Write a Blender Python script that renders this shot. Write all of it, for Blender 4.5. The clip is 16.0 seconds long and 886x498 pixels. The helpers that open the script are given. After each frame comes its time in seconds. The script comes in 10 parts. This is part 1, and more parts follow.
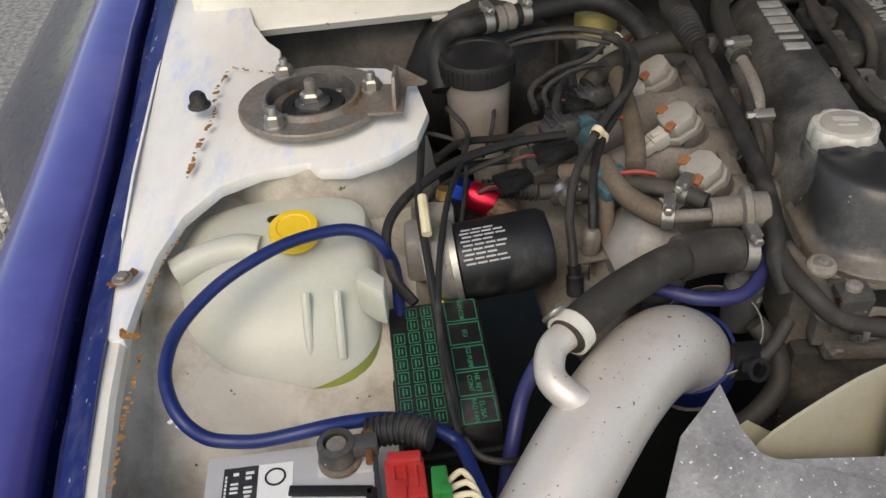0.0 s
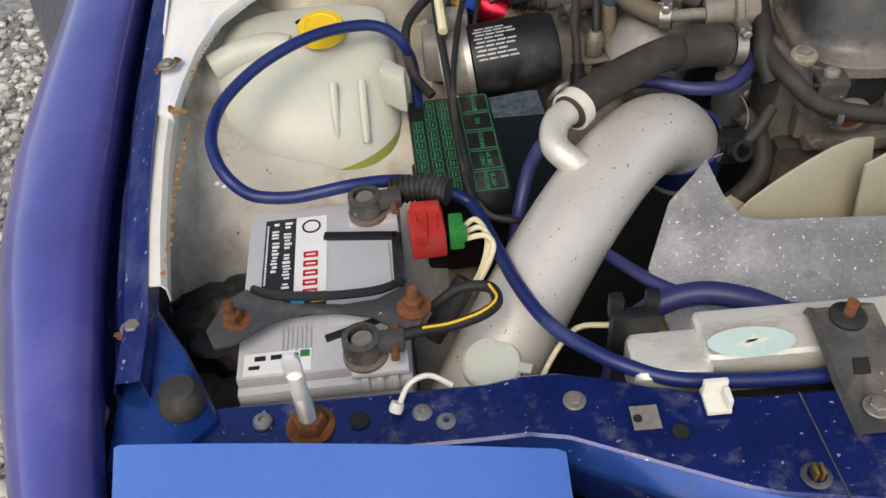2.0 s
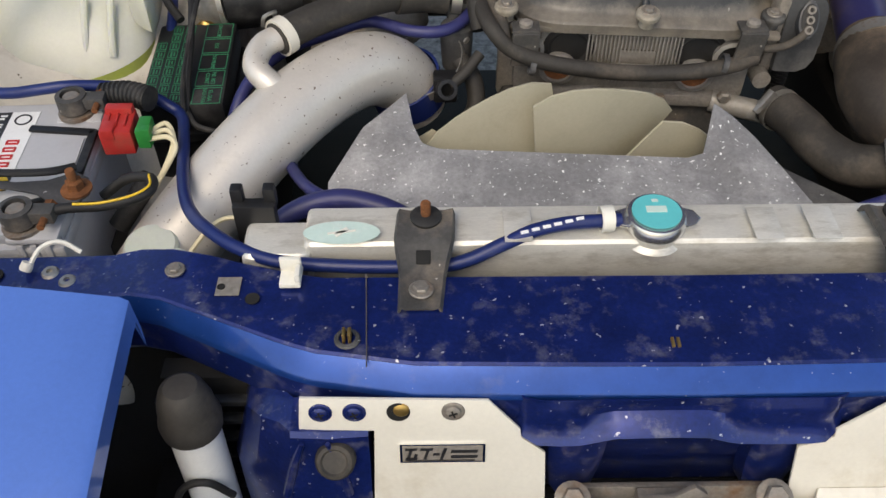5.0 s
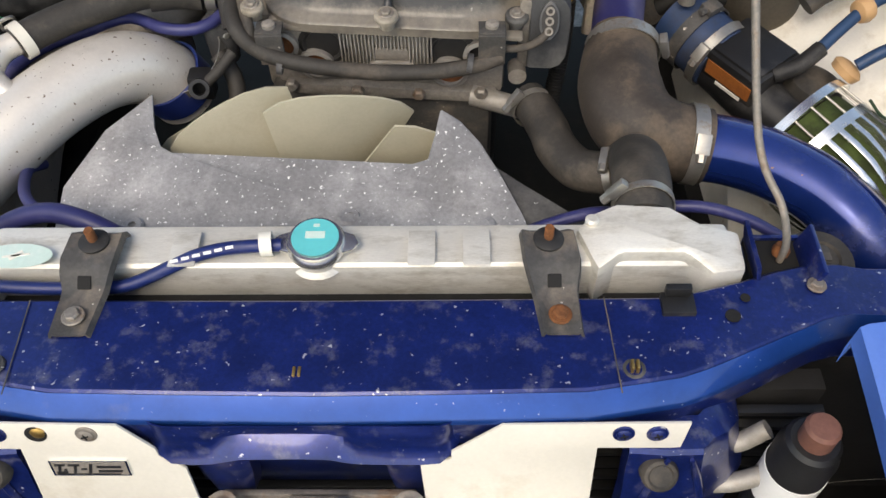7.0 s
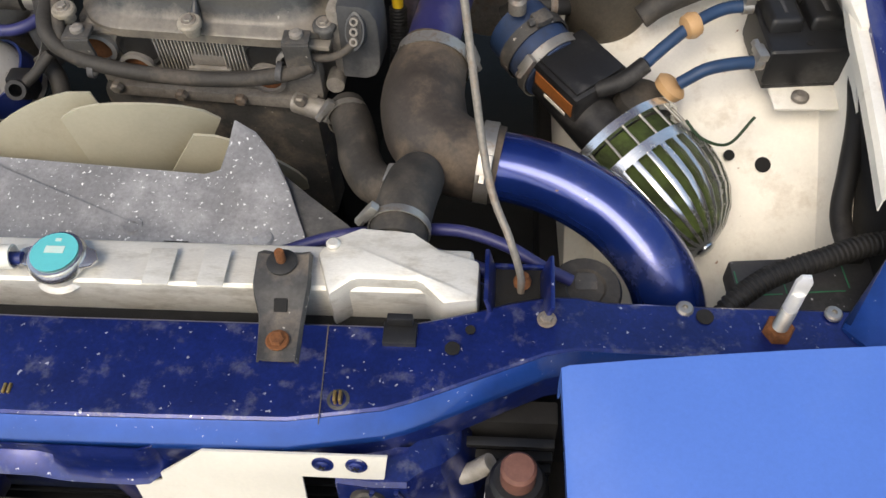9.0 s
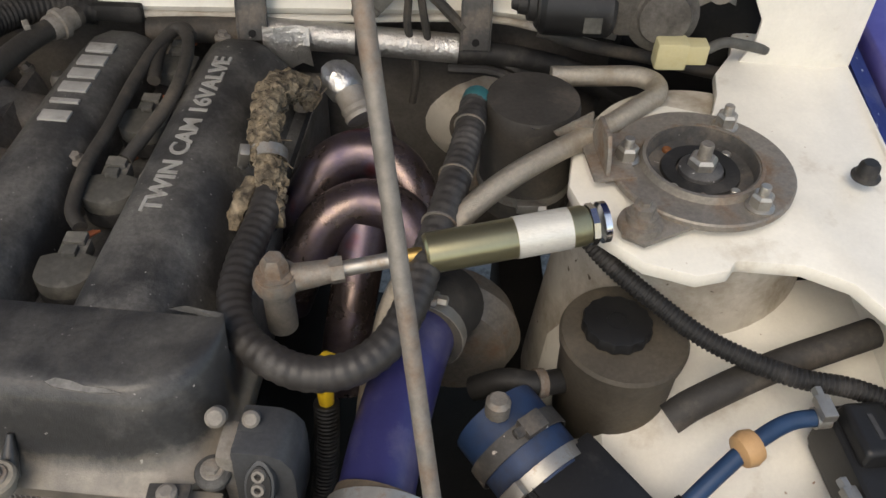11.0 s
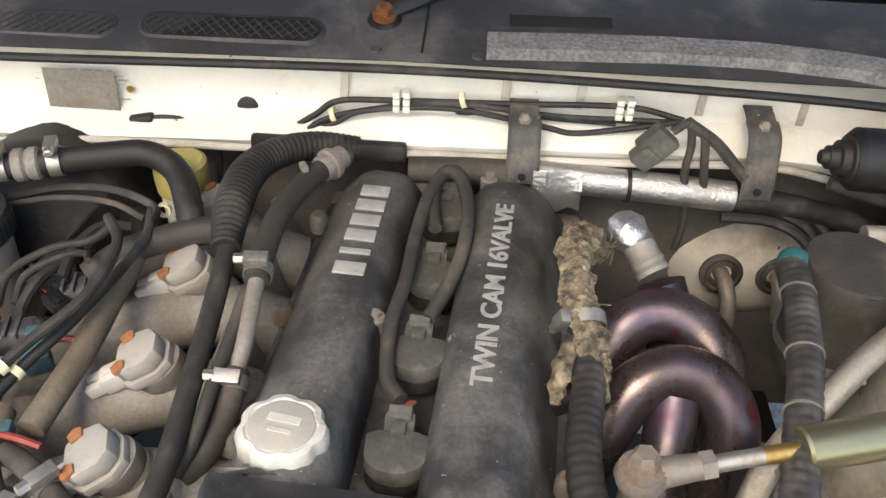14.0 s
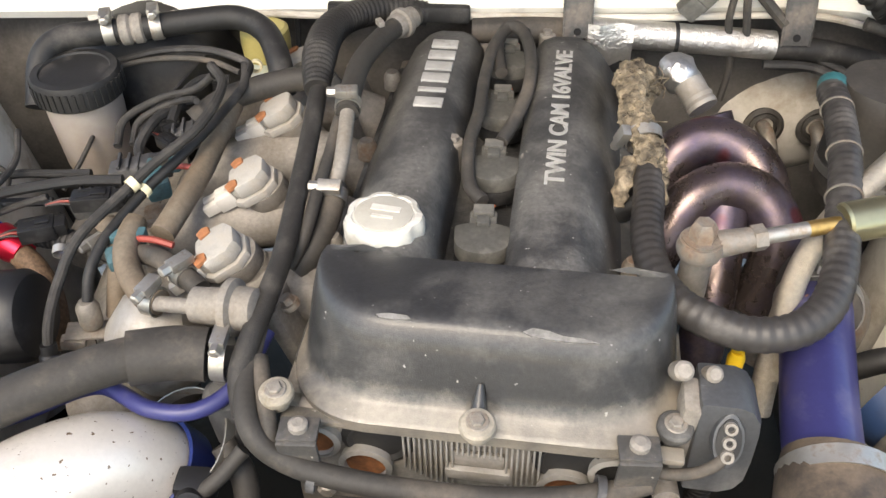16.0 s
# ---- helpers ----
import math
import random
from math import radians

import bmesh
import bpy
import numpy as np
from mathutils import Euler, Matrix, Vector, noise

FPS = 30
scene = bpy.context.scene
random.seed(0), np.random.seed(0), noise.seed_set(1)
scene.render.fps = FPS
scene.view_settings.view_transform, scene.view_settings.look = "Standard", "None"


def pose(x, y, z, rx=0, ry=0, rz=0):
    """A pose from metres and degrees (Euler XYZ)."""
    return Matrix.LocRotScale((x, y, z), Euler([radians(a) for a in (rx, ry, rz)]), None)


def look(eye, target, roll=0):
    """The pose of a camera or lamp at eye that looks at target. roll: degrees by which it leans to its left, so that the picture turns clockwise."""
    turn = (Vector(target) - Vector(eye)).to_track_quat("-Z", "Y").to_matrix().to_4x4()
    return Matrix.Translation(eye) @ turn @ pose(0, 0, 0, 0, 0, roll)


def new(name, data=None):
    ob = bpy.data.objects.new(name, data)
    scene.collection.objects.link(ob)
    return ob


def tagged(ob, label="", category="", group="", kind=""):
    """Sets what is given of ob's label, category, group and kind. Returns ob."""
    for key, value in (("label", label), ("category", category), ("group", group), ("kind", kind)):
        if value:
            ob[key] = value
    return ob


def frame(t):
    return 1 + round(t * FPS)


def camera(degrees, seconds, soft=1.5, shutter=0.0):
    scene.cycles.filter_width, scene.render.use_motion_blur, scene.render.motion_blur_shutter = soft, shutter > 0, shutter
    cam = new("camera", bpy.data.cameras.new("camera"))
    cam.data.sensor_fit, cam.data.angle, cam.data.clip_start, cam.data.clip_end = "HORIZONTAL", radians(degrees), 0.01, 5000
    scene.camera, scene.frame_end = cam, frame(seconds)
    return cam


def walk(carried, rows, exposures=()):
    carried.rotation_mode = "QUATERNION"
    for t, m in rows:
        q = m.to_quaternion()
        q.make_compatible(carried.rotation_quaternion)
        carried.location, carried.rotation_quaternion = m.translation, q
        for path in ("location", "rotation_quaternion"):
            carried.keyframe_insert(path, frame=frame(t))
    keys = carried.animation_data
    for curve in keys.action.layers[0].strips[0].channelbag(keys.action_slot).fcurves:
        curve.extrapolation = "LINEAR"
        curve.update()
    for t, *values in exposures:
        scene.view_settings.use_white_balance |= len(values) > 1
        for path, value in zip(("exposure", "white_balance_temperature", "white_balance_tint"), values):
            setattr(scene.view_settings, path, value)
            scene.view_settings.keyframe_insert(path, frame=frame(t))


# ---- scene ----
cam = camera(54.6, 16.0)
# the car stands at x = 0, its nose towards -y; the path is tipped a little to set it level
BASE = pose(0, 0.13, 0.72, 4.0, 0, 0) @ pose(-0.496, -0.13, -0.72)
PATH = [
    (0, (0.0576, 0.0611, 1.2327), (0.0764, 1.5270, -0.1276), -4.68),
    (0.5, (0.0496, 0.0197, 1.2293), (0.0585, 1.4826, -0.1348), -4.12),
    (1, (0.0475, -0.0121, 1.2131), (0.0696, 1.4203, -0.1822), -3.47),
    (1.5, (0.0457, -0.0421, 1.2063), (0.0569, 1.3405, -0.2390), -4.59),
    (2, (0.0388, -0.0771, 1.2122), (0.0249, 1.2361, -0.2954), -5.41),
    (2.5, (0.0443, -0.1055, 1.2156), (0.0141, 1.1408, -0.3475), -5.85),
    (3, (0.0468, -0.1270, 1.2110), (0.0238, 1.0518, -0.4049), -5.86),
    (3.5, (0.0521, -0.1340, 1.2125), (0.0451, 1.0434, -0.4035), -5.06),
    (4, (0.0965, -0.1457, 1.2188), (0.0995, 1.0828, -0.3598), -3.75),
    (4.5, (0.2008, -0.1751, 1.2250), (0.1889, 1.0951, -0.3193), -2.20),
    (5, (0.3123, -0.1949, 1.2222), (0.3267, 1.0915, -0.3089), -0.08),
    (5.2, (0.3419, -0.2016, 1.2272), (0.3698, 1.0888, -0.3005), 0.51),
    (7.3, (0.6491, -0.1236, 1.3077), (0.5994, 0.9804, -0.3595), -2.41),
    (7.5, (0.6836, -0.1144, 1.3115), (0.6229, 0.9805, -0.3604), -2.84),
    (8, (0.7836, -0.1406, 1.3098), (0.6629, 0.9092, -0.3882), -4.58),
    (8.5, (0.8373, -0.1456, 1.3188), (0.6830, 0.9028, -0.3773), -5.55),
    (9, (0.8456, -0.0976, 1.3083), (0.7204, 0.9717, -0.3767), -3.92),
    (9.5, (0.8243, 0.0170, 1.2935), (0.7907, 1.1351, -0.3652), -0.55),
    (10, (0.8108, 0.1111, 1.2741), (0.8393, 1.3070, -0.3282), 1.23),
    (10.2, (0.8016, 0.1518, 1.2697), (0.8547, 1.3547, -0.3274), 2.54),
    (12.3, (0.8027, 0.3963, 1.1723), (0.7720, 1.9066, -0.1387), 1.23),
    (12.5, (0.7927, 0.3983, 1.1754), (0.7398, 1.8972, -0.1480), 0.69),
    (13, (0.7158, 0.3905, 1.1984), (0.6425, 1.8582, -0.1591), 1.16),
    (13.5, (0.6245, 0.3796, 1.2208), (0.5210, 1.8381, -0.1435), 1.53),
    (14, (0.5672, 0.3717, 1.2309), (0.5190, 1.8313, -0.1358), 1.72),
    (14.5, (0.5542, 0.3542, 1.2309), (0.5369, 1.8236, -0.1250), 2.28),
    (15, (0.5502, 0.3161, 1.2169), (0.5271, 1.7638, -0.1628), 1.42),
    (15.5, (0.5444, 0.2673, 1.2064), (0.4795, 1.6901, -0.1978), -0.45),
    (16, (0.5348, 0.2246, 1.1992), (0.4233, 1.6269, -0.2224), -1.67),
    ]
# the clip's camera opens up a little over the pale nose and in the shade of the hood
EXPOSURE = [(0, 0.26, 7500, 9), (1.5, 0.35, 7500, 9), (3, 0.5, 7500, 9), (5, 0.35, 7500, 9), (7.5, 0.72, 7500, 9), (9, 0.68, 7500, 9), (10, 0.35, 7500, 9), (12.5, 0.5, 7500, 9), (13, 0.85, 7500, 9), (13.5, 1.1, 7500, 9), (14.5, 1.25, 7500, 9), (15.5, 1.15, 7500, 9), (16, 1.58, 7500, 9)]
walk(cam, [(t, BASE @ look(eye, target, roll)) for t, eye, target, roll in PATH], EXPOSURE)

# ---- world and light ----
world = bpy.data.worlds.new("sky")
scene.world = world
world.use_nodes = True
wn = world.node_tree.nodes
sky = wn.new("ShaderNodeTexSky")
sky.sky_type, sky.sun_disc = "NISHITA", False
sky.sun_elevation, sky.sun_rotation = radians(48), radians(200)
sky.air_density, sky.dust_density = 1.0, 1.8
wn["Background"].inputs[1].default_value = 0.19
world.node_tree.links.new(sky.outputs[0], wn["Background"].inputs[0])
sun = new("sun", bpy.data.lights.new("sun", "SUN"))
sun.data.energy, sun.data.angle, sun.data.color = 1.0, radians(30), (1.0, 0.96, 0.9)
sun.matrix_world = look((-0.5, -1.2, 1.9), (0, 0, 0))
scene.view_settings.exposure = 0.0


# ---- materials ----
def material(name, color, rough=0.5, metal=0.0, vary=0.25, scale=40.0, dirt=None, dirt_amount=0.0, dirt_scale=9.0,
             bump=0.0, bump_scale=200.0, coat=0.0, trans=0.0, sub=0.0, speck=None, speck_amount=0.0, speck_scale=120.0, ior=1.45, stretch=None, grain=None):
    """A surface: base colour with fine grain, patches of dirt, small specks, and a fine relief."""
    if grain is None:
        grain = 0.3 if max(color) < 0.34 and color[2] < 1.6 * color[0] else 0.06
    m = bpy.data.materials.new(name)
    m.use_nodes = True
    t = m.node_tree
    b = t.nodes["Principled BSDF"]
    link = t.links.new
    co = t.nodes.new("ShaderNodeTexCoord").outputs["Object"]
    if stretch:
        mp = t.nodes.new("ShaderNodeMapping")
        mp.inputs["Scale"].default_value = stretch
        link(co, mp.inputs[0])
        co = mp.outputs[0]

    def noise_tex(s, detail=5.0, rough_=0.6):
        n = t.nodes.new("ShaderNodeTexNoise")
        n.inputs["Scale"].default_value, n.inputs["Detail"].default_value, n.inputs["Roughness"].default_value = s, detail, rough_
        link(co, n.inputs["Vector"])
        return n.outputs["Fac"]

    def ramp(f, lo, hi):
        r = t.nodes.new("ShaderNodeMapRange")
        r.inputs[1].default_value, r.inputs[2].default_value = lo, hi
        link(f, r.inputs[0])
        return r.outputs[0]

    def mix(f, a, c):
        x = t.nodes.new("ShaderNodeMix")
        x.data_type = "RGBA"
        link(f, x.inputs[0])
        for v, i in ((a, 6), (c, 7)):
            if isinstance(v, tuple):
                x.inputs[i].default_value = (*v, 1)
            else:
                link(v, x.inputs[i])
        return x.outputs[2]

    col = mix(ramp(noise_tex(scale), 0.3, 0.7), tuple(c * (1 - vary) for c in color), tuple(min(1, c * (1 + vary * 0.6)) for c in color))
    ro = None
    if dirt:
        d = ramp(noise_tex(dirt_scale, 8.0, 0.68), 0.62 - 0.32 * dirt_amount, 0.86 - 0.26 * dirt_amount)
        col = mix(d, col, dirt)
        ro = d
    if speck:
        s = ramp(noise_tex(speck_scale, 2.0, 0.5), 0.74 - 0.2 * speck_amount, 0.78 - 0.2 * speck_amount)
        col = mix(s, col, speck)
    # fine grime: small dark and light grains over everything
    fine = t.nodes.new("ShaderNodeMix")
    fine.data_type, fine.blend_type = "RGBA", "MULTIPLY"
    fine.inputs[0].default_value = grain
    g = t.nodes.new("ShaderNodeMapRange")
    g.inputs[1].default_value, g.inputs[2].default_value, g.inputs[3].default_value, g.inputs[4].default_value = 0.32, 0.68, 0.35, 1.45
    link(noise_tex(260.0, 6.0, 0.7), g.inputs[0])
    link(col, fine.inputs[6])
    link(g.outputs[0], fine.inputs[7])
    col = fine.outputs[2]
    link(col, b.inputs["Base Color"])
    b.inputs["Metallic"].default_value = metal
    b.inputs["IOR"].default_value = ior
    if ro:
        r = t.nodes.new("ShaderNodeMapRange")
        r.inputs[3].default_value, r.inputs[4].default_value = rough, min(1.0, rough + 0.35)
        link(ro, r.inputs[0])
        link(r.outputs[0], b.inputs["Roughness"])
    else:
        r = t.nodes.new("ShaderNodeMapRange")
        r.inputs[3].default_value, r.inputs[4].default_value = max(0.02, rough - 0.06), min(1, rough + 0.1)
        link(noise_tex(scale * 0.6), r.inputs[0])
        link(r.outputs[0], b.inputs["Roughness"])
    b.inputs["Coat Weight"].default_value = coat
    b.inputs["Coat Roughness"].default_value = 0.08
    b.inputs["Transmission Weight"].default_value = trans
    if sub:
        b.inputs["Subsurface Weight"].default_value = sub
        b.inputs["Subsurface Radius"].default_value = (0.02, 0.02, 0.012)
        b.inputs["Subsurface Scale"].default_value = 0.6
    if bump:
        bp = t.nodes.new("ShaderNodeBump")
        bp.inputs["Strength"].default_value, bp.inputs["Distance"].default_value = bump, 0.002
        link(noise_tex(bump_scale), bp.inputs["Height"])
        link(bp.outputs[0], b.inputs["Normal"])
    return m


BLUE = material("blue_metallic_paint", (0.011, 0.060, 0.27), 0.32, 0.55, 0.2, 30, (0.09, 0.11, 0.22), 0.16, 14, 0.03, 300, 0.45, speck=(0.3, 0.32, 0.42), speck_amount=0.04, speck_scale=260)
# same blue with dust, its base darkened to carry the hood's shade
BLUE_DUSTY_SHADE = material("dusty_shade_dark_blue_paint", (0.008, 0.021, 0.14), 0.33, 0.45, 0.3, 25, (0.17, 0.17, 0.215), 0.26, 42, 0.05, 250, 0.5, speck=(0.45, 0.45, 0.5), speck_amount=0.18, speck_scale=210, grain=0.35)
# body blue for the lids, with the sky's reflection mixed into the base
LID_BLUE = material("lid_skylit_blue_paint", (0.062, 0.155, 0.50), 0.34, 0.05, 0.06, 12, (0.07, 0.16, 0.48), 0.25, 6, 0.02, 500, 0.8, grain=0.08)
# dark base and grey specks paint the gravel's reflection on the flare
FLARE_BLUE = material("blue_paint_with_gravel_reflection", (0.006, 0.008, 0.045), 0.25, 0.3, 0.3, 40, (0.02, 0.022, 0.05), 0.3, 60, 0.05, 300, 0.6, speck=(0.07, 0.07, 0.10), speck_amount=0.3, speck_scale=120)
GUTTER_BLUE = material("scuffed_blue_paint", (0.012, 0.022, 0.15), 0.4, 0.4, 0.3, 25, (0.10, 0.11, 0.22), 0.45, 30, 0.08, 250, 0.3, speck=(0.35, 0.36, 0.44), speck_amount=0.30, speck_scale=150, stretch=(1.6, 0.5, 1.6))
# fender blue lightened towards lavender, a sky reflection held in the base colour
FENDER_BLUE = material("sky_lightened_blue_metallic_paint", (0.12, 0.11, 0.40), 0.30, 0.5, 0.2, 10, (0.19, 0.165, 0.42), 0.35, 5, 0.03, 300, 0.7)
WHITE = material("old_white_paint", (0.76, 0.73, 0.65), 0.45, 0, 0.08, 20, (0.42, 0.34, 0.24), 0.12, 12, 0.04, 150, 0.2, speck=(0.25, 0.12, 0.05), speck_amount=0.02, speck_scale=90)
WHITE_DIRTY = material("grimy_white_paint", (0.55, 0.515, 0.445), 0.6, 0, 0.15, 14, (0.24, 0.19, 0.13), 0.5, 12, 0.08, 150, speck=(0.07, 0.05, 0.03), speck_amount=0.06, speck_scale=80)
WHITE_BLUE = material("white_paint_with_blue_overspray", (0.76, 0.74, 0.69), 0.42, 0, 0.06, 20, (0.42, 0.52, 0.80), 0.30, 9, 0.04, 150, 0.15, stretch=(2.2, 0.8, 1))
RUST = material("rust", (0.20, 0.075, 0.025), 0.85, 0.1, 0.5, 60, (0.07, 0.03, 0.015), 0.4, 40, 0.3, 300)
RUBBER = material("black_rubber", (0.015, 0.0145, 0.014), 0.6, 0, 0.3, 30, (0.11, 0.10, 0.09), 0.3, 12, 0.08, 250)
RUBBER_DUSTY = material("dusty_rubber_hose", (0.040, 0.036, 0.031), 0.66, 0, 0.3, 25, (0.13, 0.108, 0.085), 0.42, 15, 0.1, 250)
RUBBER_BROWN = material("sun_browned_rubber", (0.048, 0.038, 0.030), 0.6, 0, 0.35, 22, (0.165, 0.122, 0.082), 0.42, 11, 0.12, 250)
PLASTIC = material("black_plastic", (0.012, 0.012, 0.0125), 0.45, 0, 0.3, 30, (0.10, 0.095, 0.09), 0.22, 10, 0.06, 300)
PLASTIC_GREY = material("dusty_dark_plastic", (0.05, 0.05, 0.052), 0.6, 0, 0.25, 25, (0.17, 0.165, 0.155), 0.4, 9, 0.08, 300, speck=(0.55, 0.55, 0.54), speck_amount=0.08, speck_scale=150)
SHROUD = material("salt_stained_plastic", (0.24, 0.24, 0.245), 0.5, 0, 0.25, 14, (0.5, 0.5, 0.505), 0.5, 9, 0.08, 300, speck=(0.8, 0.8, 0.79), speck_amount=0.36, speck_scale=240)
COVER = material("dusty_black_valve_cover", (0.034, 0.0335, 0.033), 0.58, 0, 0.25, 20, (0.165, 0.158, 0.145), 0.62, 11, 0.25, 700, 0.08, speck=(0.3, 0.29, 0.27), speck_amount=0.1, speck_scale=190, grain=0.45)
COVER_FRONT = material("satin_black_chain_case", (0.030, 0.030, 0.030), 0.40, 0, 0.2, 20, (0.10, 0.096, 0.088), 0.42, 14, 0.22, 800, 0.25, speck=(0.3, 0.29, 0.27), speck_amount=0.08, speck_scale=190, grain=0.35)
t_ = COVER_FRONT.node_tree
sp_ = t_.nodes.new("ShaderNodeSeparateXYZ")
t_.links.new(t_.nodes["Texture Coordinate"].outputs["Object"], sp_.inputs[0])
hi_ = t_.nodes.new("ShaderNodeMapRange")
hi_.inputs[1].default_value, hi_.inputs[2].default_value, hi_.inputs[3].default_value, hi_.inputs[4].default_value = -0.046, -0.012, 0.30, -0.36
t_.links.new(sp_.outputs[2], hi_.inputs[0])
nz_ = t_.nodes.new("ShaderNodeTexNoise")
nz_.inputs["Scale"].default_value, nz_.inputs["Detail"].default_value, nz_.inputs["Roughness"].default_value = 16, 8, 0.75
t_.links.new(t_.nodes["Texture Coordinate"].outputs["Object"], nz_.inputs["Vector"])
ad_ = t_.nodes.new("ShaderNodeMath")
t_.links.new(hi_.outputs[0], ad_.inputs[0])
t_.links.new(nz_.outputs["Fac"], ad_.inputs[1])
du_ = t_.nodes.new("ShaderNodeMapRange")
du_.inputs[1].default_value, du_.inputs[2].default_value = 0.5, 0.9
t_.links.new(ad_.outputs[0], du_.inputs[0])
mx_ = t_.nodes.new("ShaderNodeMix")
mx_.data_type = "RGBA"
mx_.inputs[7].default_value = (0.21, 0.185, 0.15, 1)
base_ = t_.nodes["Principled BSDF"].inputs["Base Color"]
t_.links.new(base_.links[0].from_socket, mx_.inputs[6])
t_.links.new(du_.outputs[0], mx_.inputs[0])
t_.links.new(mx_.outputs[2], base_)
ALLOY = material("cast_aluminium", (0.36, 0.34, 0.31), 0.55, 0.5, 0.2, 40, (0.20, 0.17, 0.13), 0.42, 14, 0.3, 500)
ALLOY_DUSTY = material("dusty_cast_aluminium", (0.25, 0.228, 0.2), 0.7, 0.25, 0.2, 40, (0.16, 0.135, 0.105), 0.45, 12, 0.25, 500)
SILVER = material("silver_painted_pipe", (0.66, 0.615, 0.55), 0.38, 0.35, 0.08, 14, (0.42, 0.38, 0.33), 0.15, 10, 0.03, 300, 0.1, speck=(0.16, 0.11, 0.07), speck_amount=0.24, speck_scale=230)
BRIGHT = material("bright_aluminium", (0.70, 0.68, 0.615), 0.38, 0.35, 0.1, 20, (0.36, 0.32, 0.25), 0.36, 15, 0.06, 250, stretch=(1, 3, 3), grain=0.12)
STEEL = material("zinc_steel", (0.43, 0.41, 0.37), 0.45, 0.85, 0.15, 60, (0.25, 0.16, 0.09), 0.25, 60, 0.06, 300)
STEEL_OLD = material("weathered_steel", (0.28, 0.255, 0.222), 0.6, 0.6, 0.2, 60, (0.22, 0.12, 0.06), 0.4, 30, 0.12, 300)
CHROME = material("chrome", (0.85, 0.86, 0.85), 0.12, 1.0, 0.04, 60)
BRACKET = material("grey_brown_bracket_paint", (0.075, 0.072, 0.068), 0.6, 0.2, 0.3, 30, (0.22, 0.18, 0.14), 0.4, 22, 0.1, 300, speck=(0.5, 0.46, 0.4), speck_amount=0.15, speck_scale=140)
# near-black for holes and grime, and for deep shade painted low in the bay
DARK = material("shade_and_grime_black", (0.009, 0.0085, 0.008), 0.85, 0, 0.4, 20, (0.03, 0.027, 0.025), 0.25, 15, 0.2, 200)
TAPE = material("dusty_loom_tape", (0.022, 0.02, 0.018), 0.65, 0, 0.3, 60, (0.075, 0.068, 0.06), 0.4, 35, 0.3, 500)


# ---- shape helpers ----
def thing(name, at, label, category, group="", kind=""):
    return tagged(pose_empty(name, at), label, category, group, kind)


def pose_empty(name, at):
    ob = new(name)
    ob.empty_display_size = 0.02
    ob.matrix_basis = at if isinstance(at, Matrix) else Matrix.Translation(at)
    return ob


def world_of(ob):
    """Where ob stands, by its own placing and its parents'."""
    m = ob.matrix_basis.copy()
    while ob.parent:
        ob = ob.parent
        m = ob.matrix_basis @ m
    return m


def smooth_by_angle(me, deg=34):
    for p in me.polygons:
        p.use_smooth = True
    me.set_sharp_from_angle(angle=radians(deg))


def part(name, bm, mat, parent=None, label="", local=False):
    """Links a bmesh as one mesh object under its thing. Shapes come in world metres, or in the parent's own if local."""
    me = bpy.data.meshes.new(name)
    bmesh.ops.recalc_face_normals(bm, faces=bm.faces)
    if parent is not None and not local:
        bm.transform(world_of(parent).inverted())
    bm.to_mesh(me)
    bm.free()
    smooth_by_angle(me)
    me.materials.append(mat)
    ob = new(name, me)
    ob.parent = parent
    return tagged(ob, label) if label else ob


def solo(name, bm, mat, label, category, group="", kind=""):
    """A thing that is one mesh, with its origin at its middle."""
    mid = sum((v.co for v in bm.verts), Vector()) / max(1, len(bm.verts))
    bm.transform(Matrix.Translation(-mid))
    ob = part(name, bm, mat)
    ob.location = mid
    return tagged(ob, label, category, group, kind)


def structure(name, bm, mat, label):
    return tagged(part(name, bm, mat), label, "", "", "structure")


def bevel(bm, w, seg=2, angle=40, verts=None):
    es = [e for e in bm.edges if e.is_manifold and e.calc_face_angle(0) > radians(angle)]
    if w > 0 and es:
        bmesh.ops.bevel(bm, geom=es, offset=w, segments=seg, profile=0.6, affect="EDGES", clamp_overlap=True)
    return bm


def box(c, s, r=0.004, rot=(0, 0, 0), seg=2, taper=None, bm=None):
    """A rounded box of size s at c, turned by rot degrees. taper: the top's size over the bottom's, in x and y."""
    b = bmesh.new()
    bmesh.ops.create_cube(b, size=1)
    for v in b.verts:
        v.co = Vector((v.co.x * s[0], v.co.y * s[1], v.co.z * s[2]))
        if taper and v.co.z > 0:
            v.co.x, v.co.y = v.co.x * taper[0], v.co.y * taper[1]
    bevel(b, r, seg)
    b.transform(pose(*c, *rot))
    return join(bm, b)


def join(bm, b):
    """Adds b to bm, or gives b back where there is no bm."""
    if bm is None:
        return b
    me = bpy.data.meshes.new("tmp")
    b.to_mesh(me)
    b.free()
    bm.from_mesh(me)
    bpy.data.meshes.remove(me)
    return bm


def along(p, d):
    """A frame at p with its z along d."""
    return Matrix.Translation(p) @ Vector(d).to_track_quat("Z", "Y").to_matrix().to_4x4()


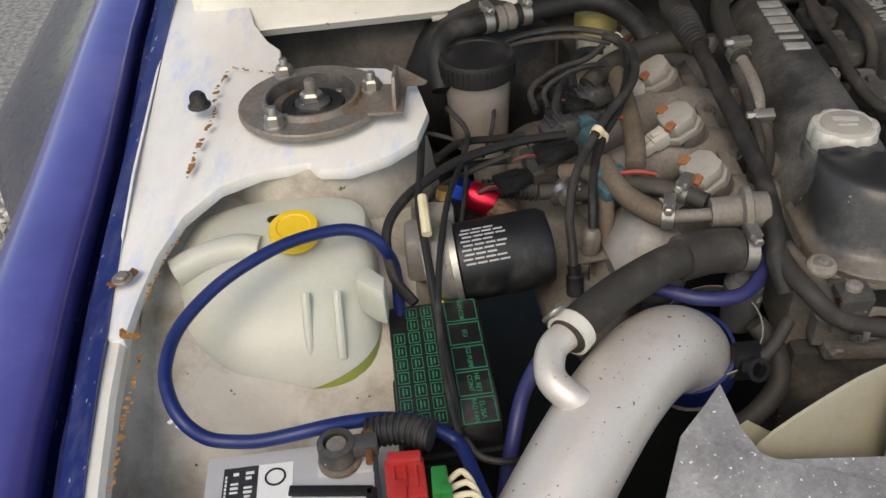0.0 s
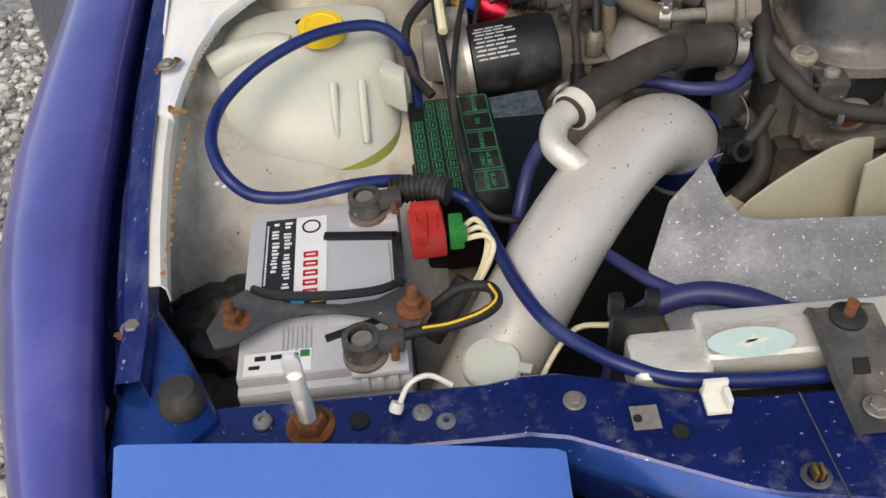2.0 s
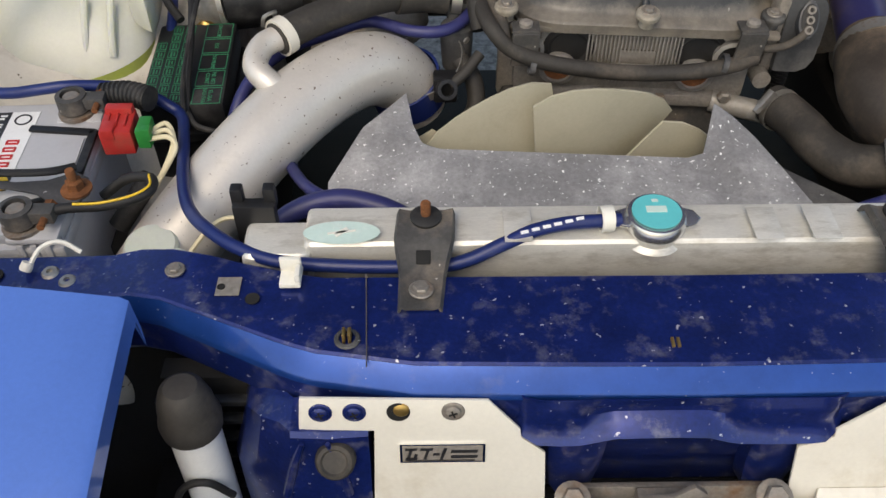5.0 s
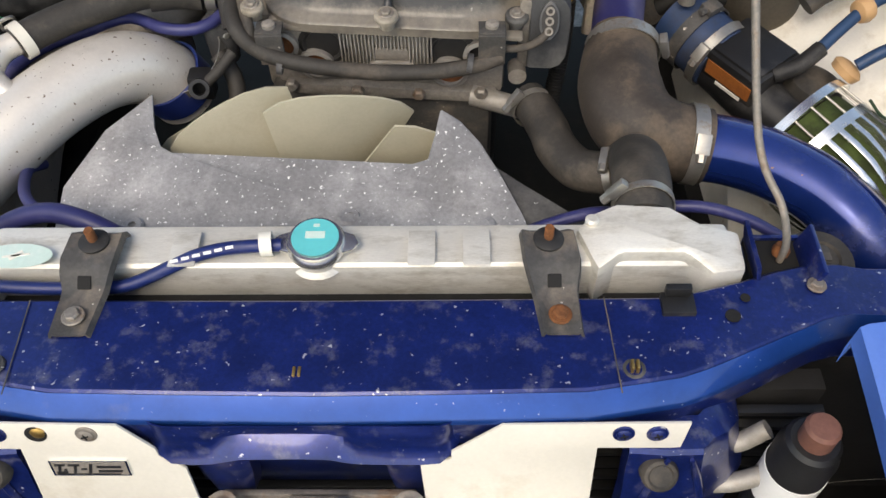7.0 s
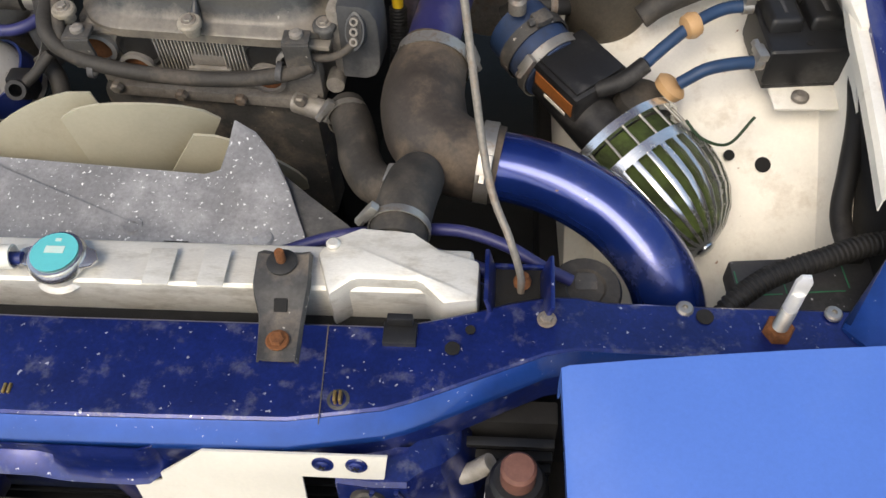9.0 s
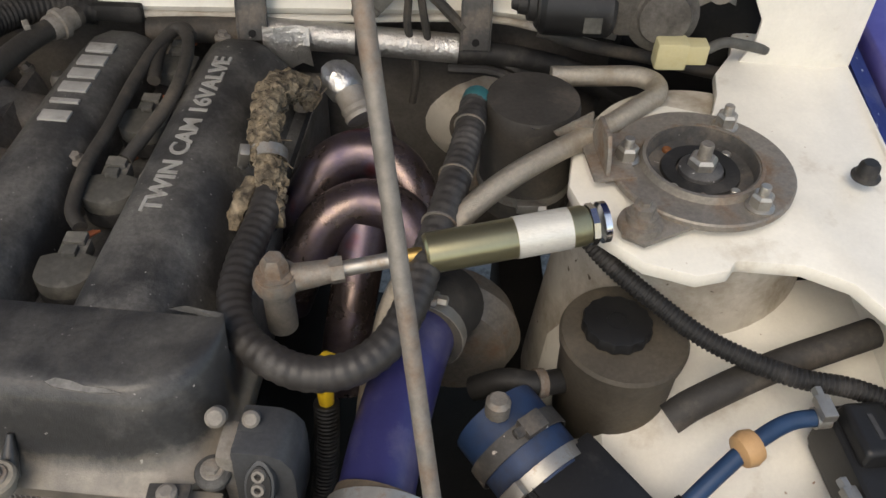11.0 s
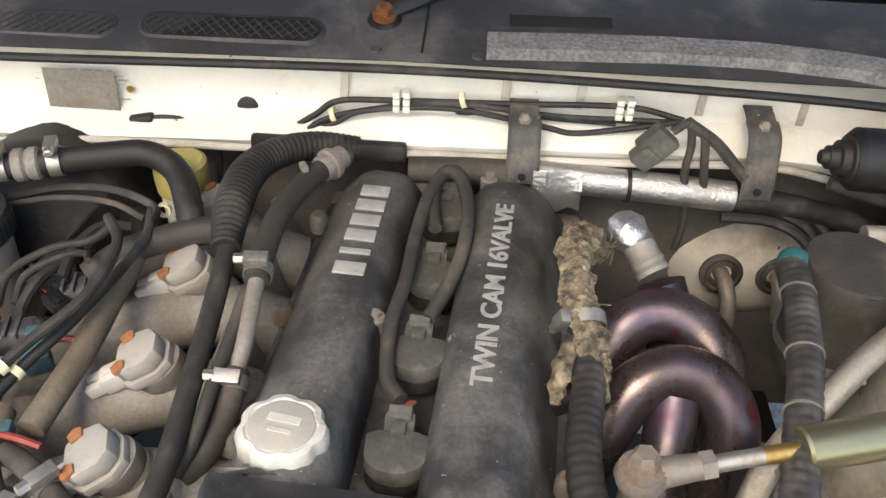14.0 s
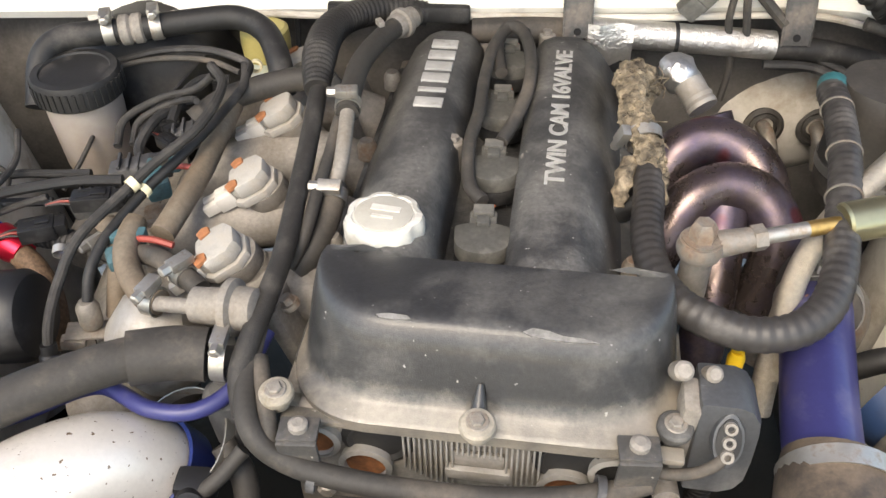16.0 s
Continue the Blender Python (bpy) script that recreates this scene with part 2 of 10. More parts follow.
def lathe(profile, at, axis=(0, 0, 1), seg=24, bm=None, sides=None):
    """A turned shape: (radius, height) rows along an axis. sides: an n-sided one instead of a round one."""
    b = bmesh.new()
    n = sides or seg
    rings = []
    for r, h in profile:
        rings.append([b.verts.new((max(r, 1e-4) * math.cos(2 * math.pi * i / n), max(r, 1e-4) * math.sin(2 * math.pi * i / n), h)) for i in range(n)])
    for a, c in zip(rings, rings[1:]):
        for i in range(n):
            b.faces.new((a[i], a[(i + 1) % n], c[(i + 1) % n], c[i]))
    b.faces.new(rings[0][::-1])
    b.faces.new(rings[-1])
    b.transform(at if isinstance(at, Matrix) else along(at, axis))
    return join(bm, b)


def spline(pts, n=10):
    """Points on a smooth line through pts."""
    p = [Vector(q) for q in pts]
    if len(p) < 3:
        return [p[0].lerp(p[-1], i / n) for i in range(n + 1)]
    p = [p[0] * 2 - p[1], *p, p[-1] * 2 - p[-2]]
    out = []
    for i in range(1, len(p) - 2):
        a, b, c, d = p[i - 1:i + 3]
        for k in range(n):
            t = k / n
            out.append(0.5 * ((2 * b) + (c - a) * t + (2 * a - 5 * b + 4 * c - d) * t * t + (3 * b - a - 3 * c + d) * t ** 3))
    return out + [p[-2]]


def tube(pts, r, seg=12, n=8, ribs=0.0, rib_step=0.006, bm=None, open_end=0.0, fine=None, oval=1.0):
    """A hose or pipe through pts. r: one radius or one for each point. ribs: height of rings along it."""
    line = spline(pts, n)
    if ribs or fine:
        step = fine or rib_step / 4
        res, carry = [line[0]], 0.0
        for a, c in zip(line, line[1:]):
            length = (c - a).length
            while carry + step <= length:
                carry += step
                res.append(a.lerp(c, carry / length))
            carry -= length
        line = res
    total = len(line) - 1
    rs = r if isinstance(r, (list, tuple)) else [r] * 2
    b = bmesh.new()
    rings, side = [], None
    for i, p in enumerate(line):
        d = (line[min(i + 1, total)] - line[max(i - 1, 0)]).normalized()
        if side is None:
            side = d.orthogonal().normalized()
        side = (side - d * side.dot(d)).normalized()
        up = d.cross(side)
        f = i / max(total, 1) * (len(rs) - 1)
        k = min(int(f), len(rs) - 2)
        rad = rs[k] + (rs[k + 1] - rs[k]) * (f - k)
        if ribs:
            rad += ribs * (1 if i % 4 in (1, 2) else 0)
        rings.append([b.verts.new(p + (side * math.cos(2 * math.pi * j / seg) + up * oval * math.sin(2 * math.pi * j / seg)) * rad) for j in range(seg)])
    for a, c in zip(rings, rings[1:]):
        for j in range(seg):
            b.faces.new((a[j], a[(j + 1) % seg], c[(j + 1) % seg], c[j]))
    b.faces.new(rings[0][::-1])
    b.faces.new(rings[-1])
    return join(bm, b)


def slab(poly, thick, r=0.0, bm=None, down=True):
    """A plate from an outline of (x, y, z) points, thick metres deep below its top."""
    b = bmesh.new()
    f = b.faces.new([b.verts.new(p) for p in poly])
    if f.normal.z == 0:
        f.normal_update()
    f.normal_update()
    if f.normal.z < 0:
        f.normal_flip()
    g = bmesh.ops.extrude_face_region(b, geom=[f])
    vs = [v for v in g["geom"] if isinstance(v, bmesh.types.BMVert)]
    bmesh.ops.translate(b, verts=vs, vec=(0, 0, -thick))
    bmesh.ops.recalc_face_normals(b, faces=b.faces)
    bevel(b, r, 2, 30)
    return join(bm, b)


def extrude(poly, m, depth, r=0.0, bm=None):
    """An outline of (u, v) points in the plane of the pose m, depth metres thick along its z."""
    b = bmesh.new()
    f = b.faces.new([b.verts.new((u, v, 0)) for u, v in poly])
    g = bmesh.ops.extrude_face_region(b, geom=[f])
    bmesh.ops.translate(b, verts=[v for v in g["geom"] if isinstance(v, bmesh.types.BMVert)], vec=(0, 0, depth))
    bmesh.ops.recalc_face_normals(b, faces=b.faces)
    bevel(b, r, 2, 30)
    b.transform(m)
    return join(bm, b)


def sheet(rows, thick=0.0, bm=None, closed=False):
    """A skin over rows of points, each row as long as the next."""
    b = bmesh.new()
    vs = [[b.verts.new(p) for p in row] for row in rows]
    for a, c in zip(vs, vs[1:]):
        for i in range(len(a) - (0 if closed else 1)):
            j = (i + 1) % len(a)
            b.faces.new((a[i], a[j], c[j], c[i]))
    if thick:
        bmesh.ops.recalc_face_normals(b, faces=b.faces)
        bmesh.ops.solidify(b, geom=b.faces[:], thickness=thick)
    return join(bm, b)


def ring(at, axis, r0, r1, h, seg=40, bm=None):
    """A flat ring with a hole, h thick."""
    return lathe_ring([(r0, 0), (r1, 0), (r1, h), (r0, h)], at, axis, seg, bm)


def lathe_ring(profile, at, axis=(0, 0, 1), seg=32, bm=None):
    """A turned ring: a closed section of (radius, height) rows."""
    b = bmesh.new()
    rs = [[b.verts.new((r * math.cos(2 * math.pi * i / seg), r * math.sin(2 * math.pi * i / seg), h)) for r, h in profile] for i in range(seg)]
    k = len(profile)
    for i in range(seg):
        a, c = rs[i], rs[(i + 1) % seg]
        for j in range(k):
            b.faces.new((a[j], c[j], c[(j + 1) % k], a[(j + 1) % k]))
    b.transform(at if isinstance(at, Matrix) else along(at, axis))
    return join(bm, b)


def bolt(parent, at, axis=(0, 0, 1), r=0.007, mat=None, washer=True, stud=0.0, name="bolt"):
    """A hexagon bolt with its washer."""
    mat = mat or STEEL_OLD
    b = bmesh.new()
    if washer:
        lathe([(r * 1.5, 0), (r * 1.55, 0.0012), (r * 1.4, 0.002)], at, axis, 18, b)
    lathe([(r, 0.001), (r * 1.02, r * 0.7), (r * 0.85, r * 0.9)], at, axis, 6, b)
    if stud:
        lathe([(r * 0.5, 0), (r * 0.5, stud), (r * 0.4, stud + 0.001)], at, axis, 10, b)
    return part(name, b, mat, parent)


def screw(parent, at, axis=(0, 0, 1), r=0.006, mat=None, name="screw"):
    """A round cross-head screw."""
    b = lathe([(r, 0), (r, r * 0.35), (r * 0.8, r * 0.6), (r * 0.35, r * 0.65), (r * 0.3, r * 0.3)], at, axis, 16)
    return part(name, b, mat or STEEL_OLD, parent)


def clamp(parent, at, axis, r, w=0.011, mat=None, side=(0, 0, 1), name="hose_clamp"):
    """A worm-drive hose clamp round a hose."""
    b = lathe_ring([(r, -w / 2), (r + 0.0012, -w / 2), (r + 0.0012, w / 2), (r, w / 2)], at, axis, 28)
    s = Vector(side)
    d = Vector(axis).normalized()
    s = (s - d * s.dot(d)).normalized()
    p = Vector(at) + s * (r + 0.005)
    t = d.cross(s)
    m = Matrix((( *t, 0), (*d, 0), (*s, 0), (0, 0, 0, 1))).transposed()
    k = bmesh.new()
    bmesh.ops.create_cube(k, size=1)
    for v in k.verts:
        v.co = Vector((v.co.x * 0.02, v.co.y * w, v.co.z * 0.008))
    bevel(k, 0.001)
    k.transform(Matrix.Translation(p) @ m)
    join(b, k)
    lathe([(0.0045, 0), (0.0045, 0.008), (0.003, 0.009)], p + t * 0.009, t, 6, b)
    return part(name, b, mat or STEEL, parent)


def hose(name, pts, r, mat, label, group="", seg=12, n=8, clamps=(), **k):
    """A hose as a thing of its own."""
    p0 = Vector(pts[0])
    ob = thing(name, p0, label, "hose" if "hose" in name else name.split("_")[-1], group)
    part("tube", tube(pts, r, seg, n, **k), mat, ob)
    rr = r if not isinstance(r, (list, tuple)) else r[0]
    line = spline(pts, n)
    for f in clamps:
        i = min(len(line) - 2, max(1, int(f * (len(line) - 1))))
        clamp(ob, line[i], line[i + 1] - line[i - 1], rr + 0.0005)
    return ob


def text_mesh(body, size, m, depth=0.0008, width=None, bold=0.0):
    """Raised letters in the built-in font, laid in the plane of the pose m, scaled to a width."""
    cu = bpy.data.curves.new("letters", "FONT")
    cu.body, cu.size, cu.extrude, cu.offset = body, size, depth, bold
    cu.align_x, cu.align_y = "CENTER", "CENTER"
    ob = new("letters", cu)
    bpy.context.view_layer.update()
    me = bpy.data.meshes.new_from_object(ob.evaluated_get(bpy.context.evaluated_depsgraph_get()))
    bpy.data.objects.remove(ob)
    b = bmesh.new()
    b.from_mesh(me)
    bpy.data.meshes.remove(me)
    if width:
        xs = [v.co.x for v in b.verts]
        k = width / (max(xs) - min(xs))
        for v in b.verts:
            v.co.x *= k
    b.transform(m)
    return b


def mirror_x(b):
    b.transform(Matrix.Diagonal((-1, 1, 1, 1)))
    bmesh.ops.reverse_faces(b, faces=b.faces)
    return b


# ---- ground ----
GRAVEL = material("grey_gravel", (0.30, 0.285, 0.26), 0.85, 0, 0.5, 45, (0.08, 0.075, 0.07), 0.45, 60, 0.8, 90)
structure("ground", sheet([[(-60, -60, 0), (60, -60, 0)], [(-60, 60, 0), (60, 60, 0)]]), GRAVEL, "grey gravel ground the car stands on")


def stones():
    verts, faces = [], []
    rnd = random.Random(3)
    base = bmesh.new()
    bmesh.ops.create_icosphere(base, subdivisions=1, radius=1)
    bv, bf = [v.co.copy() for v in base.verts], [[v.index for v in f.verts] for f in base.faces]
    base.free()
    for side, n, x0, x1, y0, y1 in ((0, 9000, -1.75, -0.80, -0.45, 2.2), (1, 500, 0.72, 1.1, -0.2, 0.8)):
        for _ in range(n):
            x, y, r = rnd.uniform(x0, x1), rnd.uniform(y0, y1), rnd.uniform(0.006, 0.017)
            k, o = len(verts), [rnd.uniform(0.6, 1.2) for _ in range(3)]
            a = rnd.uniform(0, 6.3)
            for v in bv:
                w = v * r * rnd.uniform(0.8, 1.15)
                p = Vector((w.x * o[0], w.y * o[1], w.z * o[2] * 0.75))
                verts.append((x + p.x * math.cos(a) - p.y * math.sin(a), y + p.x * math.sin(a) + p.y * math.cos(a), r * 0.35 + p.z))
            faces += [[k + i for i in f] for f in bf]
    me = bpy.data.meshes.new("gravel")
    me.from_pydata(verts, [], faces)
    m = bpy.data.materials.new("gravel_stone")
    m.use_nodes = True
    t = m.node_tree
    g = t.nodes.new("ShaderNodeNewGeometry")
    ra = t.nodes.new("ShaderNodeValToRGB")
    ra.color_ramp.elements[0].color, ra.color_ramp.elements[1].color = (0.15, 0.145, 0.135, 1), (0.62, 0.59, 0.53, 1)
    t.links.new(g.outputs["Random Per Island"], ra.inputs[0])
    t.links.new(ra.outputs[0], t.nodes["Principled BSDF"].inputs["Base Color"])
    t.nodes["Principled BSDF"].inputs["Roughness"].default_value = 0.85
    me.materials.append(m)
    return tagged(new("gravel", me), "loose crushed grey stones beside the car", "gravel", "", "stuff")


stones()

# ---- car body ----
body = thing("car_body", (0, 0.6, 0), "dark blue car front end over old white engine bay", "car")


def interp(x, rows):
    """Linear between (x, value) rows."""
    for (a, u), (b, v) in zip(rows, rows[1:]):
        if x <= b:
            return u + (v - u) * max(0.0, (x - a) / (b - a))
    return rows[-1][1]


LIP_X = [(-0.2, 0.628), (0.06, 0.662), (0.12, 0.671), (0.18, 0.689), (0.33, 0.720), (0.45, 0.733), (0.56, 0.737), (0.72, 0.740), (1.14, 0.752), (1.6, 0.77)]
OUT_X = [(-0.2, 0.655), (0.06, 0.712), (0.143, 0.743), (0.255, 0.784), (0.38, 0.822), (0.50, 0.840), (0.70, 0.843), (1.1, 0.852), (1.6, 0.856)]
LIP_Z = [(-0.2, 0.71), (0.1, 0.738), (0.3, 0.748), (0.5, 0.762), (0.8, 0.782), (1.1, 0.805), (1.6, 0.85)]
FL_X = [(-0.2, 0.632), (0.2, 0.674), (0.33, 0.682), (0.40, 0.689), (0.484, 0.696), (0.54, 0.699), (0.622, 0.706), (0.735, 0.714), (0.80, 0.718), (1.13, 0.733), (1.6, 0.75)]


def lip_out(s, y):
    """How much wider the left side's lip stands than the right's."""
    return interp(y, [(-0.2, 0), (0.3, 0), (0.48, 0.005), (0.61, 0.014), (0.79, 0.021), (1.05, 0.037), (1.6, 0.05)]) if s < 0 else 0.0


def flange_out(s, y):
    return interp(y, [(-0.2, 0), (0.3, 0.002), (0.38, 0.009), (0.49, 0.014), (0.63, 0.017), (0.82, 0.016), (1.07, 0.02), (1.6, 0.025)]) if s < 0 else 0.0


def fender(s):
    rows, gut, inner = [], [], []
    y = -0.2
    while y < 1.45:
        xl, xo, z = interp(y, LIP_X) + lip_out(s, y), interp(y, OUT_X) + lip_out(s, y) * 0.5, interp(y, LIP_Z)
        d = xo - xl
        prof = [(xl + 0.001, z - 0.03), (xl, z - 0.003), (xl + 0.003, z), (xl + d * 0.3, z + 0.005), (xl + d * 0.55, z + 0.003), (xl + d * 0.78, z - 0.008),
                (xl + d * 0.92, z - 0.025), (xo, z - 0.06), (xo + 0.004, z - 0.16), (xo - 0.004, z - 0.35), (xo - 0.02, z - 0.45)]
        rows.append([(s * a, y, b) for a, b in prof])
        xf = interp(y, FL_X) + flange_out(s, y)
        if y > 0.2:
            gut.append([(s * a, y, b) for a, b in ((xl + 0.002, z - 0.028), (xl + 0.001, z - 0.050), (xl - 0.005, z - 0.051), (xl - 0.008, z - 0.03), (xl - 0.011, z - 0.024), (xf + 0.016, z - 0.022), (xf + 0.012, z - 0.012), (xf - 0.004, z - 0.011), (xf - 0.005, z - 0.035))])
        y += 0.05
    f = part("fender", sheet(rows, 0.0012), FENDER_BLUE, body, "glossy purple-blue front fender with dull patches")
    smooth_by_angle(f.data, 75)
    part("fender_gutter", sheet(gut, 0.001), GUTTER_BLUE, f, "dark blue scuffed gutter flange")
    flare = []
    for i in range(14):
        y = 0.84 + i * 0.05
        xo, z = interp(y, OUT_X), interp(y, LIP_Z)
        k = min(1.0, 0.35 + 0.65 * math.sin(min(1, i / 7) * math.pi / 2))
        flare.append([(s * a, y, b) for a, b in ((xo - 0.012, z - 0.02), (xo + 0.05 * k, z - 0.05), (xo + 0.13 * k, z - 0.10), (xo + 0.20 * k, z - 0.17), (xo + 0.22 * k, z - 0.33))])
    part("wheel_arch_flare", sheet(flare, 0.004), FLARE_BLUE, f, "wide wheel arch flare, dark blue with painted gravel reflection")
    return f


for s in (-1, 1):
    fender(s)


def inner_wing(s):
    """The white top plate between strut tower and fender, with its cut-out and turned-down lip, and the tower below."""
    zf = lambda y: interp(y, [(0.3, 0.742), (0.54, 0.752), (0.64, 0.760), (0.72, 0.772), (0.85, 0.782), (1.1, 0.79), (1.3, 0.80)])
    outl = [(0.735, 1.30), (0.71, 1.20), (0.683, 1.16), (0.652, 1.12), (0.637, 1.05), (0.616, 1.0), (0.599, 0.975), (0.594, 0.93), (0.58, 0.905), (0.535, 0.922), (0.475, 0.908), (0.442, 0.868), (0.432, 0.81), (0.446, 0.765), (0.475, 0.741), (0.512, 0.726), (0.544, 0.729), (0.553, 0.741), (0.60, 0.735), (0.638, 0.716), (0.668, 0.680), (0.685, 0.632), (0.692, 0.58), (0.695, 0.536), (0.712, 0.538), (0.721, 0.62), (0.730, 0.75), (0.746, 1.0), (0.766, 1.3)] if s < 0 else [(0.70, 1.30), (0.692, 1.20), (0.665, 1.16), (0.638, 1.11), (0.622, 1.06), (0.605, 1.0), (0.582, 0.965), (0.576, 0.93), (0.565, 0.90), (0.525, 0.912), (0.472, 0.898),
            (0.434, 0.86), (0.424, 0.80), (0.44, 0.75), (0.475, 0.718), (0.515, 0.706), (0.541, 0.712), (0.548, 0.722), (0.60, 0.718), (0.635, 0.702), (0.662, 0.665), (0.676, 0.62), (0.683, 0.57),
            (0.687, 0.534), (0.703, 0.536), (0.706, 0.62), (0.712, 0.75), (0.72, 1.0), (0.735, 1.3)]
    w = part("inner_wing", slab([(s * x, y, zf(y)) for x, y in outl], 0.014, 0.004), WHITE_BLUE if s < 0 else WHITE, body, "old white painted inner wing plate with rust stains")
    rail = [[(s * a, y, b) for a, b in ((interp(y, FL_X) + flange_out(s, y) - 0.002, zf(y) - 0.004), (interp(y, FL_X) + flange_out(s, y) - 0.014, zf(y) - 0.004), (interp(y, FL_X) + flange_out(s, y) - 0.0175, zf(y) - 0.009), (interp(y, FL_X) + flange_out(s, y) - 0.017, zf(y) - 0.022))] for y in (0.335, 0.36, 0.40, 0.44, 0.48, 0.54, 0.62)]
    part("wing_rail", sheet(rail, 0.0015), WHITE, w, "white edge rail rusted along its seam")
    c = (-0.553, 0.845) if s < 0 else (0.553, 0.858)
    k = 1.0 if s < 0 else 0.90
    tow = lathe([(0.15 * k, 0.45), (0.135 * k, 0.60), (0.122 * k, 0.70), (0.113, 0.752), (0.105, 0.766), (0.06, 0.768)], Matrix.Translation((*c, 0)), seg=48)
    part("strut_tower", tow, WHITE_DIRTY, body, "grimy white strut tower")
    return w


for s in (-1, 1):
    inner_wing(s)


def apron(s, dz, mat):
    """The wheel house, which slopes down towards the nose, and the side wall above it."""
    rows = []
    for y, z in ((0.22, 0.40), (0.30, 0.46), (0.38, 0.53), (0.44, 0.585), (0.50, 0.632), (0.56, 0.672), (0.62, 0.698), (0.70, 0.715), (0.80, 0.72)):
        rows.append([(s * x, y, z + dz - d) for x, d in ((0.702, max(z + dz - 0.735, -0.09)), (0.70, -0.02), (0.692, 0.0), (0.66, 0.006), (0.56, 0.02), (0.46, 0.045), (0.43, 0.09), (0.42, 0.25))])
    return part("wheel_house", sheet(rows, 0.002), mat, body, "dirty white wheel house panel with dark holes")


house_l = apron(-1, 0.02, WHITE_DIRTY)
house_r = apron(1, -0.045, WHITE)
for x, y, z in ((-0.6973, 0.5359, 0.6675), (-0.6961, 0.5014, 0.6427)):
    part("hole", lathe([(0.006, 0), (0.0075, 0.0008), (0.004, 0.0012)], (x + 0.002, y, z), (0.4, -0.5, 0.8), 14), DARK, house_l, "dark round hole")


# added near-black fillers: they close the bay's gaps and stand for its deep shade
bay_floor = part("bay_shade_floor", box((0, 0.62, 0.26), (1.36, 1.05, 0.01), 0.003), DARK, body, "black sheet added below the engine bay as deep shade")
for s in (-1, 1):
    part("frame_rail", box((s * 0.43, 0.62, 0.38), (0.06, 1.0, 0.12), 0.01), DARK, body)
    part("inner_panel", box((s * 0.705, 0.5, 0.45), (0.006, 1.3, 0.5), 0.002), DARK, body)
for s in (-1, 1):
    part("shade_panel", box((s * 0.515, 0.222, 0.49), (0.37, 0.006, 0.34), 0.002), DARK, body, "black panel added behind the headlight as deep shade")
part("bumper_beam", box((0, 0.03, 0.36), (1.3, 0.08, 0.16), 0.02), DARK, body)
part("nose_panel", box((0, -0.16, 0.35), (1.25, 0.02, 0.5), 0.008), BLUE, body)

# ---- firewall and cowl ----
def firewall():
    rows = []
    for x in np.linspace(-0.72, 0.72, 25):
        z0 = interp(x, [(-0.72, 0.775), (0, 0.79), (0.36, 0.795), (0.42, 0.79), (0.6, 0.75), (0.72, 0.73)])
        rows.append([(x, 1.135, 0.40), (x, 1.13, z0 - 0.03), (x, 1.12, z0 - 0.012), (x, 1.068, z0 - 0.012), (x, 1.064, z0 - 0.004), (x, 1.068, z0), (x, 1.085, z0 + 0.004), (x, 1.10, z0 + 0.012), (x, 1.112, 0.84), (x, 1.108, 0.868), (x, 1.10, 0.876), (x, 1.03, 0.878)][:11])
    f = part("firewall", sheet(rows, 0.002), WHITE, body, "old white firewall with a stained lower ledge")
    return f


fw = firewall()
COWL = material("dusty_black_cowl_plastic", (0.035, 0.035, 0.037), 0.55, 0, 0.2, 18, (0.14, 0.135, 0.13), 0.4, 7, 0.15, 500)
cowl = part("cowl_panel", sheet([[(x, 1.075 - 0.02 * abs(x), 0.868 + 0.004), (x, 1.09 - 0.02 * abs(x), 0.878), (x, 1.15 - 0.03 * abs(x), 0.893), (x, 1.20 - 0.03 * abs(x), 0.903), (x, 1.215 - 0.03 * abs(x), 0.893), (x, 1.26 - 0.03 * abs(x), 0.897), (x, 1.30, 0.93), (x, 1.42, 1.0)] for x in np.linspace(-0.7, 0.7, 15)], 0.002), COWL, body, "dusty black plastic cowl panel")

WINDSCREEN = material("dusty_windscreen_glass", (0.03, 0.035, 0.04), 0.08, 0, 0.1, 20, (0.12, 0.12, 0.12), 0.2, 9, grain=0.05)
part("windscreen", sheet([[(x, 1.30 + 0.02 * (1 - x * x), 0.932), (x, 1.50, 1.05), (x, 1.80, 1.22)] for x in np.linspace(-0.66, 0.66, 9)], 0.004), WINDSCREEN, body, "dusty lower edge of the windscreen")

# ---- hood, held open ----
hood_t = pose(-0.0103, 1.2153, 0.955, -48, 0, 0)
hood = part("hood", slab([(x, y, 0) for x, y in ((-0.70, 0), (0.70, 0), (0.66, -0.6), (0.60, -1.05), (0, -1.10), (-0.60, -1.05), (-0.66, -0.6))], 0.025, 0.006), BLUE_DUSTY_SHADE, body, "blue hood propped open above the engine", True)
hood.matrix_basis = body.matrix_basis.inverted() @ hood_t


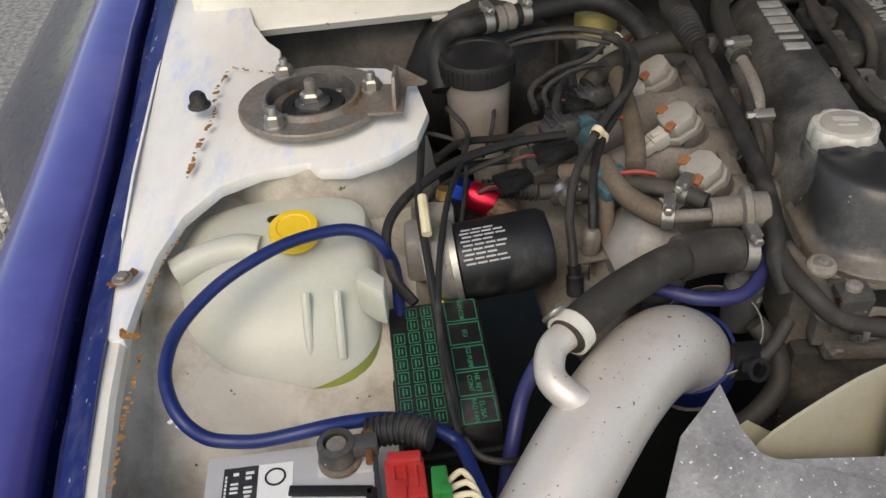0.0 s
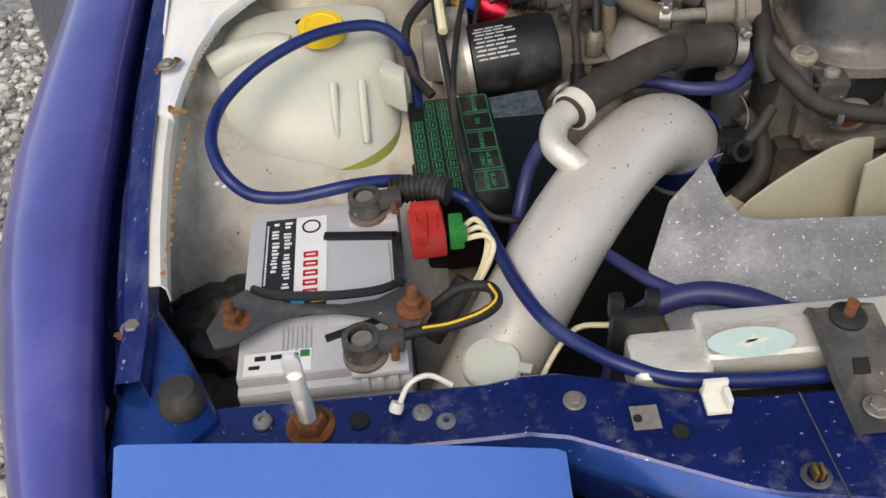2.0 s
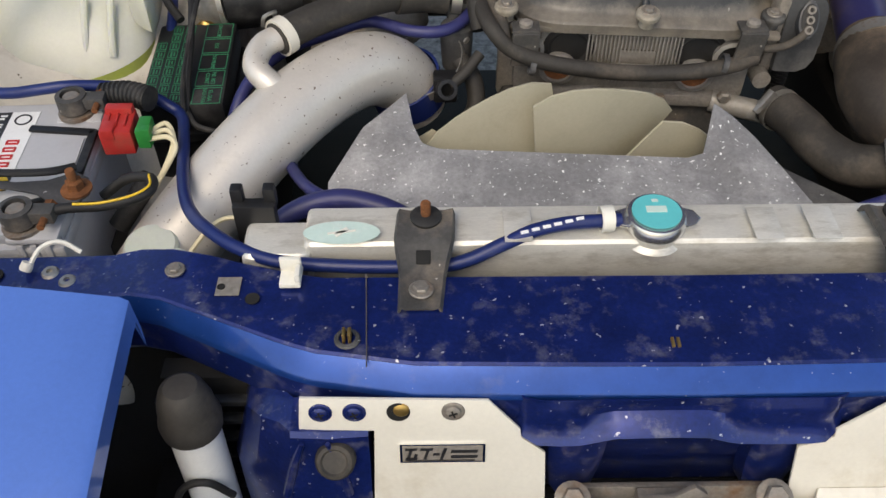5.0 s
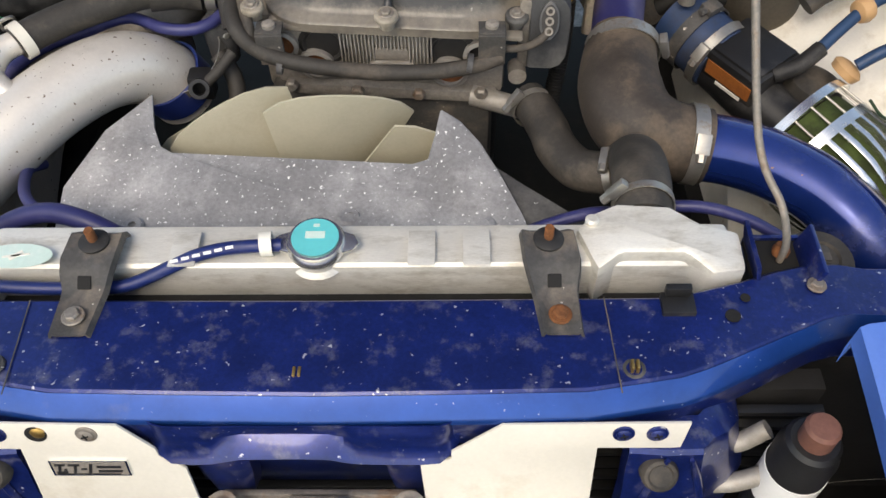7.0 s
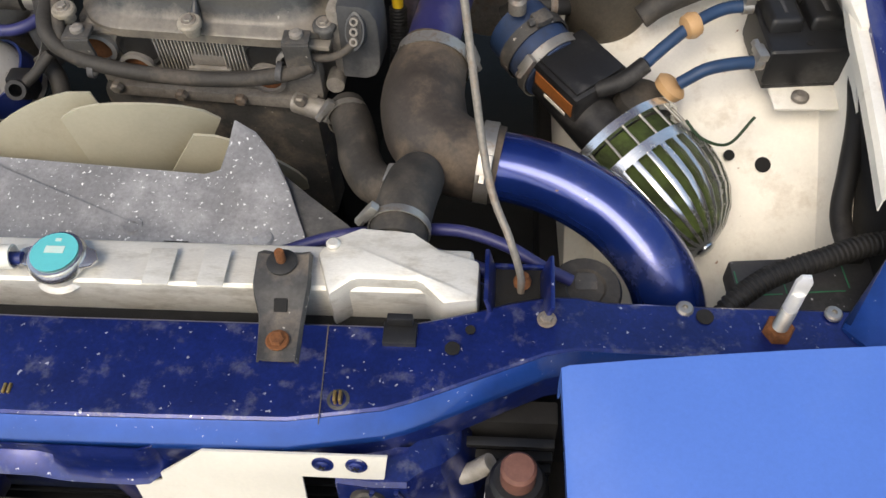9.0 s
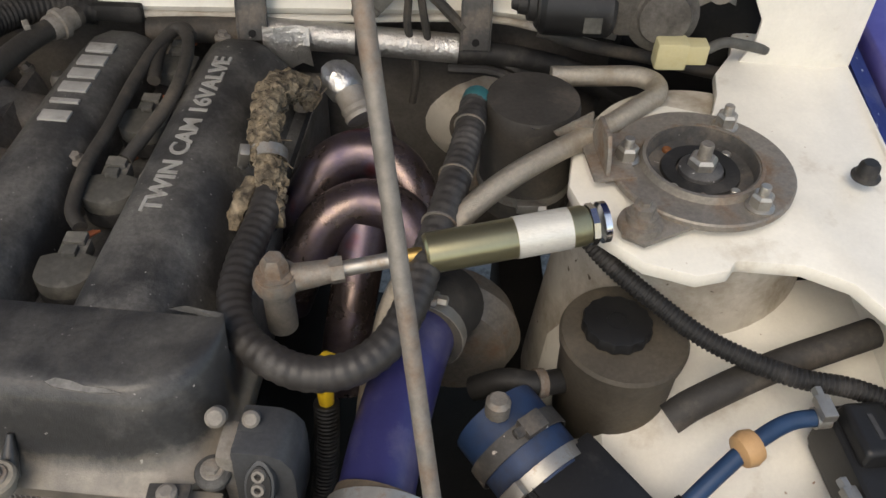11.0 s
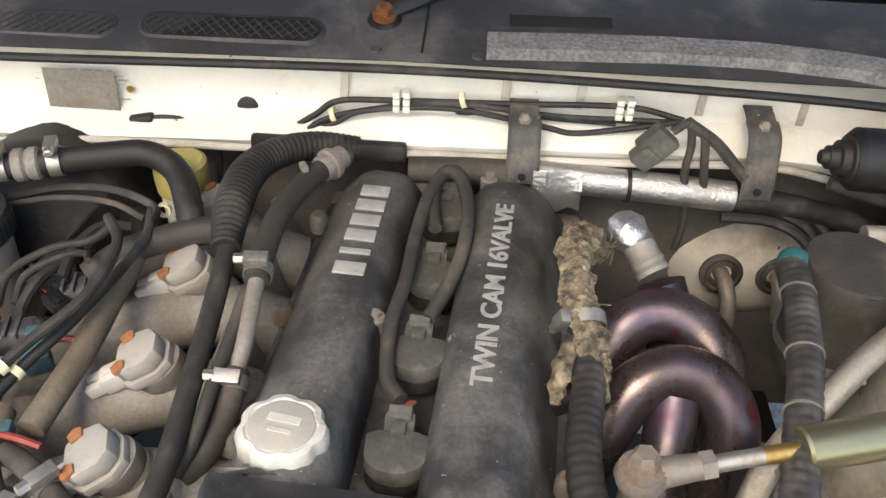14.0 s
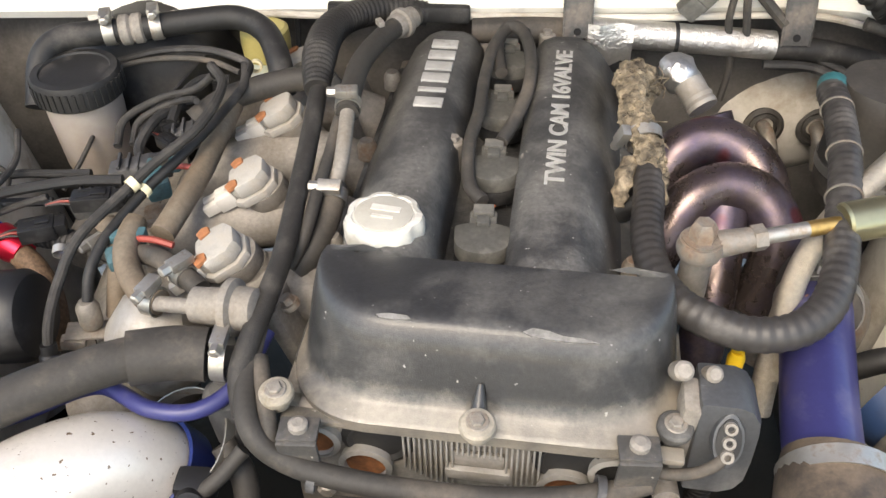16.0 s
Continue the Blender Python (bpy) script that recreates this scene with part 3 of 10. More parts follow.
# ---- radiator support ----
def support():
    rows = []
    for x in (-0.70, -0.62, -0.52, -0.44, -0.415, -0.39, -0.36, -0.33, -0.30, -0.285, -0.27, -0.2, -0.1, 0, 0.1, 0.2, 0.27, 0.285, 0.30, 0.33, 0.36, 0.39, 0.415, 0.44, 0.52, 0.62, 0.70):
        a = abs(x) / 0.972
        yb = interp(a, [(0, 0.208), (0.28, 0.21), (0.33, 0.222), (0.39, 0.242), (0.43, 0.245), (0.7, 0.25)])
        yf = interp(a, [(0, 0.119), (0.2, 0.122), (0.27, 0.132), (0.30, 0.142), (0.41, 0.19), (0.45, 0.196), (0.7, 0.20)])
        z = interp(a, [(0, 0.718), (0.3, 0.717), (0.42, 0.716), (0.46, 0.705), (0.7, 0.700)])
        k = interp(a, [(0, 1), (0.3, 1), (0.42, 0.6), (0.7, 0.4)])
        yf += 0.004
        rows.append([(x, yb, z - 0.03), (x, yb, z - 0.003), (x, yb - 0.003, z), (x, yf + 0.004, z), (x, yf + 0.0012, z - 0.0002), (x, yf - 0.0012, z - 0.0014), (x, yf - 0.0145 * k, z - 0.0138), (x, yf - 0.0158 * k, z - 0.0162), (x, yf - 0.0163 * k, z - 0.02), (x, yf - 0.0168 * k, z - 0.05), (x, yf - 0.012 * k, z - 0.056)])
    beam = part("radiator_support", sheet(rows, 0.0012), BLUE_DUSTY_SHADE, body, "blue radiator support beam dusty on top, painted shade-dark")
    # lighter copy of the beam's paint; skylight on the slant put into the colour
    part("skylit_edge", sheet([[(a, b - 0.0012, c + 0.0012) for a, b, c in r[5:9]] for r in rows], 0.0008), BLUE, beam, "slanted front edge, the beam's blue painted lighter as skylit")
    return beam


sup = support()
smooth_by_angle(sup.data, 16)
# centre panel below the beam, with its recess
part("latch_backing", sheet([[(x, 0.112, 0.668), (x, 0.114, 0.655), (x, 0.116, 0.615), (x, 0.124, 0.60), (x, 0.126, 0.56)] for x in (-0.118, -0.06, 0, 0.05, 0.098)], 0.0015), BLUE_DUSTY_SHADE, sup, "blue lower latch plate")
for x in (-0.082, 0.068):
    part("latch_post", sheet([[(x + u * 1.1, 0.110 - w, 0.665), (x + u, 0.110 - w, 0.62), (x + u * 0.8, 0.110 - w, 0.588), (x + u * 0.5, 0.112 - w, 0.574)] for u, w in ((-0.024, -0.006), (-0.020, 0.006), (-0.012, 0.010), (0.012, 0.010), (0.020, 0.006), (0.024, -0.006))], 0.0015), BLUE_DUSTY_SHADE, sup, "blue pressed latch post")
rows = []
for x, back, deep, rise in ((-0.132, 0.018, 0, 0.006), (-0.124, 0.007, 0, 0.002), (-0.114, 0.001, 0, 0), (-0.098, 0, 0, 0), (-0.084, 0, 0.0, 0.001), (-0.074, 0, 0.0065, 0.004), (-0.060, 0, 0.008, 0.009), (-0.02, 0, 0.008, 0.010), (0.006, 0, 0.008, 0.009), (0.018, 0, 0.0065, 0.004), (0.028, 0, 0.0, 0.001), (0.05, 0, 0, 0), (0.080, 0, 0, 0), (0.090, 0.001, 0, 0), (0.098, 0.007, 0, 0.002), (0.106, 0.018, 0, 0.006)):
    y = 0.100 + back
    rows.append([(x, max(y, 0.1045), 0.7035), (x, y + 0.002 + deep * 0.3, 0.697), (x, y + deep, 0.692), (x, y + deep * 0.9, 0.682 + rise * 0.4), (x, y - 0.002 + deep * 0.4, 0.673 + rise), (x, y - 0.006, 0.6675 + rise), (x, y - 0.0075, 0.6655 + rise), (x, y - 0.006, 0.664 + rise), (x, 0.116, 0.662 + rise)])
part("latch_panel", sheet(rows, 0.0012), BLUE_DUSTY_SHADE, sup, "blue hood latch panel with a pressed recess")


# ---- headlight lids ----
def lid(s):
    rows = []
    for v in np.linspace(0, 1, 9):
        y = 0.162 - 0.34 * v
        z = 0.752 - 0.06 * v - 0.035 * v * v
        xi, xo = 0.398 + (0.003 if s < 0 else 0.014) * v, 0.676 - 0.039 * v
        rows.append([(s * (xi + 0.001), y, z - 0.03)] + [(s * (xi + (xo - xi) * u), y + 0.030 * u, z - 0.004 * (2 * u - 1) ** 2 - (0.003 if u in (0, 1) else 0)) for u in (0, 0.02, 0.2, 0.4, 0.6, 0.8, 0.98, 1)] + [(s * (xo - 0.001), y + 0.030, z - 0.03)])
    back = [[(p[0], p[1] + (0.002 if k else 0), p[2] - k) for p in rows[0]] for k in (0.03, 0.004)]
    ob = thing("headlight_lid", (s * 0.54, 0.05, 0.72), "pop-up headlight lid, closed, its blue paint lightened as skylit", "headlight", "headlight lids")
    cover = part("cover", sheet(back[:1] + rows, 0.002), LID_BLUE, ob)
    part("edge_seal", tube([(s * 0.401, 0.162, 0.7215), (s * 0.538, 0.178, 0.7215), (s * 0.674, 0.1925, 0.7215)], 0.0035, 8, 4), RUBBER, cover, "thin black seal under the rear edge")
    return ob


for s in (-1, 1):
    lid(s)

# ---- radiator ----
radiator = thing("radiator", (0, 0.25, 0.3), "bare aluminium radiator with a bright top tank", "radiator")
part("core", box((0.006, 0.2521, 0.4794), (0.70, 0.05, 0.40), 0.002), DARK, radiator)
tank = box((0.0212, 0.262, 0.6939), (0.62, 0.045, 0.052), 0.007, seg=3)
box((-0.3102, 0.2533, 0.6943), (0.055, 0.042, 0.04), 0.008, seg=3, bm=tank)
tank = part("top_tank", tank, BRIGHT, radiator)
for x in (-0.12, 0.075, 0.12):
    part("polished_band", box((x, 0.2525, 0.7262), (0.022, 0.036, 0.0012), 0.0005), BRIGHT, tank)
part("tank_seam", box((0.0006, 0.2222, 0.6709), (0.69, 0.01, 0.012), 0.002), STEEL, radiator)
part("end_housing", slab([(0.2028, 0.2708, 0.7283), (0.218, 0.2844, 0.7324), (0.2377, 0.292, 0.7355), (0.2812, 0.289, 0.7351), (0.3048, 0.2745, 0.7306), (0.3368, 0.2679, 0.7262), (0.336, 0.23, 0.725), (0.3085, 0.2266, 0.7241), (0.2893, 0.2429, 0.7304), (0.2368, 0.2431, 0.7307), (0.217, 0.2296, 0.7257)], 0.05, 0.005), BRIGHT, radiator)
CAP_METAL = material("dull_chrome_cap", (0.72, 0.71, 0.69), 0.2, 0.9, 0.06, 40)
cap = lathe([(0.0235, -0.004), (0.0245, -0.002), (0.0245, 0.004), (0.0225, 0.0075), (0.012, 0.009)], (-0.0115, 0.2560, 0.7270), seg=32)
for s in (-1, 1):
    slab([(-0.0115 + s * 0.018, 0.256 - 0.012, 0.7312), (-0.0115 + s * 0.031, 0.256 - 0.008, 0.7312), (-0.0115 + s * 0.0355, 0.256 - s * 0.002, 0.7312), (-0.0115 + s * 0.031, 0.256 + 0.007, 0.7312), (-0.0115 + s * 0.018, 0.256 + 0.012, 0.7312)][::s], 0.003, 0.001, bm=cap)
rcap = part("radiator_cap", cap, CAP_METAL, radiator, "chrome radiator cap")
part("filler_neck", lathe([(0.024, 0), (0.02, 0.004), (0.02, 0.014)], (-0.0115, 0.2550, 0.7111), seg=28), BRIGHT, radiator)

# ---- fan shroud and fan ----
shroud = thing("fan_shroud", (0.007, 0.3686, 0.6003), "grey-black fan shroud speckled with white salt", "shroud")
sh = [(-0.2821, 0.3016, 0.6402), (0.1326, 0.2951, 0.6509), (0.1804, 0.2977, 0.6490), (0.168, 0.345, 0.6550), (0.146, 0.395, 0.6640), (0.128, 0.428, 0.6720), (0.108, 0.448, 0.6830), (0.088, 0.452, 0.6960), (0.082, 0.432, 0.6790), (0.075, 0.412, 0.6660), (0.060, 0.409, 0.6630), (-0.185, 0.430, 0.6600), (-0.197, 0.437, 0.6620), (-0.206, 0.458, 0.6680), (-0.213, 0.496, 0.6800), (-0.230, 0.479, 0.6750), (-0.2564, 0.455, 0.6675), (-0.2876, 0.3914, 0.6514)]
panel = part("panel", slab(sh, 0.005, 0.002), SHROUD, shroud)
part("lower_panel", sheet([[(x, 0.296, 0.642), (x, 0.285, 0.60), (x, 0.285, 0.45)] for x in (-0.285, -0.1, 0.1, 0.185)], 0.003), SHROUD, shroud)
part("side_flap", slab([(0.1004, 0.3029, 0.6440), (0.2442, 0.3109, 0.6460), (0.2320, 0.340, 0.6490), (0.1640, 0.3940, 0.6530), (0.1320, 0.4200, 0.6570)], 0.004, 0.0015), PLASTIC_GREY, shroud, "brownish dusty side flap")
for x, y, z in ((0.0015, 0.348, 0.6536), (-0.2065, 0.3402, 0.6511), (0.1305, 0.3358, 0.6564)):
    part("rivet_hole", lathe_ring([(0.004, 0), (0.011, 0), (0.009, 0.0022), (0.004, 0.0022)], (x, y, z), (0, 0, 1), 20), SHROUD, shroud)
for x, y, z in ((-0.1611, 0.3289, 0.6517), (0.0495, 0.3235, 0.6554)):
    part("clip", box((x, y, z), (0.024, 0.012, 0.004), 0.001), PLASTIC, shroud)
fan = thing("cooling_fan", (-0.0455, 0.4763, 0.5016), "cream plastic cooling fan behind the radiator", "fan")
FAN = material("cream_fan_plastic", (0.46, 0.43, 0.32), 0.5, 0, 0.1, 20, (0.35, 0.31, 0.22), 0.3, 10)
part("hub", lathe([(0.06, -0.03), (0.065, 0.0), (0.05, 0.02)], (-0.0455, 0.4763, 0.5016), (0, -1, 0), 32), FAN, fan)
for i in range(9):
    a = 2 * math.pi * i / 9 + 0.2
    rows = []
    for r in np.linspace(0.055, 0.205, 6):
        w = 0.035 + 0.13 * (r / 0.2)
        row = []
        for u in (-0.5, -0.38, -0.25, -0.12, 0, 0.12, 0.25, 0.38, 0.5):
            q = a + w * u / r * 0.98
            rr = r - 0.012 * (2 * abs(u)) ** 4 * (r / 0.2) ** 3
            row.append((-0.05 + rr * math.sin(q), 0.47 + 0.034 * u - 0.008 * math.cos(u * 3), 0.505 + rr * math.cos(q)))
        rows.append(row)
    part("blade", sheet(rows, 0.003), FAN, fan)

# ---- engine ----
EN = pose(0.0245, 0.661, 0.7705, 0.3, 0, -4.9) @ Matrix.Diagonal((1.06, 1, 1, 1))
engine = thing("engine", EN, "dusty four-cylinder engine with a black twin-cam valve cover", "engine")


def bank(x0, x1, out):
    rows = []
    for y, e in ((-0.03, 0.012), (-0.02, 0.004), (0.01, 0.001), (0.06, 0), (0.12, 0), (0.18, 0), (0.24, 0), (0.30, 0.0005), (0.335, 0.002), (0.355, 0.005), (0.37, 0.011), (0.38, 0.020), (0.386, 0.034)):
        w = (x1 - x0)
        rows.append([(x0 - (out if x0 < 0 else 0.006), y, -0.06), (x0 - (out * 0.25 if x0 < 0 else 0.003), y, -0.008 - e), (x0 + 0.006, y, 0.006 - e), (x0 + w * 0.3, y, 0.011 - e), (x0 + w * 0.7, y, 0.011 - e), (x1 - 0.006, y, 0.006 - e), (x1 + (out * 0.25 if x0 > 0 else 0.003), y, -0.008 - e), (x1 + (out if x0 > 0 else 0.006), y, -0.06)])
    rows.append([(x, y + 0.002, -0.06) for x, y, z in rows[-1]])
    return sheet(rows)


vc = bank(-0.089, -0.033, 0.03)
join(vc, bank(0.025, 0.083, 0.03))
box((0, 0.17, -0.06), (0.06, 0.42, 0.03), 0.003, bm=vc)
box((0, 0.165, -0.066), (0.245, 0.44, 0.022), 0.006, bm=vc)


def front_hump(lip=-0.112, half=0.134, mid=0.0165):
    """The rounded chain-case end of the valve cover, in the engine's own metres: rings that step up and inwards from the lip."""
    rows = []
    for d, z in ((0, -0.060), (0, -0.050), (0.003, -0.0475), (0.012, -0.0450), (0.0175, -0.0395), (0.0225, -0.028), (0.0285, -0.0115), (0.034, 0.0015), (0.0395, 0.0105), (0.045, 0.0138), (0.052, 0.0147), (0.066, 0.0138), (0.084, 0.0122), (0.110, 0.0095)):
        w, f = half - 0.30 * d, lip + d
        r = min(0.058, -f)
        q = min(1.0, max(0.0, (z + 0.05) / 0.06))
        row = [(-w * (1 - 0.22 * q), 0.002), (-w * (1 - 0.07 * q), (f + r) * 0.5)]
        row += [(-w + r - r * math.cos(a), f + r - r * math.sin(a)) for a in np.linspace(0, math.pi / 2, 9)]
        row += [((-w + r) * (1 - k) + (w - r) * k, f) for k in (0.12, 0.25, 0.38, 0.5, 0.62, 0.75, 0.88)]
        row += [(w - r + r * math.sin(a), f + r - r * math.cos(a)) for a in np.linspace(0, math.pi / 2, 9)]
        rows.append([(x + mid, y, z) for x, y in row + [(w * (1 - 0.07 * q), (f + r) * 0.5), (w * (1 - 0.22 * q), 0.002)]])
    return sheet(rows)


valve_cover = part("valve_cover", vc, COVER, engine, "dusty crinkle-black valve cover", True)
part("chain_case_end", front_hump(), COVER_FRONT, valve_cover, "satin black rounded end with tan dust along its lip", True)
part("cylinder_head", box((0, 0.17, -0.115), (0.25, 0.5, 0.10), 0.006), ALLOY_DUSTY, engine, "", True)
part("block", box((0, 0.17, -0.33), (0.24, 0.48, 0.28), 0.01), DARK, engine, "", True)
capm = []
for i in range(72):
    a = 2 * math.pi * i / 72
    capm.append((0.0365 + 0.0016 * math.cos(7 * a) - 0.0006 * math.cos(14 * a), a))
def scallop(h, k, z):
    return [(r * k * math.cos(a), r * k * math.sin(a), z) for r, a in capm]
b = sheet([scallop(0, 0.95, 0), scallop(0, 1, 0.003), scallop(0, 1, 0.02), scallop(0, 0.94, 0.026), scallop(0, 0.8, 0.0275), scallop(0, 0.76, 0.0265), scallop(0, 0.1, 0.0265)], closed=True)
b.transform(Matrix.Translation((-0.068, 0.034, -0.003)) @ Matrix.Diagonal((0.8, 0.8, 0.82, 1)))
oil_cap = part("oil_cap", b, BRIGHT, engine, "machined silver oil filler cap with scalloped edge", True)


# ---- strut tops ----
WHITE_LABEL = material("white_label", (0.75, 0.75, 0.73), 0.4, 0, 0.04, 30, (0.5, 0.48, 0.44), 0.1, 20)
BLACK_LABEL = material("black_label", (0.02, 0.02, 0.022), 0.4, 0, 0.1, 30, (0.08, 0.08, 0.08), 0.15, 20)
RED_INK = material("red_ink", (0.55, 0.02, 0.02), 0.4, 0, 0.05)
CYAN_INK = material("cyan_ink", (0.03, 0.38, 0.55), 0.4, 0, 0.05)
YELLOW = material("yellow_plastic", (0.80, 0.52, 0.03), 0.4, 0, 0.08, 30, (0.55, 0.34, 0.03), 0.25, 25)
GREEN_INK = material("green_ink", (0.03, 0.20, 0.10), 0.5, 0, 0.15, 60)
RED_PLASTIC = material("red_plastic", (0.42, 0.03, 0.025), 0.42, 0, 0.15, 40, (0.25, 0.08, 0.05), 0.3, 40, 0.05, 300)
GREEN_PLASTIC = material("green_plastic", (0.02, 0.20, 0.04), 0.4, 0, 0.15, 40)
CREAM = material("cream_wire", (0.72, 0.64, 0.42), 0.5, 0, 0.1, 30, (0.4, 0.33, 0.2), 0.25, 30)
HOSE_BLUE = material("blue_silicone_hose", (0.010, 0.022, 0.115), 0.38, 0, 0.15, 30, (0.06, 0.07, 0.15), 0.2, 18, 0.03, 300)
HOSE_PURPLE = material("purple_blue_hose", (0.028, 0.031, 0.12), 0.42, 0, 0.15, 30, (0.12, 0.11, 0.2), 0.25, 18)
TEAL = material("teal_sticker", (0.10, 0.50, 0.52), 0.35, 0, 0.06, 20, (0.4, 0.5, 0.48), 0.2, 40)
PALE_TEAL = material("faded_teal_sticker", (0.52, 0.66, 0.60), 0.4, 0, 0.08, 30, (0.7, 0.72, 0.66), 0.35, 40)
BRASS = material("brass", (0.55, 0.36, 0.12), 0.35, 0.9, 0.15, 50, (0.25, 0.15, 0.07), 0.3, 40)
MILKY = material("milky_white_plastic", (0.66, 0.70, 0.62), 0.4, 0, 0.06, 20, (0.5, 0.48, 0.38), 0.2, 15, 0, 200, 0, 0.1, 0.4)
NYLON = material("white_nylon", (0.72, 0.70, 0.62), 0.45, 0, 0.06, 30, (0.5, 0.44, 0.33), 0.15, 30)
CREAM_PLATE = material("cream_painted_plate", (0.66, 0.63, 0.55), 0.42, 0, 0.05, 14, (0.5, 0.44, 0.34), 0.14, 10, 0.03, 300, 0.1)
GREY_PRINT = material("grey_print", (0.4, 0.4, 0.4), 0.5, 0, 0.1)
GREEN_FLUID = material("green_coolant_in_plastic", (0.42, 0.50, 0.09), 0.35, 0, 0.08, 10, (0.5, 0.55, 0.2), 0.3, 9, 0, 200, 0, 0.15, 0.5)
TANK = material("translucent_tank_plastic", (0.60, 0.605, 0.52), 0.35, 0, 0.05, 12, (0.54, 0.54, 0.42), 0.3, 8, 0.03, 200, 0.0, 0.12, 0.6)


def strut_top(s):
    m = pose(-0.553, 0.838, 0.785, -1, 0, 0) if s < 0 else pose(0.537, 0.818, 0.7835, -1, 0, 0)
    ob = thing("strut_mount", m, "grey steel strut mount plate with rusty bolts", "strut mount", "strut mounts")
    plate = part("plate", lathe_ring([(0.0475, 0), (0.078, 0), (0.078, 0.005), (0.0765, 0.0065), (0.053, 0.0065), (0.051, 0.0125), (0.048, 0.0125)], Matrix.Identity(4), seg=56), STEEL_OLD, ob, "", True)
    part("cup", lathe([(0.0478, -0.003), (0.0478, 0.0115), (0.0462, 0.0115), (0.045, 0.002), (0.0445, -0.001), (0.032, -0.0015), (0.030, -0.0022), (0.01, -0.0025)], Matrix.Identity(4), seg=40), BRACKET, ob, "", True)
    part("seal", lathe_ring([(0.020, -0.002), (0.034, -0.002), (0.033, 0.0015), (0.021, 0.001)], Matrix.Identity(4), seg=36), RUBBER, ob, "black rubber seal", True)
    part("bearing", lathe([(0.019, -0.002), (0.019, 0.003), (0.016, 0.005), (0.012, 0.006)], Matrix.Identity(4), seg=28), PLASTIC_GREY, ob, "", True)
    for a in (40, 130, 220, 310):
        part("plate_screw", lathe([(0.0042, -0.004), (0.0042, 0.001), (0.003, 0.002)], (0.036 * math.cos(radians(a)), 0.036 * math.sin(radians(a)), 0), seg=12), STEEL if a != 130 else RUST, ob, "", True)
    part("nut", lathe([(0.0125, 0.0), (0.0125, 0.012), (0.010, 0.015)], Matrix.Identity(4), sides=6), STEEL, ob, "", True)
    part("shaft", lathe([(0.006, 0.0), (0.006, 0.026), (0.005, 0.028)], Matrix.Identity(4), seg=12), STEEL_OLD, ob, "", True)
    for a in (4, 120, 238):
        c = (0.064 * math.cos(radians(a)) * -s, 0.064 * math.sin(radians(a)), 0.0065)
        b = lathe([(0.0115, 0), (0.0118, 0.002), (0.010, 0.003)], c, seg=18)
        lathe([(0.0095, 0.002), (0.0095, 0.012), (0.0075, 0.0145)], c, sides=6, bm=b)
        lathe([(0.0045, 0), (0.0045, 0.021), (0.004, 0.022)], c, seg=10, bm=b)
        part("stud_nut", b, STEEL, ob, "", True)
    dy = -0.026 if s < 0 else 0.0
    lug = bmesh.new()
    extrude([(-0.03, 0), (0.032, 0), (0.022, 0.012), (0.012, 0.034), (-0.016, 0.034), (-0.024, 0.02)], pose(-s * 0.088, dy + 0.006, 0.006, 90, 0, 90 + s * 6), 0.004, 0.001, lug)
    box((-s * 0.080, dy + 0.006, 0.0075), (0.036, 0.062, 0.004), 0.001, (0, 0, s * 6), bm=lug)
    extrude([(0, 0), (0.03, 0), (0.034, 0.004), (0.002, 0.026)], pose(-s * 0.089, dy + 0.032, 0.008, 90, 0, 0 if s < 0 else 180), 0.003, 0.0008, lug)
    bracket = part("brace_bracket", lug, STEEL_OLD, ob, "", True)
    part("bushing", lathe_ring([(0.0045, -0.004), (0.0095, -0.004), (0.0095, 0.006), (0.0045, 0.006)], pose(-s * 0.090, dy + 0.010, 0.028, 0, 90, 0), seg=20), RUST, bracket, "rusty bolt bushing")
    return ob


for s in (-1, 1):
    strut_top(s)

plug = lathe([(0.012, 0), (0.0125, 0.002), (0.0095, 0.004), (0.0085, 0.013), (0.006, 0.016)], (-0.6739, 0.8484, 0.7879), (0, 0, 1), 20)
solo("rubber_plug", plug, RUBBER, "small black rubber bump plug in the white wing", "plug", "wing plugs")
solo("rubber_plug", lathe([(0.012, 0), (0.0125, 0.002), (0.0095, 0.004), (0.0085, 0.013), (0.006, 0.016)], (0.6755, 0.8121, 0.7847), (0, 0, 1), 20), RUBBER, "small black rubber bump plug in the white wing", "plug", "wing plugs")


# rust that has broken through along the plate's seams
def rust_seam(pts, z, seed, width=0.004):
    rnd = random.Random(seed)
    b = bmesh.new()
    for p in spline([(x, y, z) for x, y in pts], 14):
        if rnd.random() < 0.75:
            n, r = 7, width * rnd.uniform(0.35, 1.1)
            c = p + Vector((rnd.uniform(-1, 1) * 0.002, rnd.uniform(-1, 1) * 0.002, rnd.uniform(0, 0.0004)))
            b.faces.new([b.verts.new(c + Vector((math.cos(6.283 * i / n), math.sin(6.283 * i / n), 0)) * r * rnd.uniform(0.5, 1.2)) for i in range(n)])
    return b


RUST_LIGHT = material("orange_rust", (0.36, 0.17, 0.05), 0.9, 0, 0.5, 120, (0.16, 0.06, 0.02), 0.5, 90, 0.4, 500)
rust_parts = [rust_seam([(-0.655, 0.93), (-0.663, 0.88), (-0.66, 0.83), (-0.668, 0.78), (-0.672, 0.735)], 0.7835, 4), rust_seam([(-0.65, 0.936), (-0.60, 0.915), (-0.585, 0.912)], 0.7868, 5, 0.0025)]
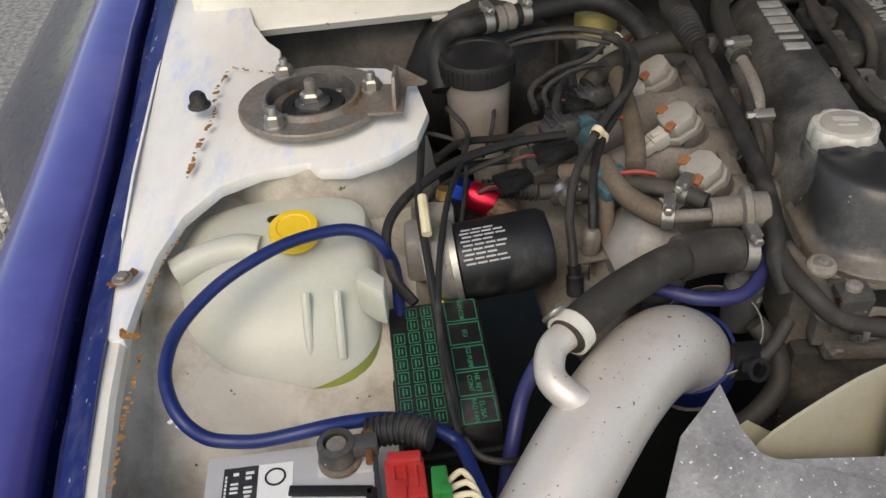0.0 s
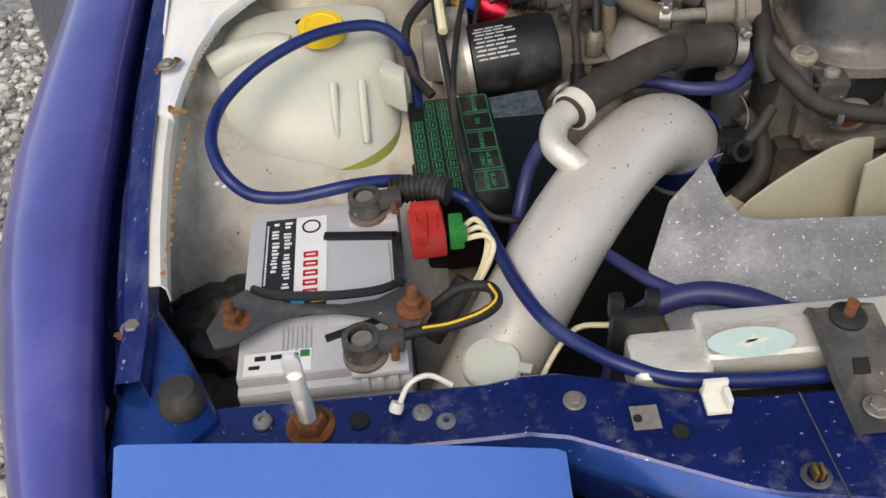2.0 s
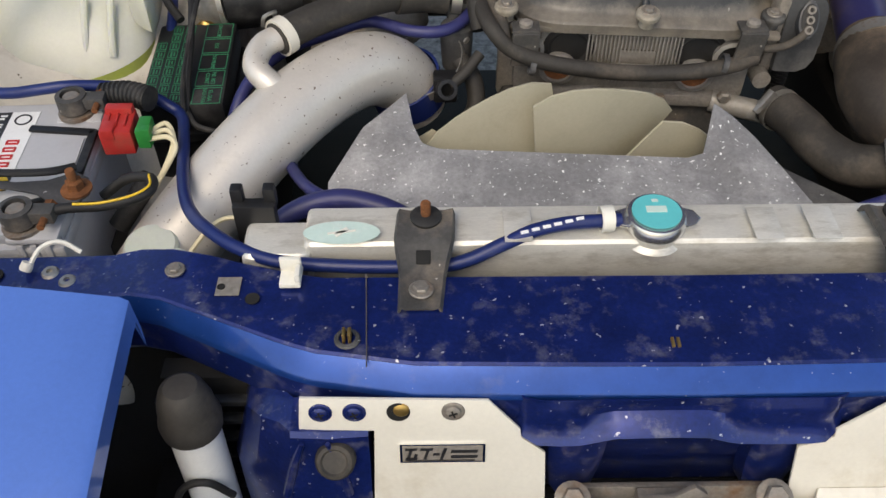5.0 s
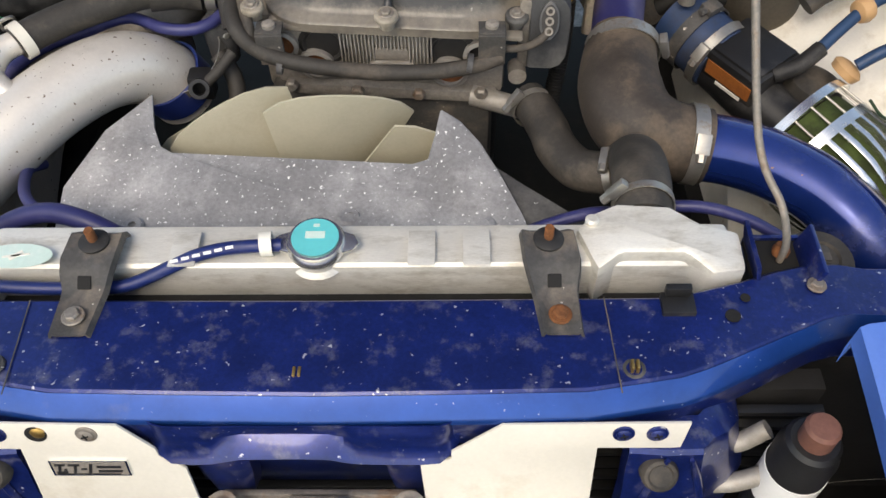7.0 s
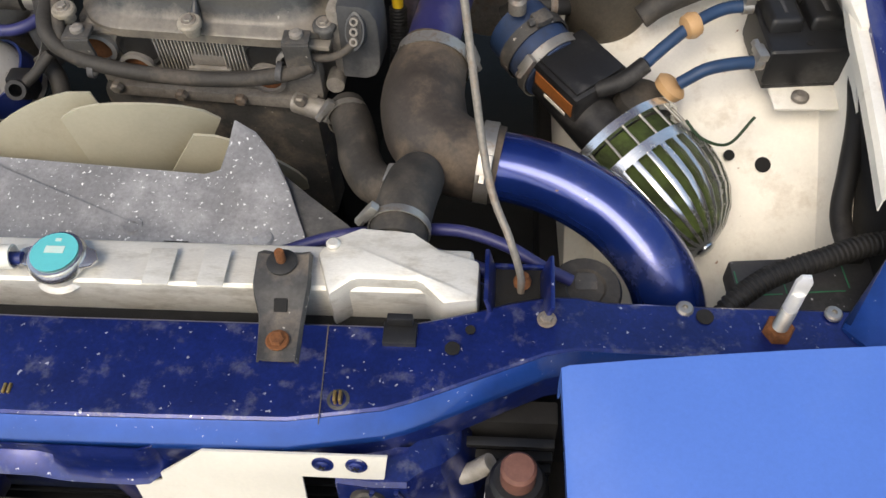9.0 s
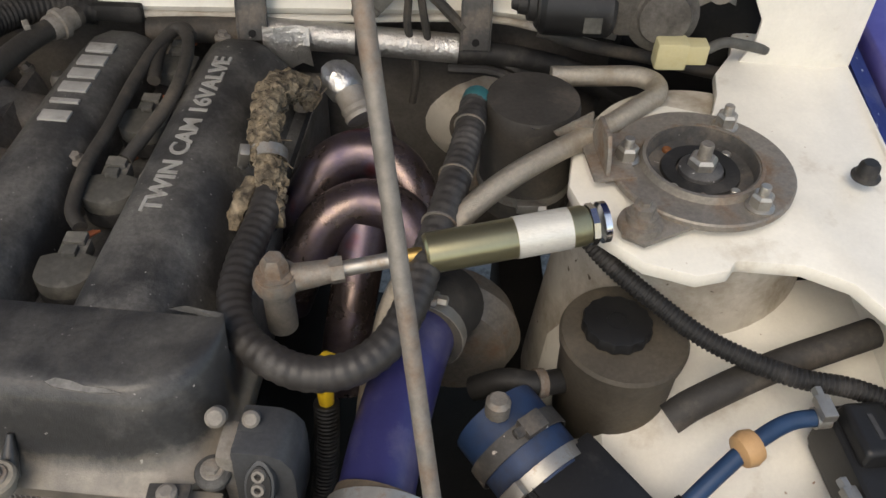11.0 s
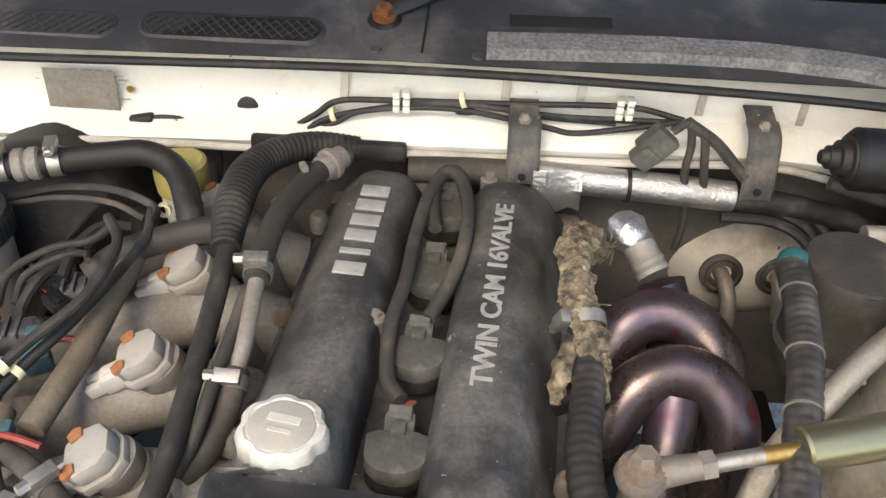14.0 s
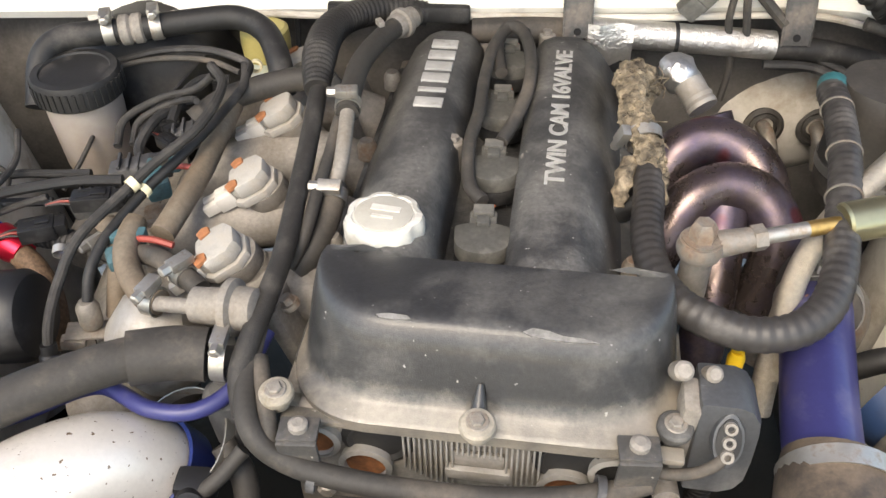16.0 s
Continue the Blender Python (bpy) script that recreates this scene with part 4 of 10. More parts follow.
for b in rust_parts:
    for v in b.verts:
        v.co.z = interp(v.co.y, [(0.3, 0.742), (0.54, 0.752), (0.64, 0.760), (0.72, 0.772), (0.85, 0.782), (1.1, 0.79), (1.3, 0.80)]) + 0.0012
    part("rust_seam", b, RUST_LIGHT, body, "flaking orange rust along a seam")

# ---- fender bolts and gutter scuffs ----
for x, y, z in ((-0.689, 0.2993, 0.7327), (-0.7065, 0.5987, 0.7628), (0.7004, 0.2953, 0.7368)):
    part("rust_patch", rust_seam([(x - 0.008, y - 0.006), (x + 0.008, y + 0.008)], z + 0.0008, 9, 0.007), RUST, body)
    bolt(body, (x, y, z + 0.001), (0, 0, 1), 0.006, STEEL_OLD)

# ---- coolant tank ----
tk = thing("coolant_tank", (-0.5865, 0.631, 0.6039), "milky translucent coolant tank with green coolant and yellow cap", "tank")
SECT = [(0.598, -0.555, 0.575, 0.04, 0.022), (0.603, -0.56, 0.578, 0.062, 0.036), (0.614, -0.567, 0.584, 0.078, 0.05), (0.632, -0.575, 0.594, 0.088, 0.062), (0.655, -0.58, 0.606, 0.0935, 0.072), (0.685, -0.582, 0.625, 0.096, 0.079),
        (0.712, -0.582, 0.645, 0.095, 0.078), (0.735, -0.58, 0.663, 0.091, 0.066), (0.750, -0.578, 0.676, 0.083, 0.048), (0.757, -0.576, 0.683, 0.066, 0.03), (0.758, -0.576, 0.684, 0.01, 0.006)]


def sect_ring(z, cx, cy, rx, ry, n=44, p=2.7):
    out = []
    for i in range(n):
        a = 2 * math.pi * i / n
        c, q = math.cos(a), math.sin(a)
        x, y = rx * abs(c) ** (2 / p) * (1 if c > 0 else -1), ry * abs(q) ** (2 / p) * (1 if q > 0 else -1)
        out.append((cx + x, cy + y, z + (0.22 if z < 0.66 else 0.03) * x))
    return out


SECT = [((r[0] if r[0] < 0.66 else 0.66 + (r[0] - 0.66) * 0.84), *r[1:]) for r in SECT]
SECT = [(z, x - 0.010, y + 0.012, rx * 1.03, ry * 1.02) for z, x, y, rx, ry in SECT]
bottle = sheet([sect_ring(*r) for r in SECT[4:]], closed=True)
bottle = part("bottle", bottle, TANK, tk)
part("coolant", sheet([sect_ring(*r) for r in SECT[:5]], closed=True), GREEN_FLUID, tk, "yellow-green coolant in the tank's bottom")
part("filler_cap", lathe([(0.021, 0), (0.0235, 0.002), (0.0235, 0.012), (0.022, 0.015), (0.016, 0.0155), (0.015, 0.0145)], (-0.5658, 0.6609, 0.744), (0, -0.12, 1), 36), YELLOW, tk, "bright yellow screw cap")
part("overflow_spout", tube([(-0.6788, 0.6439, 0.7279), (-0.6518, 0.654, 0.7348), (-0.6218, 0.6613, 0.7366), (-0.6018, 0.6595, 0.7334)], 0.0145, 16, 6), TANK, tk)
part("side_lug", slab([(-0.5032, 0.6207, 0.7389), (-0.4838, 0.6007, 0.7385), (-0.4854, 0.5786, 0.7383), (-0.4956, 0.5856, 0.7385), (-0.5109, 0.6006, 0.7387)], 0.04, 0.004), TANK, tk)
for i in range(2):
    part("moulded_rib", tube([(-0.556 + 0.028 * i, 0.60, 0.728), (-0.556 + 0.028 * i, 0.58, 0.705), (-0.556 + 0.028 * i, 0.563, 0.68)], 0.004, 8, 6), TANK, bottle)

# ---- battery ----
BAT_GREY = material("grey_battery_plastic", (0.46, 0.46, 0.47), 0.4, 0, 0.05, 20, (0.34, 0.33, 0.32), 0.15, 12, 0.03, 300)
bt = pose(-0.5591, 0.3595, 0.4975, 0, 0, 2)
battery = thing("battery", bt, "silver-grey car battery with a white, black and red label", "battery")
part("case", box((0, 0, 0.09), (0.126, 0.186, 0.18), 0.004, taper=(1.0, 1.0)), BAT_GREY, battery, "", True)
blid = box((0, 0, 0.186), (0.129, 0.189, 0.014), 0.003)
box((0, 0.002, 0.198), (0.127, 0.180, 0.012), 0.003, bm=blid)
for y in (-0.0815, 0.0755):
    box((0.042, y, 0.2025), (0.042, 0.03, 0.006), 0.002, bm=blid)
for i in range(3):
    box((0.03 + 0.011 * i, -0.0935, 0.19), (0.006, 0.006, 0.016), 0.002, bm=blid)
blid = part("lid", blid, BAT_GREY, battery, "", True)
part("carry_handle", join(box((0.031, 0.047, 0.2052), (0.062, 0.008, 0.004), 0.001, (0, 0, -8)), join(box((0.0605, 0.015, 0.2052), (0.008, 0.06, 0.004), 0.001), box((0.026, -0.052, 0.2052), (0.05, 0.006, 0.003), 0.001, (0, 0, 18)))), PLASTIC, battery, "dark folding carry handle", True)
part("handle_panel", slab([(0.006, 0.041, 0.2056), (0.054, 0.036, 0.2056), (0.055, -0.02, 0.2056), (0.046, -0.046, 0.2056), (0.004, -0.05, 0.2056)], 0.003, 0.001), BAT_GREY, battery, "", True)
label = part("label", box((-0.0365, 0.0345, 0.2044), (0.026, 0.088, 0.0006), 0), BLACK_LABEL, battery, "black label stripe with pale print", True)
white = part("label", box((-0.0105, 0.0345, 0.2044), (0.026, 0.088, 0.0006), 0), WHITE_LABEL, battery, "white label stripe with red print", True)
part("label", box((-0.0235, -0.022, 0.2044), (0.052, 0.024, 0.0006), 0), BLACK_LABEL, battery, "dark strip of warning signs", True)
part("label", box((-0.033, -0.076, 0.2044), (0.05, 0.02, 0.0006), 0), WHITE_LABEL, battery, "white check label", True)
b = None
for i in range(5):
    for y, w in ((0.0345 - 0.0105 * i, 0.0020), (0.0300 - 0.0105 * i, 0.0020)):
        b = box((-0.0105, y, 0.2051), (0.0115, w, 0.0006), 0, bm=b)
    for x in (-0.0155, -0.0055):
        box((x, 0.03225 - 0.0105 * i, 0.2051), (0.0018, 0.0045, 0.0006), 0, bm=b)
part("lettering", b, RED_INK, white, "red printed shapes", True).matrix_parent_inverse = Matrix.Identity(4)
part("emblem", lathe_ring([(0.0065, 0), (0.008, 0), (0.008, 0.0006), (0.0065, 0.0006)], (-0.0105, 0.066, 0.2048), (0, 0, 1), 28), BLACK_LABEL, white, "", True)
b = None
rnd = random.Random(5)
for x, h, top, foot in ((-0.0305, 0.0062, 0.074, -0.004), (-0.0408, 0.0058, 0.074, 0.014)):
    y = top
    while y > foot:
        w = rnd.uniform(0.0022, 0.0044)
        if rnd.random() < 0.9:
            b = box((x + rnd.choice((0, 0, 0.0008)), y - w / 2, 0.2051), (h * rnd.choice((0.7, 1.0, 1.0)), w * 0.62, 0.0006), 0, bm=b)
        y -= w + 0.0009
for y in np.arange(0.070, 0.0, -0.0035):
    box((-0.0472, y, 0.2051), (0.0014, 0.0022, 0.0006), 0, bm=b)
part("lettering", b, WHITE_LABEL, label, "white printed bars", True)
for x, y, m in ((-0.038, -0.018, RED_INK), (-0.02, -0.018, CYAN_INK), (-0.02, -0.029, CYAN_INK)):
    part("warning_sign", lathe([(0.0055, 0), (0.0055, 0.0006)], (x, y, 0.2048), seg=24), m, battery, "", True)
for y in (-0.017, -0.029):
    part("warning_sign", extrude([(-0.0055, -0.004), (0.0055, -0.004), (0, 0.0055)], pose(-0.004, y, 0.2048), 0.0006), YELLOW, battery, "", True)
b = None
for i in range(7):
    b = box((-0.03 + 0.0035 * i, -0.056 + 0.001 * (i % 3), 0.2048), (0.0012, 0.02 + 0.004 * (i % 2), 0.0005), 0, bm=b)
part("lettering", b, GREY_PRINT, battery, "rows of small grey print", True)
b = box((-0.05, -0.0795, 0.2051), (0.008, 0.003, 0.0006), 0)
for i in range(3):
    box((-0.046 + 0.012 * i, -0.0715, 0.2051), (0.008, 0.004, 0.0006), 0, bm=b)
part("lettering", b, BLACK_LABEL, battery, "", True)
part("warning_sign", box((-0.013, -0.0705, 0.2051), (0.007, 0.006, 0.0006), 0), GREEN_PLASTIC, battery, "", True)
for x, y in ((0.038, 0.073), (0.032, -0.08)):
    part("terminal_post", lathe([(0.0165, 0.2055), (0.0165, 0.2085), (0.009, 0.209), (0.0085, 0.224), (0.007, 0.226)], Matrix.Translation((x, y, 0)), seg=26), STEEL_OLD, battery, "", True)
part("side_print", box((0.0636, 0.01, 0.10), (0.0006, 0.05, 0.026), 0), BLACK_LABEL, battery, "dark printed bars on the battery's side", True)
part("side_print", box((0.0636, 0.0, 0.055), (0.0006, 0.07, 0.008), 0), BLACK_LABEL, battery, "", True)

# ---- battery clamps, hold-down and cables ----


def terminal_clamp(x, y, out, label):
    ob = thing("battery_clamp", (x, y, 0.706), label, "cable clamp", "battery clamps")
    b = lathe_ring([(0.009, 0), (0.0145, 0), (0.014, 0.015), (0.0095, 0.016)], (x, y, 0.7085), (0, 0, 1), 24)
    part("ring", b, BRACKET, ob)
    d = Vector(out)
    part("jaw", box((x + d.x * 0.02, y + d.y * 0.02, 0.716), (0.022, 0.014, 0.012), 0.002, (0, 0, math.degrees(math.atan2(d.y, d.x)))), BRACKET, ob)
    part("clamp_bolt", join(lathe([(0.0055, -0.012), (0.0055, -0.006)], along((x + d.x * 0.024, y + d.y * 0.024, 0.716), (d.y, -d.x, 0)), sides=6), lathe([(0.003, -0.012), (0.003, 0.017)], along((x + d.x * 0.024, y + d.y * 0.024, 0.716), (d.y, -d.x, 0)), seg=10)), RUST, ob, "rusty clamp bolt")
    return ob


terminal_clamp(-0.5245, 0.435, (1, 0.05, 0), "dark dusty clamp on a battery post")
terminal_clamp(-0.5255, 0.282, (1, 0.0, 0), "grey battery clamp with a rusty bolt")
hd = thing("battery_hold_down", (-0.5552, 0.3156, 0.7195), "black steel battery hold-down bar with rusty nuts", "bracket")
pl = [(-0.640, 0.302), (-0.630, 0.330), (-0.615, 0.342), (-0.598, 0.331), (-0.578, 0.325), (-0.54, 0.322), (-0.515, 0.326), (-0.495, 0.338), (-0.482, 0.331), (-0.476, 0.312), (-0.484, 0.297), (-0.50, 0.295), (-0.52, 0.309), (-0.545, 0.314), (-0.575, 0.314), (-0.595, 0.306), (-0.618, 0.288), (-0.632, 0.285)]
bar = slab([(x, y, 0.7165 - 0.10 * (x + 0.558) * 0.6) for x, y in pl], 0.0025, 0.0008)
part("bar", bar, PLASTIC_GREY, hd)
part("raised_lip", tube([(-0.6095, 0.3401, 0.7208), (-0.5924, 0.3302, 0.723), (-0.5694, 0.3255, 0.7243), (-0.5424, 0.3238, 0.7237), (-0.5125, 0.3281, 0.7211), (-0.4939, 0.3394, 0.7174)], 0.0035, 8, 6), PLASTIC, hd)
for x, y, z in ((-0.6211, 0.3109, 0.718), (-0.487, 0.3143, 0.7127)):
    part("washer", lathe([(0.013, 0), (0.013, 0.0018), (0.006, 0.003)], (x, y, z), seg=22), RUST, hd)
    part("nut", join(lathe([(0.0075, 0.002), (0.0075, 0.010), (0.006, 0.0115)], (x, y, z), sides=6), lathe([(0.004, 0), (0.004, 0.021), (0.0035, 0.022)], (x, y, z), seg=10)), RUST, hd, "rusty nut and stud")
hose("battery_cable", [(-0.5081, 0.2821, 0.7158), (-0.4862, 0.2883, 0.716), (-0.4612, 0.2945, 0.7122), (-0.4363, 0.3028, 0.7123), (-0.4247, 0.3139, 0.7125), (-0.4295, 0.3309, 0.7107), (-0.4528, 0.3367, 0.7047), (-0.4756, 0.3305, 0.6905)], 0.0045, RUBBER, "black battery earth cable with a yellow stripe")
hose("battery_cable", [(-0.4811, 0.2879, 0.7205), (-0.4611, 0.293, 0.717), (-0.4373, 0.3013, 0.7171), (-0.4252, 0.3134, 0.7173), (-0.4294, 0.3299, 0.7152)], 0.0011, YELLOW, "yellow stripe wire along the earth cable", seg=6)
fl = thing("fusible_link", (-0.4757, 0.3991, 0.7015), "red fusible link box with a green plug", "fuse holder")
part("housing", join(box((-0.4740, 0.4025, 0.7050), (0.029, 0.036, 0.026), 0.0025, (0, 0, 4)), join(box((-0.4745, 0.4165, 0.7120), (0.025, 0.010, 0.024), 0.002), box((-0.4790, 0.3910, 0.7150), (0.012, 0.016, 0.012), 0.002))), RED_PLASTIC, fl)
for k in range(3):
    part("lid_rib", box((-0.4820 + 0.008 * k, 0.4040, 0.7185), (0.002, 0.022, 0.003), 0.0006, (0, 0, 4)), RED_PLASTIC, fl)
part("plug", join(box((-0.4499, 0.3993, 0.7067), (0.012, 0.024, 0.02), 0.002), box((-0.4455, 0.3892, 0.7135), (0.008, 0.008, 0.012), 0.001)), GREEN_PLASTIC, fl, "green plug")
part("corrugated_sleeve", tube([(-0.5024, 0.4515, 0.71), (-0.4775, 0.4496, 0.7141), (-0.4525, 0.4396, 0.7142)], 0.011, 14, 6, ribs=0.0015, rib_step=0.005), RUBBER, fl)
for i in range(3):
    hose("wire", [(-0.446, 0.402 - 0.006 * i, 0.706), (-0.433 + 0.003 * i, 0.41 - 0.01 * i, 0.708), (-0.425 + 0.002 * i, 0.395 - 0.006 * i, 0.70), (-0.432, 0.375 - 0.004 * i, 0.685), (-0.4492, 0.3611, 0.6611)], 0.0024, CREAM, "thick cream wire from the fusible link", "cream wires", 8)
part_sl = hose("wire_sleeve", [(-0.4446, 0.3691, 0.6793), (-0.4609, 0.3559, 0.661), (-0.4783, 0.3437, 0.6407)], 0.010, RUBBER, "black taped wire sleeve beside the battery")

# black foam behind the battery
foam = bmesh.new()
bmesh.ops.create_icosphere(foam, subdivisions=4, radius=1)
for v in foam.verts:
    k = 1 + 0.35 * (noise.noise(v.co * 2.2)) + 0.12 * noise.noise(v.co * 7)
    v.co = Vector((v.co.x * 0.055, v.co.y * 0.042, v.co.z * 0.035)) * k
foam.transform(pose(-0.653, 0.382, 0.6338, 0, 10, 30))
solo("foam_pad", foam, RUBBER, "crumpled black foam pad beside the battery", "foam")

# ---- fuse box ----
FB = pose(-0.4418, 0.5456, 0.6579, 1, 0, 3)
fb = thing("fuse_box", FB, "black fuse box with green printed fuse chart", "fuse box")
fcover = part("cover", join(box((0, 0, 0.01), (0.084, 0.148, 0.034), 0.004), box((0, 0, -0.012), (0.09, 0.155, 0.012), 0.003)), PLASTIC, fb, "", True)
part("base", box((0, 0, -0.045), (0.08, 0.145, 0.06), 0.004), PLASTIC, fb, "", True)


def frame_line(x, y, w, h, t=0.0009, bm=None):
    for a in (-1, 1):
        bm = box((x + a * w / 2, y, 0.0273), (t, h, 0.0004), 0, bm=bm)
        box((x, y + a * h / 2, 0.0273), (w, t, 0.0004), 0, bm=bm)
    return bm


WORDS = ["IGN COIL", "EGI", "EGI PUMP", "H/L RET\nCONT", "EL-26A\nRAD FAN"]
for i in range(5):
    y = 0.058 - 0.0295 * i
    part("chart_cell", frame_line(0.0245, y, 0.028, 0.026), GREEN_INK, fcover, "", True)
    part("lettering", text_mesh(WORDS[i], 0.0062, pose(0.0245, y, 0.0273, 0, 0, -90), 0.0002), GREEN_INK, fcover, "green fuse names", True)
b = None
for r in range(9):
    y = 0.062 - 0.0155 * r
    for c in range(3):
        if r < 2 and c == 0:
            continue
        x = -0.034 + 0.0135 * c
        b = frame_line(x, y, 0.0095, 0.0125, 0.0007, b)
        box((x - 0.0015, y, 0.0273), (0.0015, 0.008, 0.0004), 0, bm=b)
        box((x + 0.0015, y, 0.0273), (0.0013, 0.006, 0.0004), 0, bm=b)
part("fuse_chart", b, GREEN_INK, fcover, "small green chart cells", True)

# ---- intercooler pipe with its branch ----
ip = thing("intercooler_pipe", (-0.3047, 0.4502, 0.6625), "silver painted intercooler pipe with rust specks", "pipe")
part("main_tube", tube([(-0.4949, 0.2335, 0.5499), (-0.4508, 0.2838, 0.6102), (-0.3992, 0.3574, 0.6513), (-0.3387, 0.4379, 0.6815), (-0.2892, 0.498, 0.6898), (-0.2502, 0.5347, 0.6817), (-0.2211, 0.5573, 0.6527), (-0.2094, 0.5676, 0.6126)], 0.0385, 28, 12), SILVER, ip)
part("branch_tube", tube([(-0.3295, 0.4597, 0.7077), (-0.3443, 0.4616, 0.7177), (-0.3574, 0.4776, 0.7248), (-0.3529, 0.5015, 0.7309), (-0.3354, 0.5175, 0.733)], 0.0125, 16, 8), SILVER, ip)
th = thing("bypass_hose", (-0.2584, 0.5605, 0.7229), "thick dusty black rubber bypass hose with clamps", "hose")
part("tube", tube([(-0.3392, 0.5115, 0.733), (-0.3209, 0.5295, 0.735), (-0.2875, 0.5559, 0.736), (-0.2441, 0.5838, 0.7351), (-0.2091, 0.6011, 0.7313), (-0.1731, 0.6081, 0.7256)], 0.0165, 20, 8), RUBBER_DUSTY, th)
part("sleeve", tube([(-0.2242, 0.595, 0.7332), (-0.1938, 0.6051, 0.7294), (-0.1699, 0.6081, 0.7256)], 0.0205, 20, 6), RUBBER_DUSTY, th)
part("sleeve", tube([(-0.3383, 0.5125, 0.733), (-0.3306, 0.5205, 0.734)], 0.0195, 20, 4), CREAM_PLATE, th, "pale clamp collar")
part("spring_clip", tube([(-0.3552, 0.5276, 0.738), (-0.3502, 0.5194, 0.753), (-0.3405, 0.5254, 0.755), (-0.3436, 0.5355, 0.745)], 0.002, 6, 5), STEEL, th)
clamp(th, (-0.1594, 0.6081, 0.7237), (1, 0.0, -0.1), 0.017)
b = lathe_ring([(0.039, -0.016), (0.042, -0.016), (0.042, 0.016), (0.039, 0.016)], along((-0.2152, 0.5614, 0.6407), (0.3, 0.3, -1)), seg=32)
part("coupling_hose", b, HOSE_BLUE, ip, "dark blue coupling sleeve")
clamp(ip, (-0.195, 0.5715, 0.6609), (0.4, 0.3, -1), 0.045)

# ---- blue and purple hoses ----
bh = hose("blue_hose", [(-0.4757, 0.601, 0.6783), (-0.4774, 0.649, 0.7037), (-0.4834, 0.6418, 0.7338), (-0.4924, 0.6426, 0.749), (-0.5085, 0.6434, 0.7593), (-0.5295, 0.6392, 0.7645), (-0.5625, 0.6218, 0.7698), (-0.5943, 0.5995, 0.7699), (-0.626, 0.5753, 0.7628), (-0.651, 0.541, 0.7541), (-0.6572, 0.5056, 0.7467), (-0.6506, 0.4782, 0.7394), (-0.6388, 0.4611, 0.7299), (-0.6238, 0.4542, 0.7189), (-0.605, 0.4515, 0.7151), (-0.5833, 0.4487, 0.7163), (-0.5596, 0.449, 0.7195), (-0.536, 0.4522, 0.7208), (-0.5135, 0.4585, 0.717), (-0.4908, 0.4637, 0.7112), (-0.4671, 0.4669, 0.7014), (-0.4482, 0.4629, 0.6914), (-0.4331, 0.4539, 0.6844), (-0.4243, 0.4237, 0.6862), (-0.4154, 0.3824, 0.6916), (-0.4073, 0.3462, 0.698), (-0.3964, 0.3102, 0.7045), (-0.3855, 0.2873, 0.7084), (-0.3711, 0.2696, 0.7103), (-0.3449, 0.2482, 0.7103), (-0.311, 0.2334, 0.7087), (-0.2695, 0.2279, 0.7086), (-0.2185, 0.2262, 0.7079), (-0.1697, 0.228, 0.7088), (-0.1287, 0.2387, 0.7212), (-0.1071, 0.246, 0.7267), (-0.0792, 0.2503, 0.7303), (-0.0392, 0.2529, 0.7305)], 0.0056, HOSE_BLUE, "dark blue silicone overflow hose looping over the tank", seg=16, n=6)
b = None
for x, y in ((-0.655, 0.4745), (-0.648, 0.4695)):
    b = box((x, y, 0.7175), (0.004, 0.004, 0.0006), 0, (0, 0, -35), bm=b)
part("lettering", b, WHITE_LABEL, bh, "white printed bars")
b = None
for i in range(6):
    b = box((-0.118 + 0.0085 * i, 0.2245 + 0.0022 * i, 0.7465 + 0.0006 * i), (0.006, 0.0025, 0.0006), 0, (20, 0, 14), bm=b)
part("lettering", b, WHITE_LABEL, bh)
part("spring_clamp", lathe_ring([(0.0087, -0.005), (0.0105, -0.005), (0.0105, 0.005), (0.0087, 0.005)], along((-0.0512, 0.2524, 0.7326), (1, 0.1, 0)), seg=20), NYLON, bh)
hose("purple_hose", [(-0.2046, 0.3049, 0.6807), (-0.2341, 0.3155, 0.6894), (-0.2683, 0.324, 0.6901), (-0.3023, 0.3208, 0.6825), (-0.3263, 0.3053, 0.6705), (-0.3405, 0.2801, 0.6404)], 0.0095, HOSE_PURPLE, "purple-blue silicone hose beside the radiator", "purple hoses", 14)
hose("purple_hose", [(-0.2732, 0.3238, 0.6862), (-0.297, 0.346, 0.6827), (-0.3129, 0.3755, 0.6734), (-0.3249, 0.4102, 0.6571), (-0.3289, 0.4402, 0.6325)], 0.0055, HOSE_PURPLE, "thin purple hose rising past the shroud", "purple hoses")
hose("purple_hose", [(-0.4032, 0.4402, 0.6025), (-0.3889, 0.47, 0.6627), (-0.3726, 0.5049, 0.6879), (-0.3407, 0.5448, 0.698), (-0.2974, 0.5681, 0.703), (-0.2542, 0.5928, 0.703), (-0.209, 0.5732, 0.703), (-0.173, 0.5734, 0.7032), (-0.1467, 0.5962, 0.7086), (-0.1309, 0.6358, 0.7241)], 0.0065, HOSE_PURPLE, "purple-blue hose curving under the thick hose", "purple hoses")
hose("purple_hose", [(-0.1999, 0.3072, 0.6806), (-0.1196, 0.2928, 0.677), (-0.0173, 0.2865, 0.6747), (0.0798, 0.2803, 0.6773), (0.165, 0.2861, 0.6827), (0.2537, 0.3107, 0.679), (0.3211, 0.3043, 0.6702), (0.3883, 0.2782, 0.662)], 0.0065, HOSE_PURPLE, "long purple hose behind the radiator", "purple hoses")
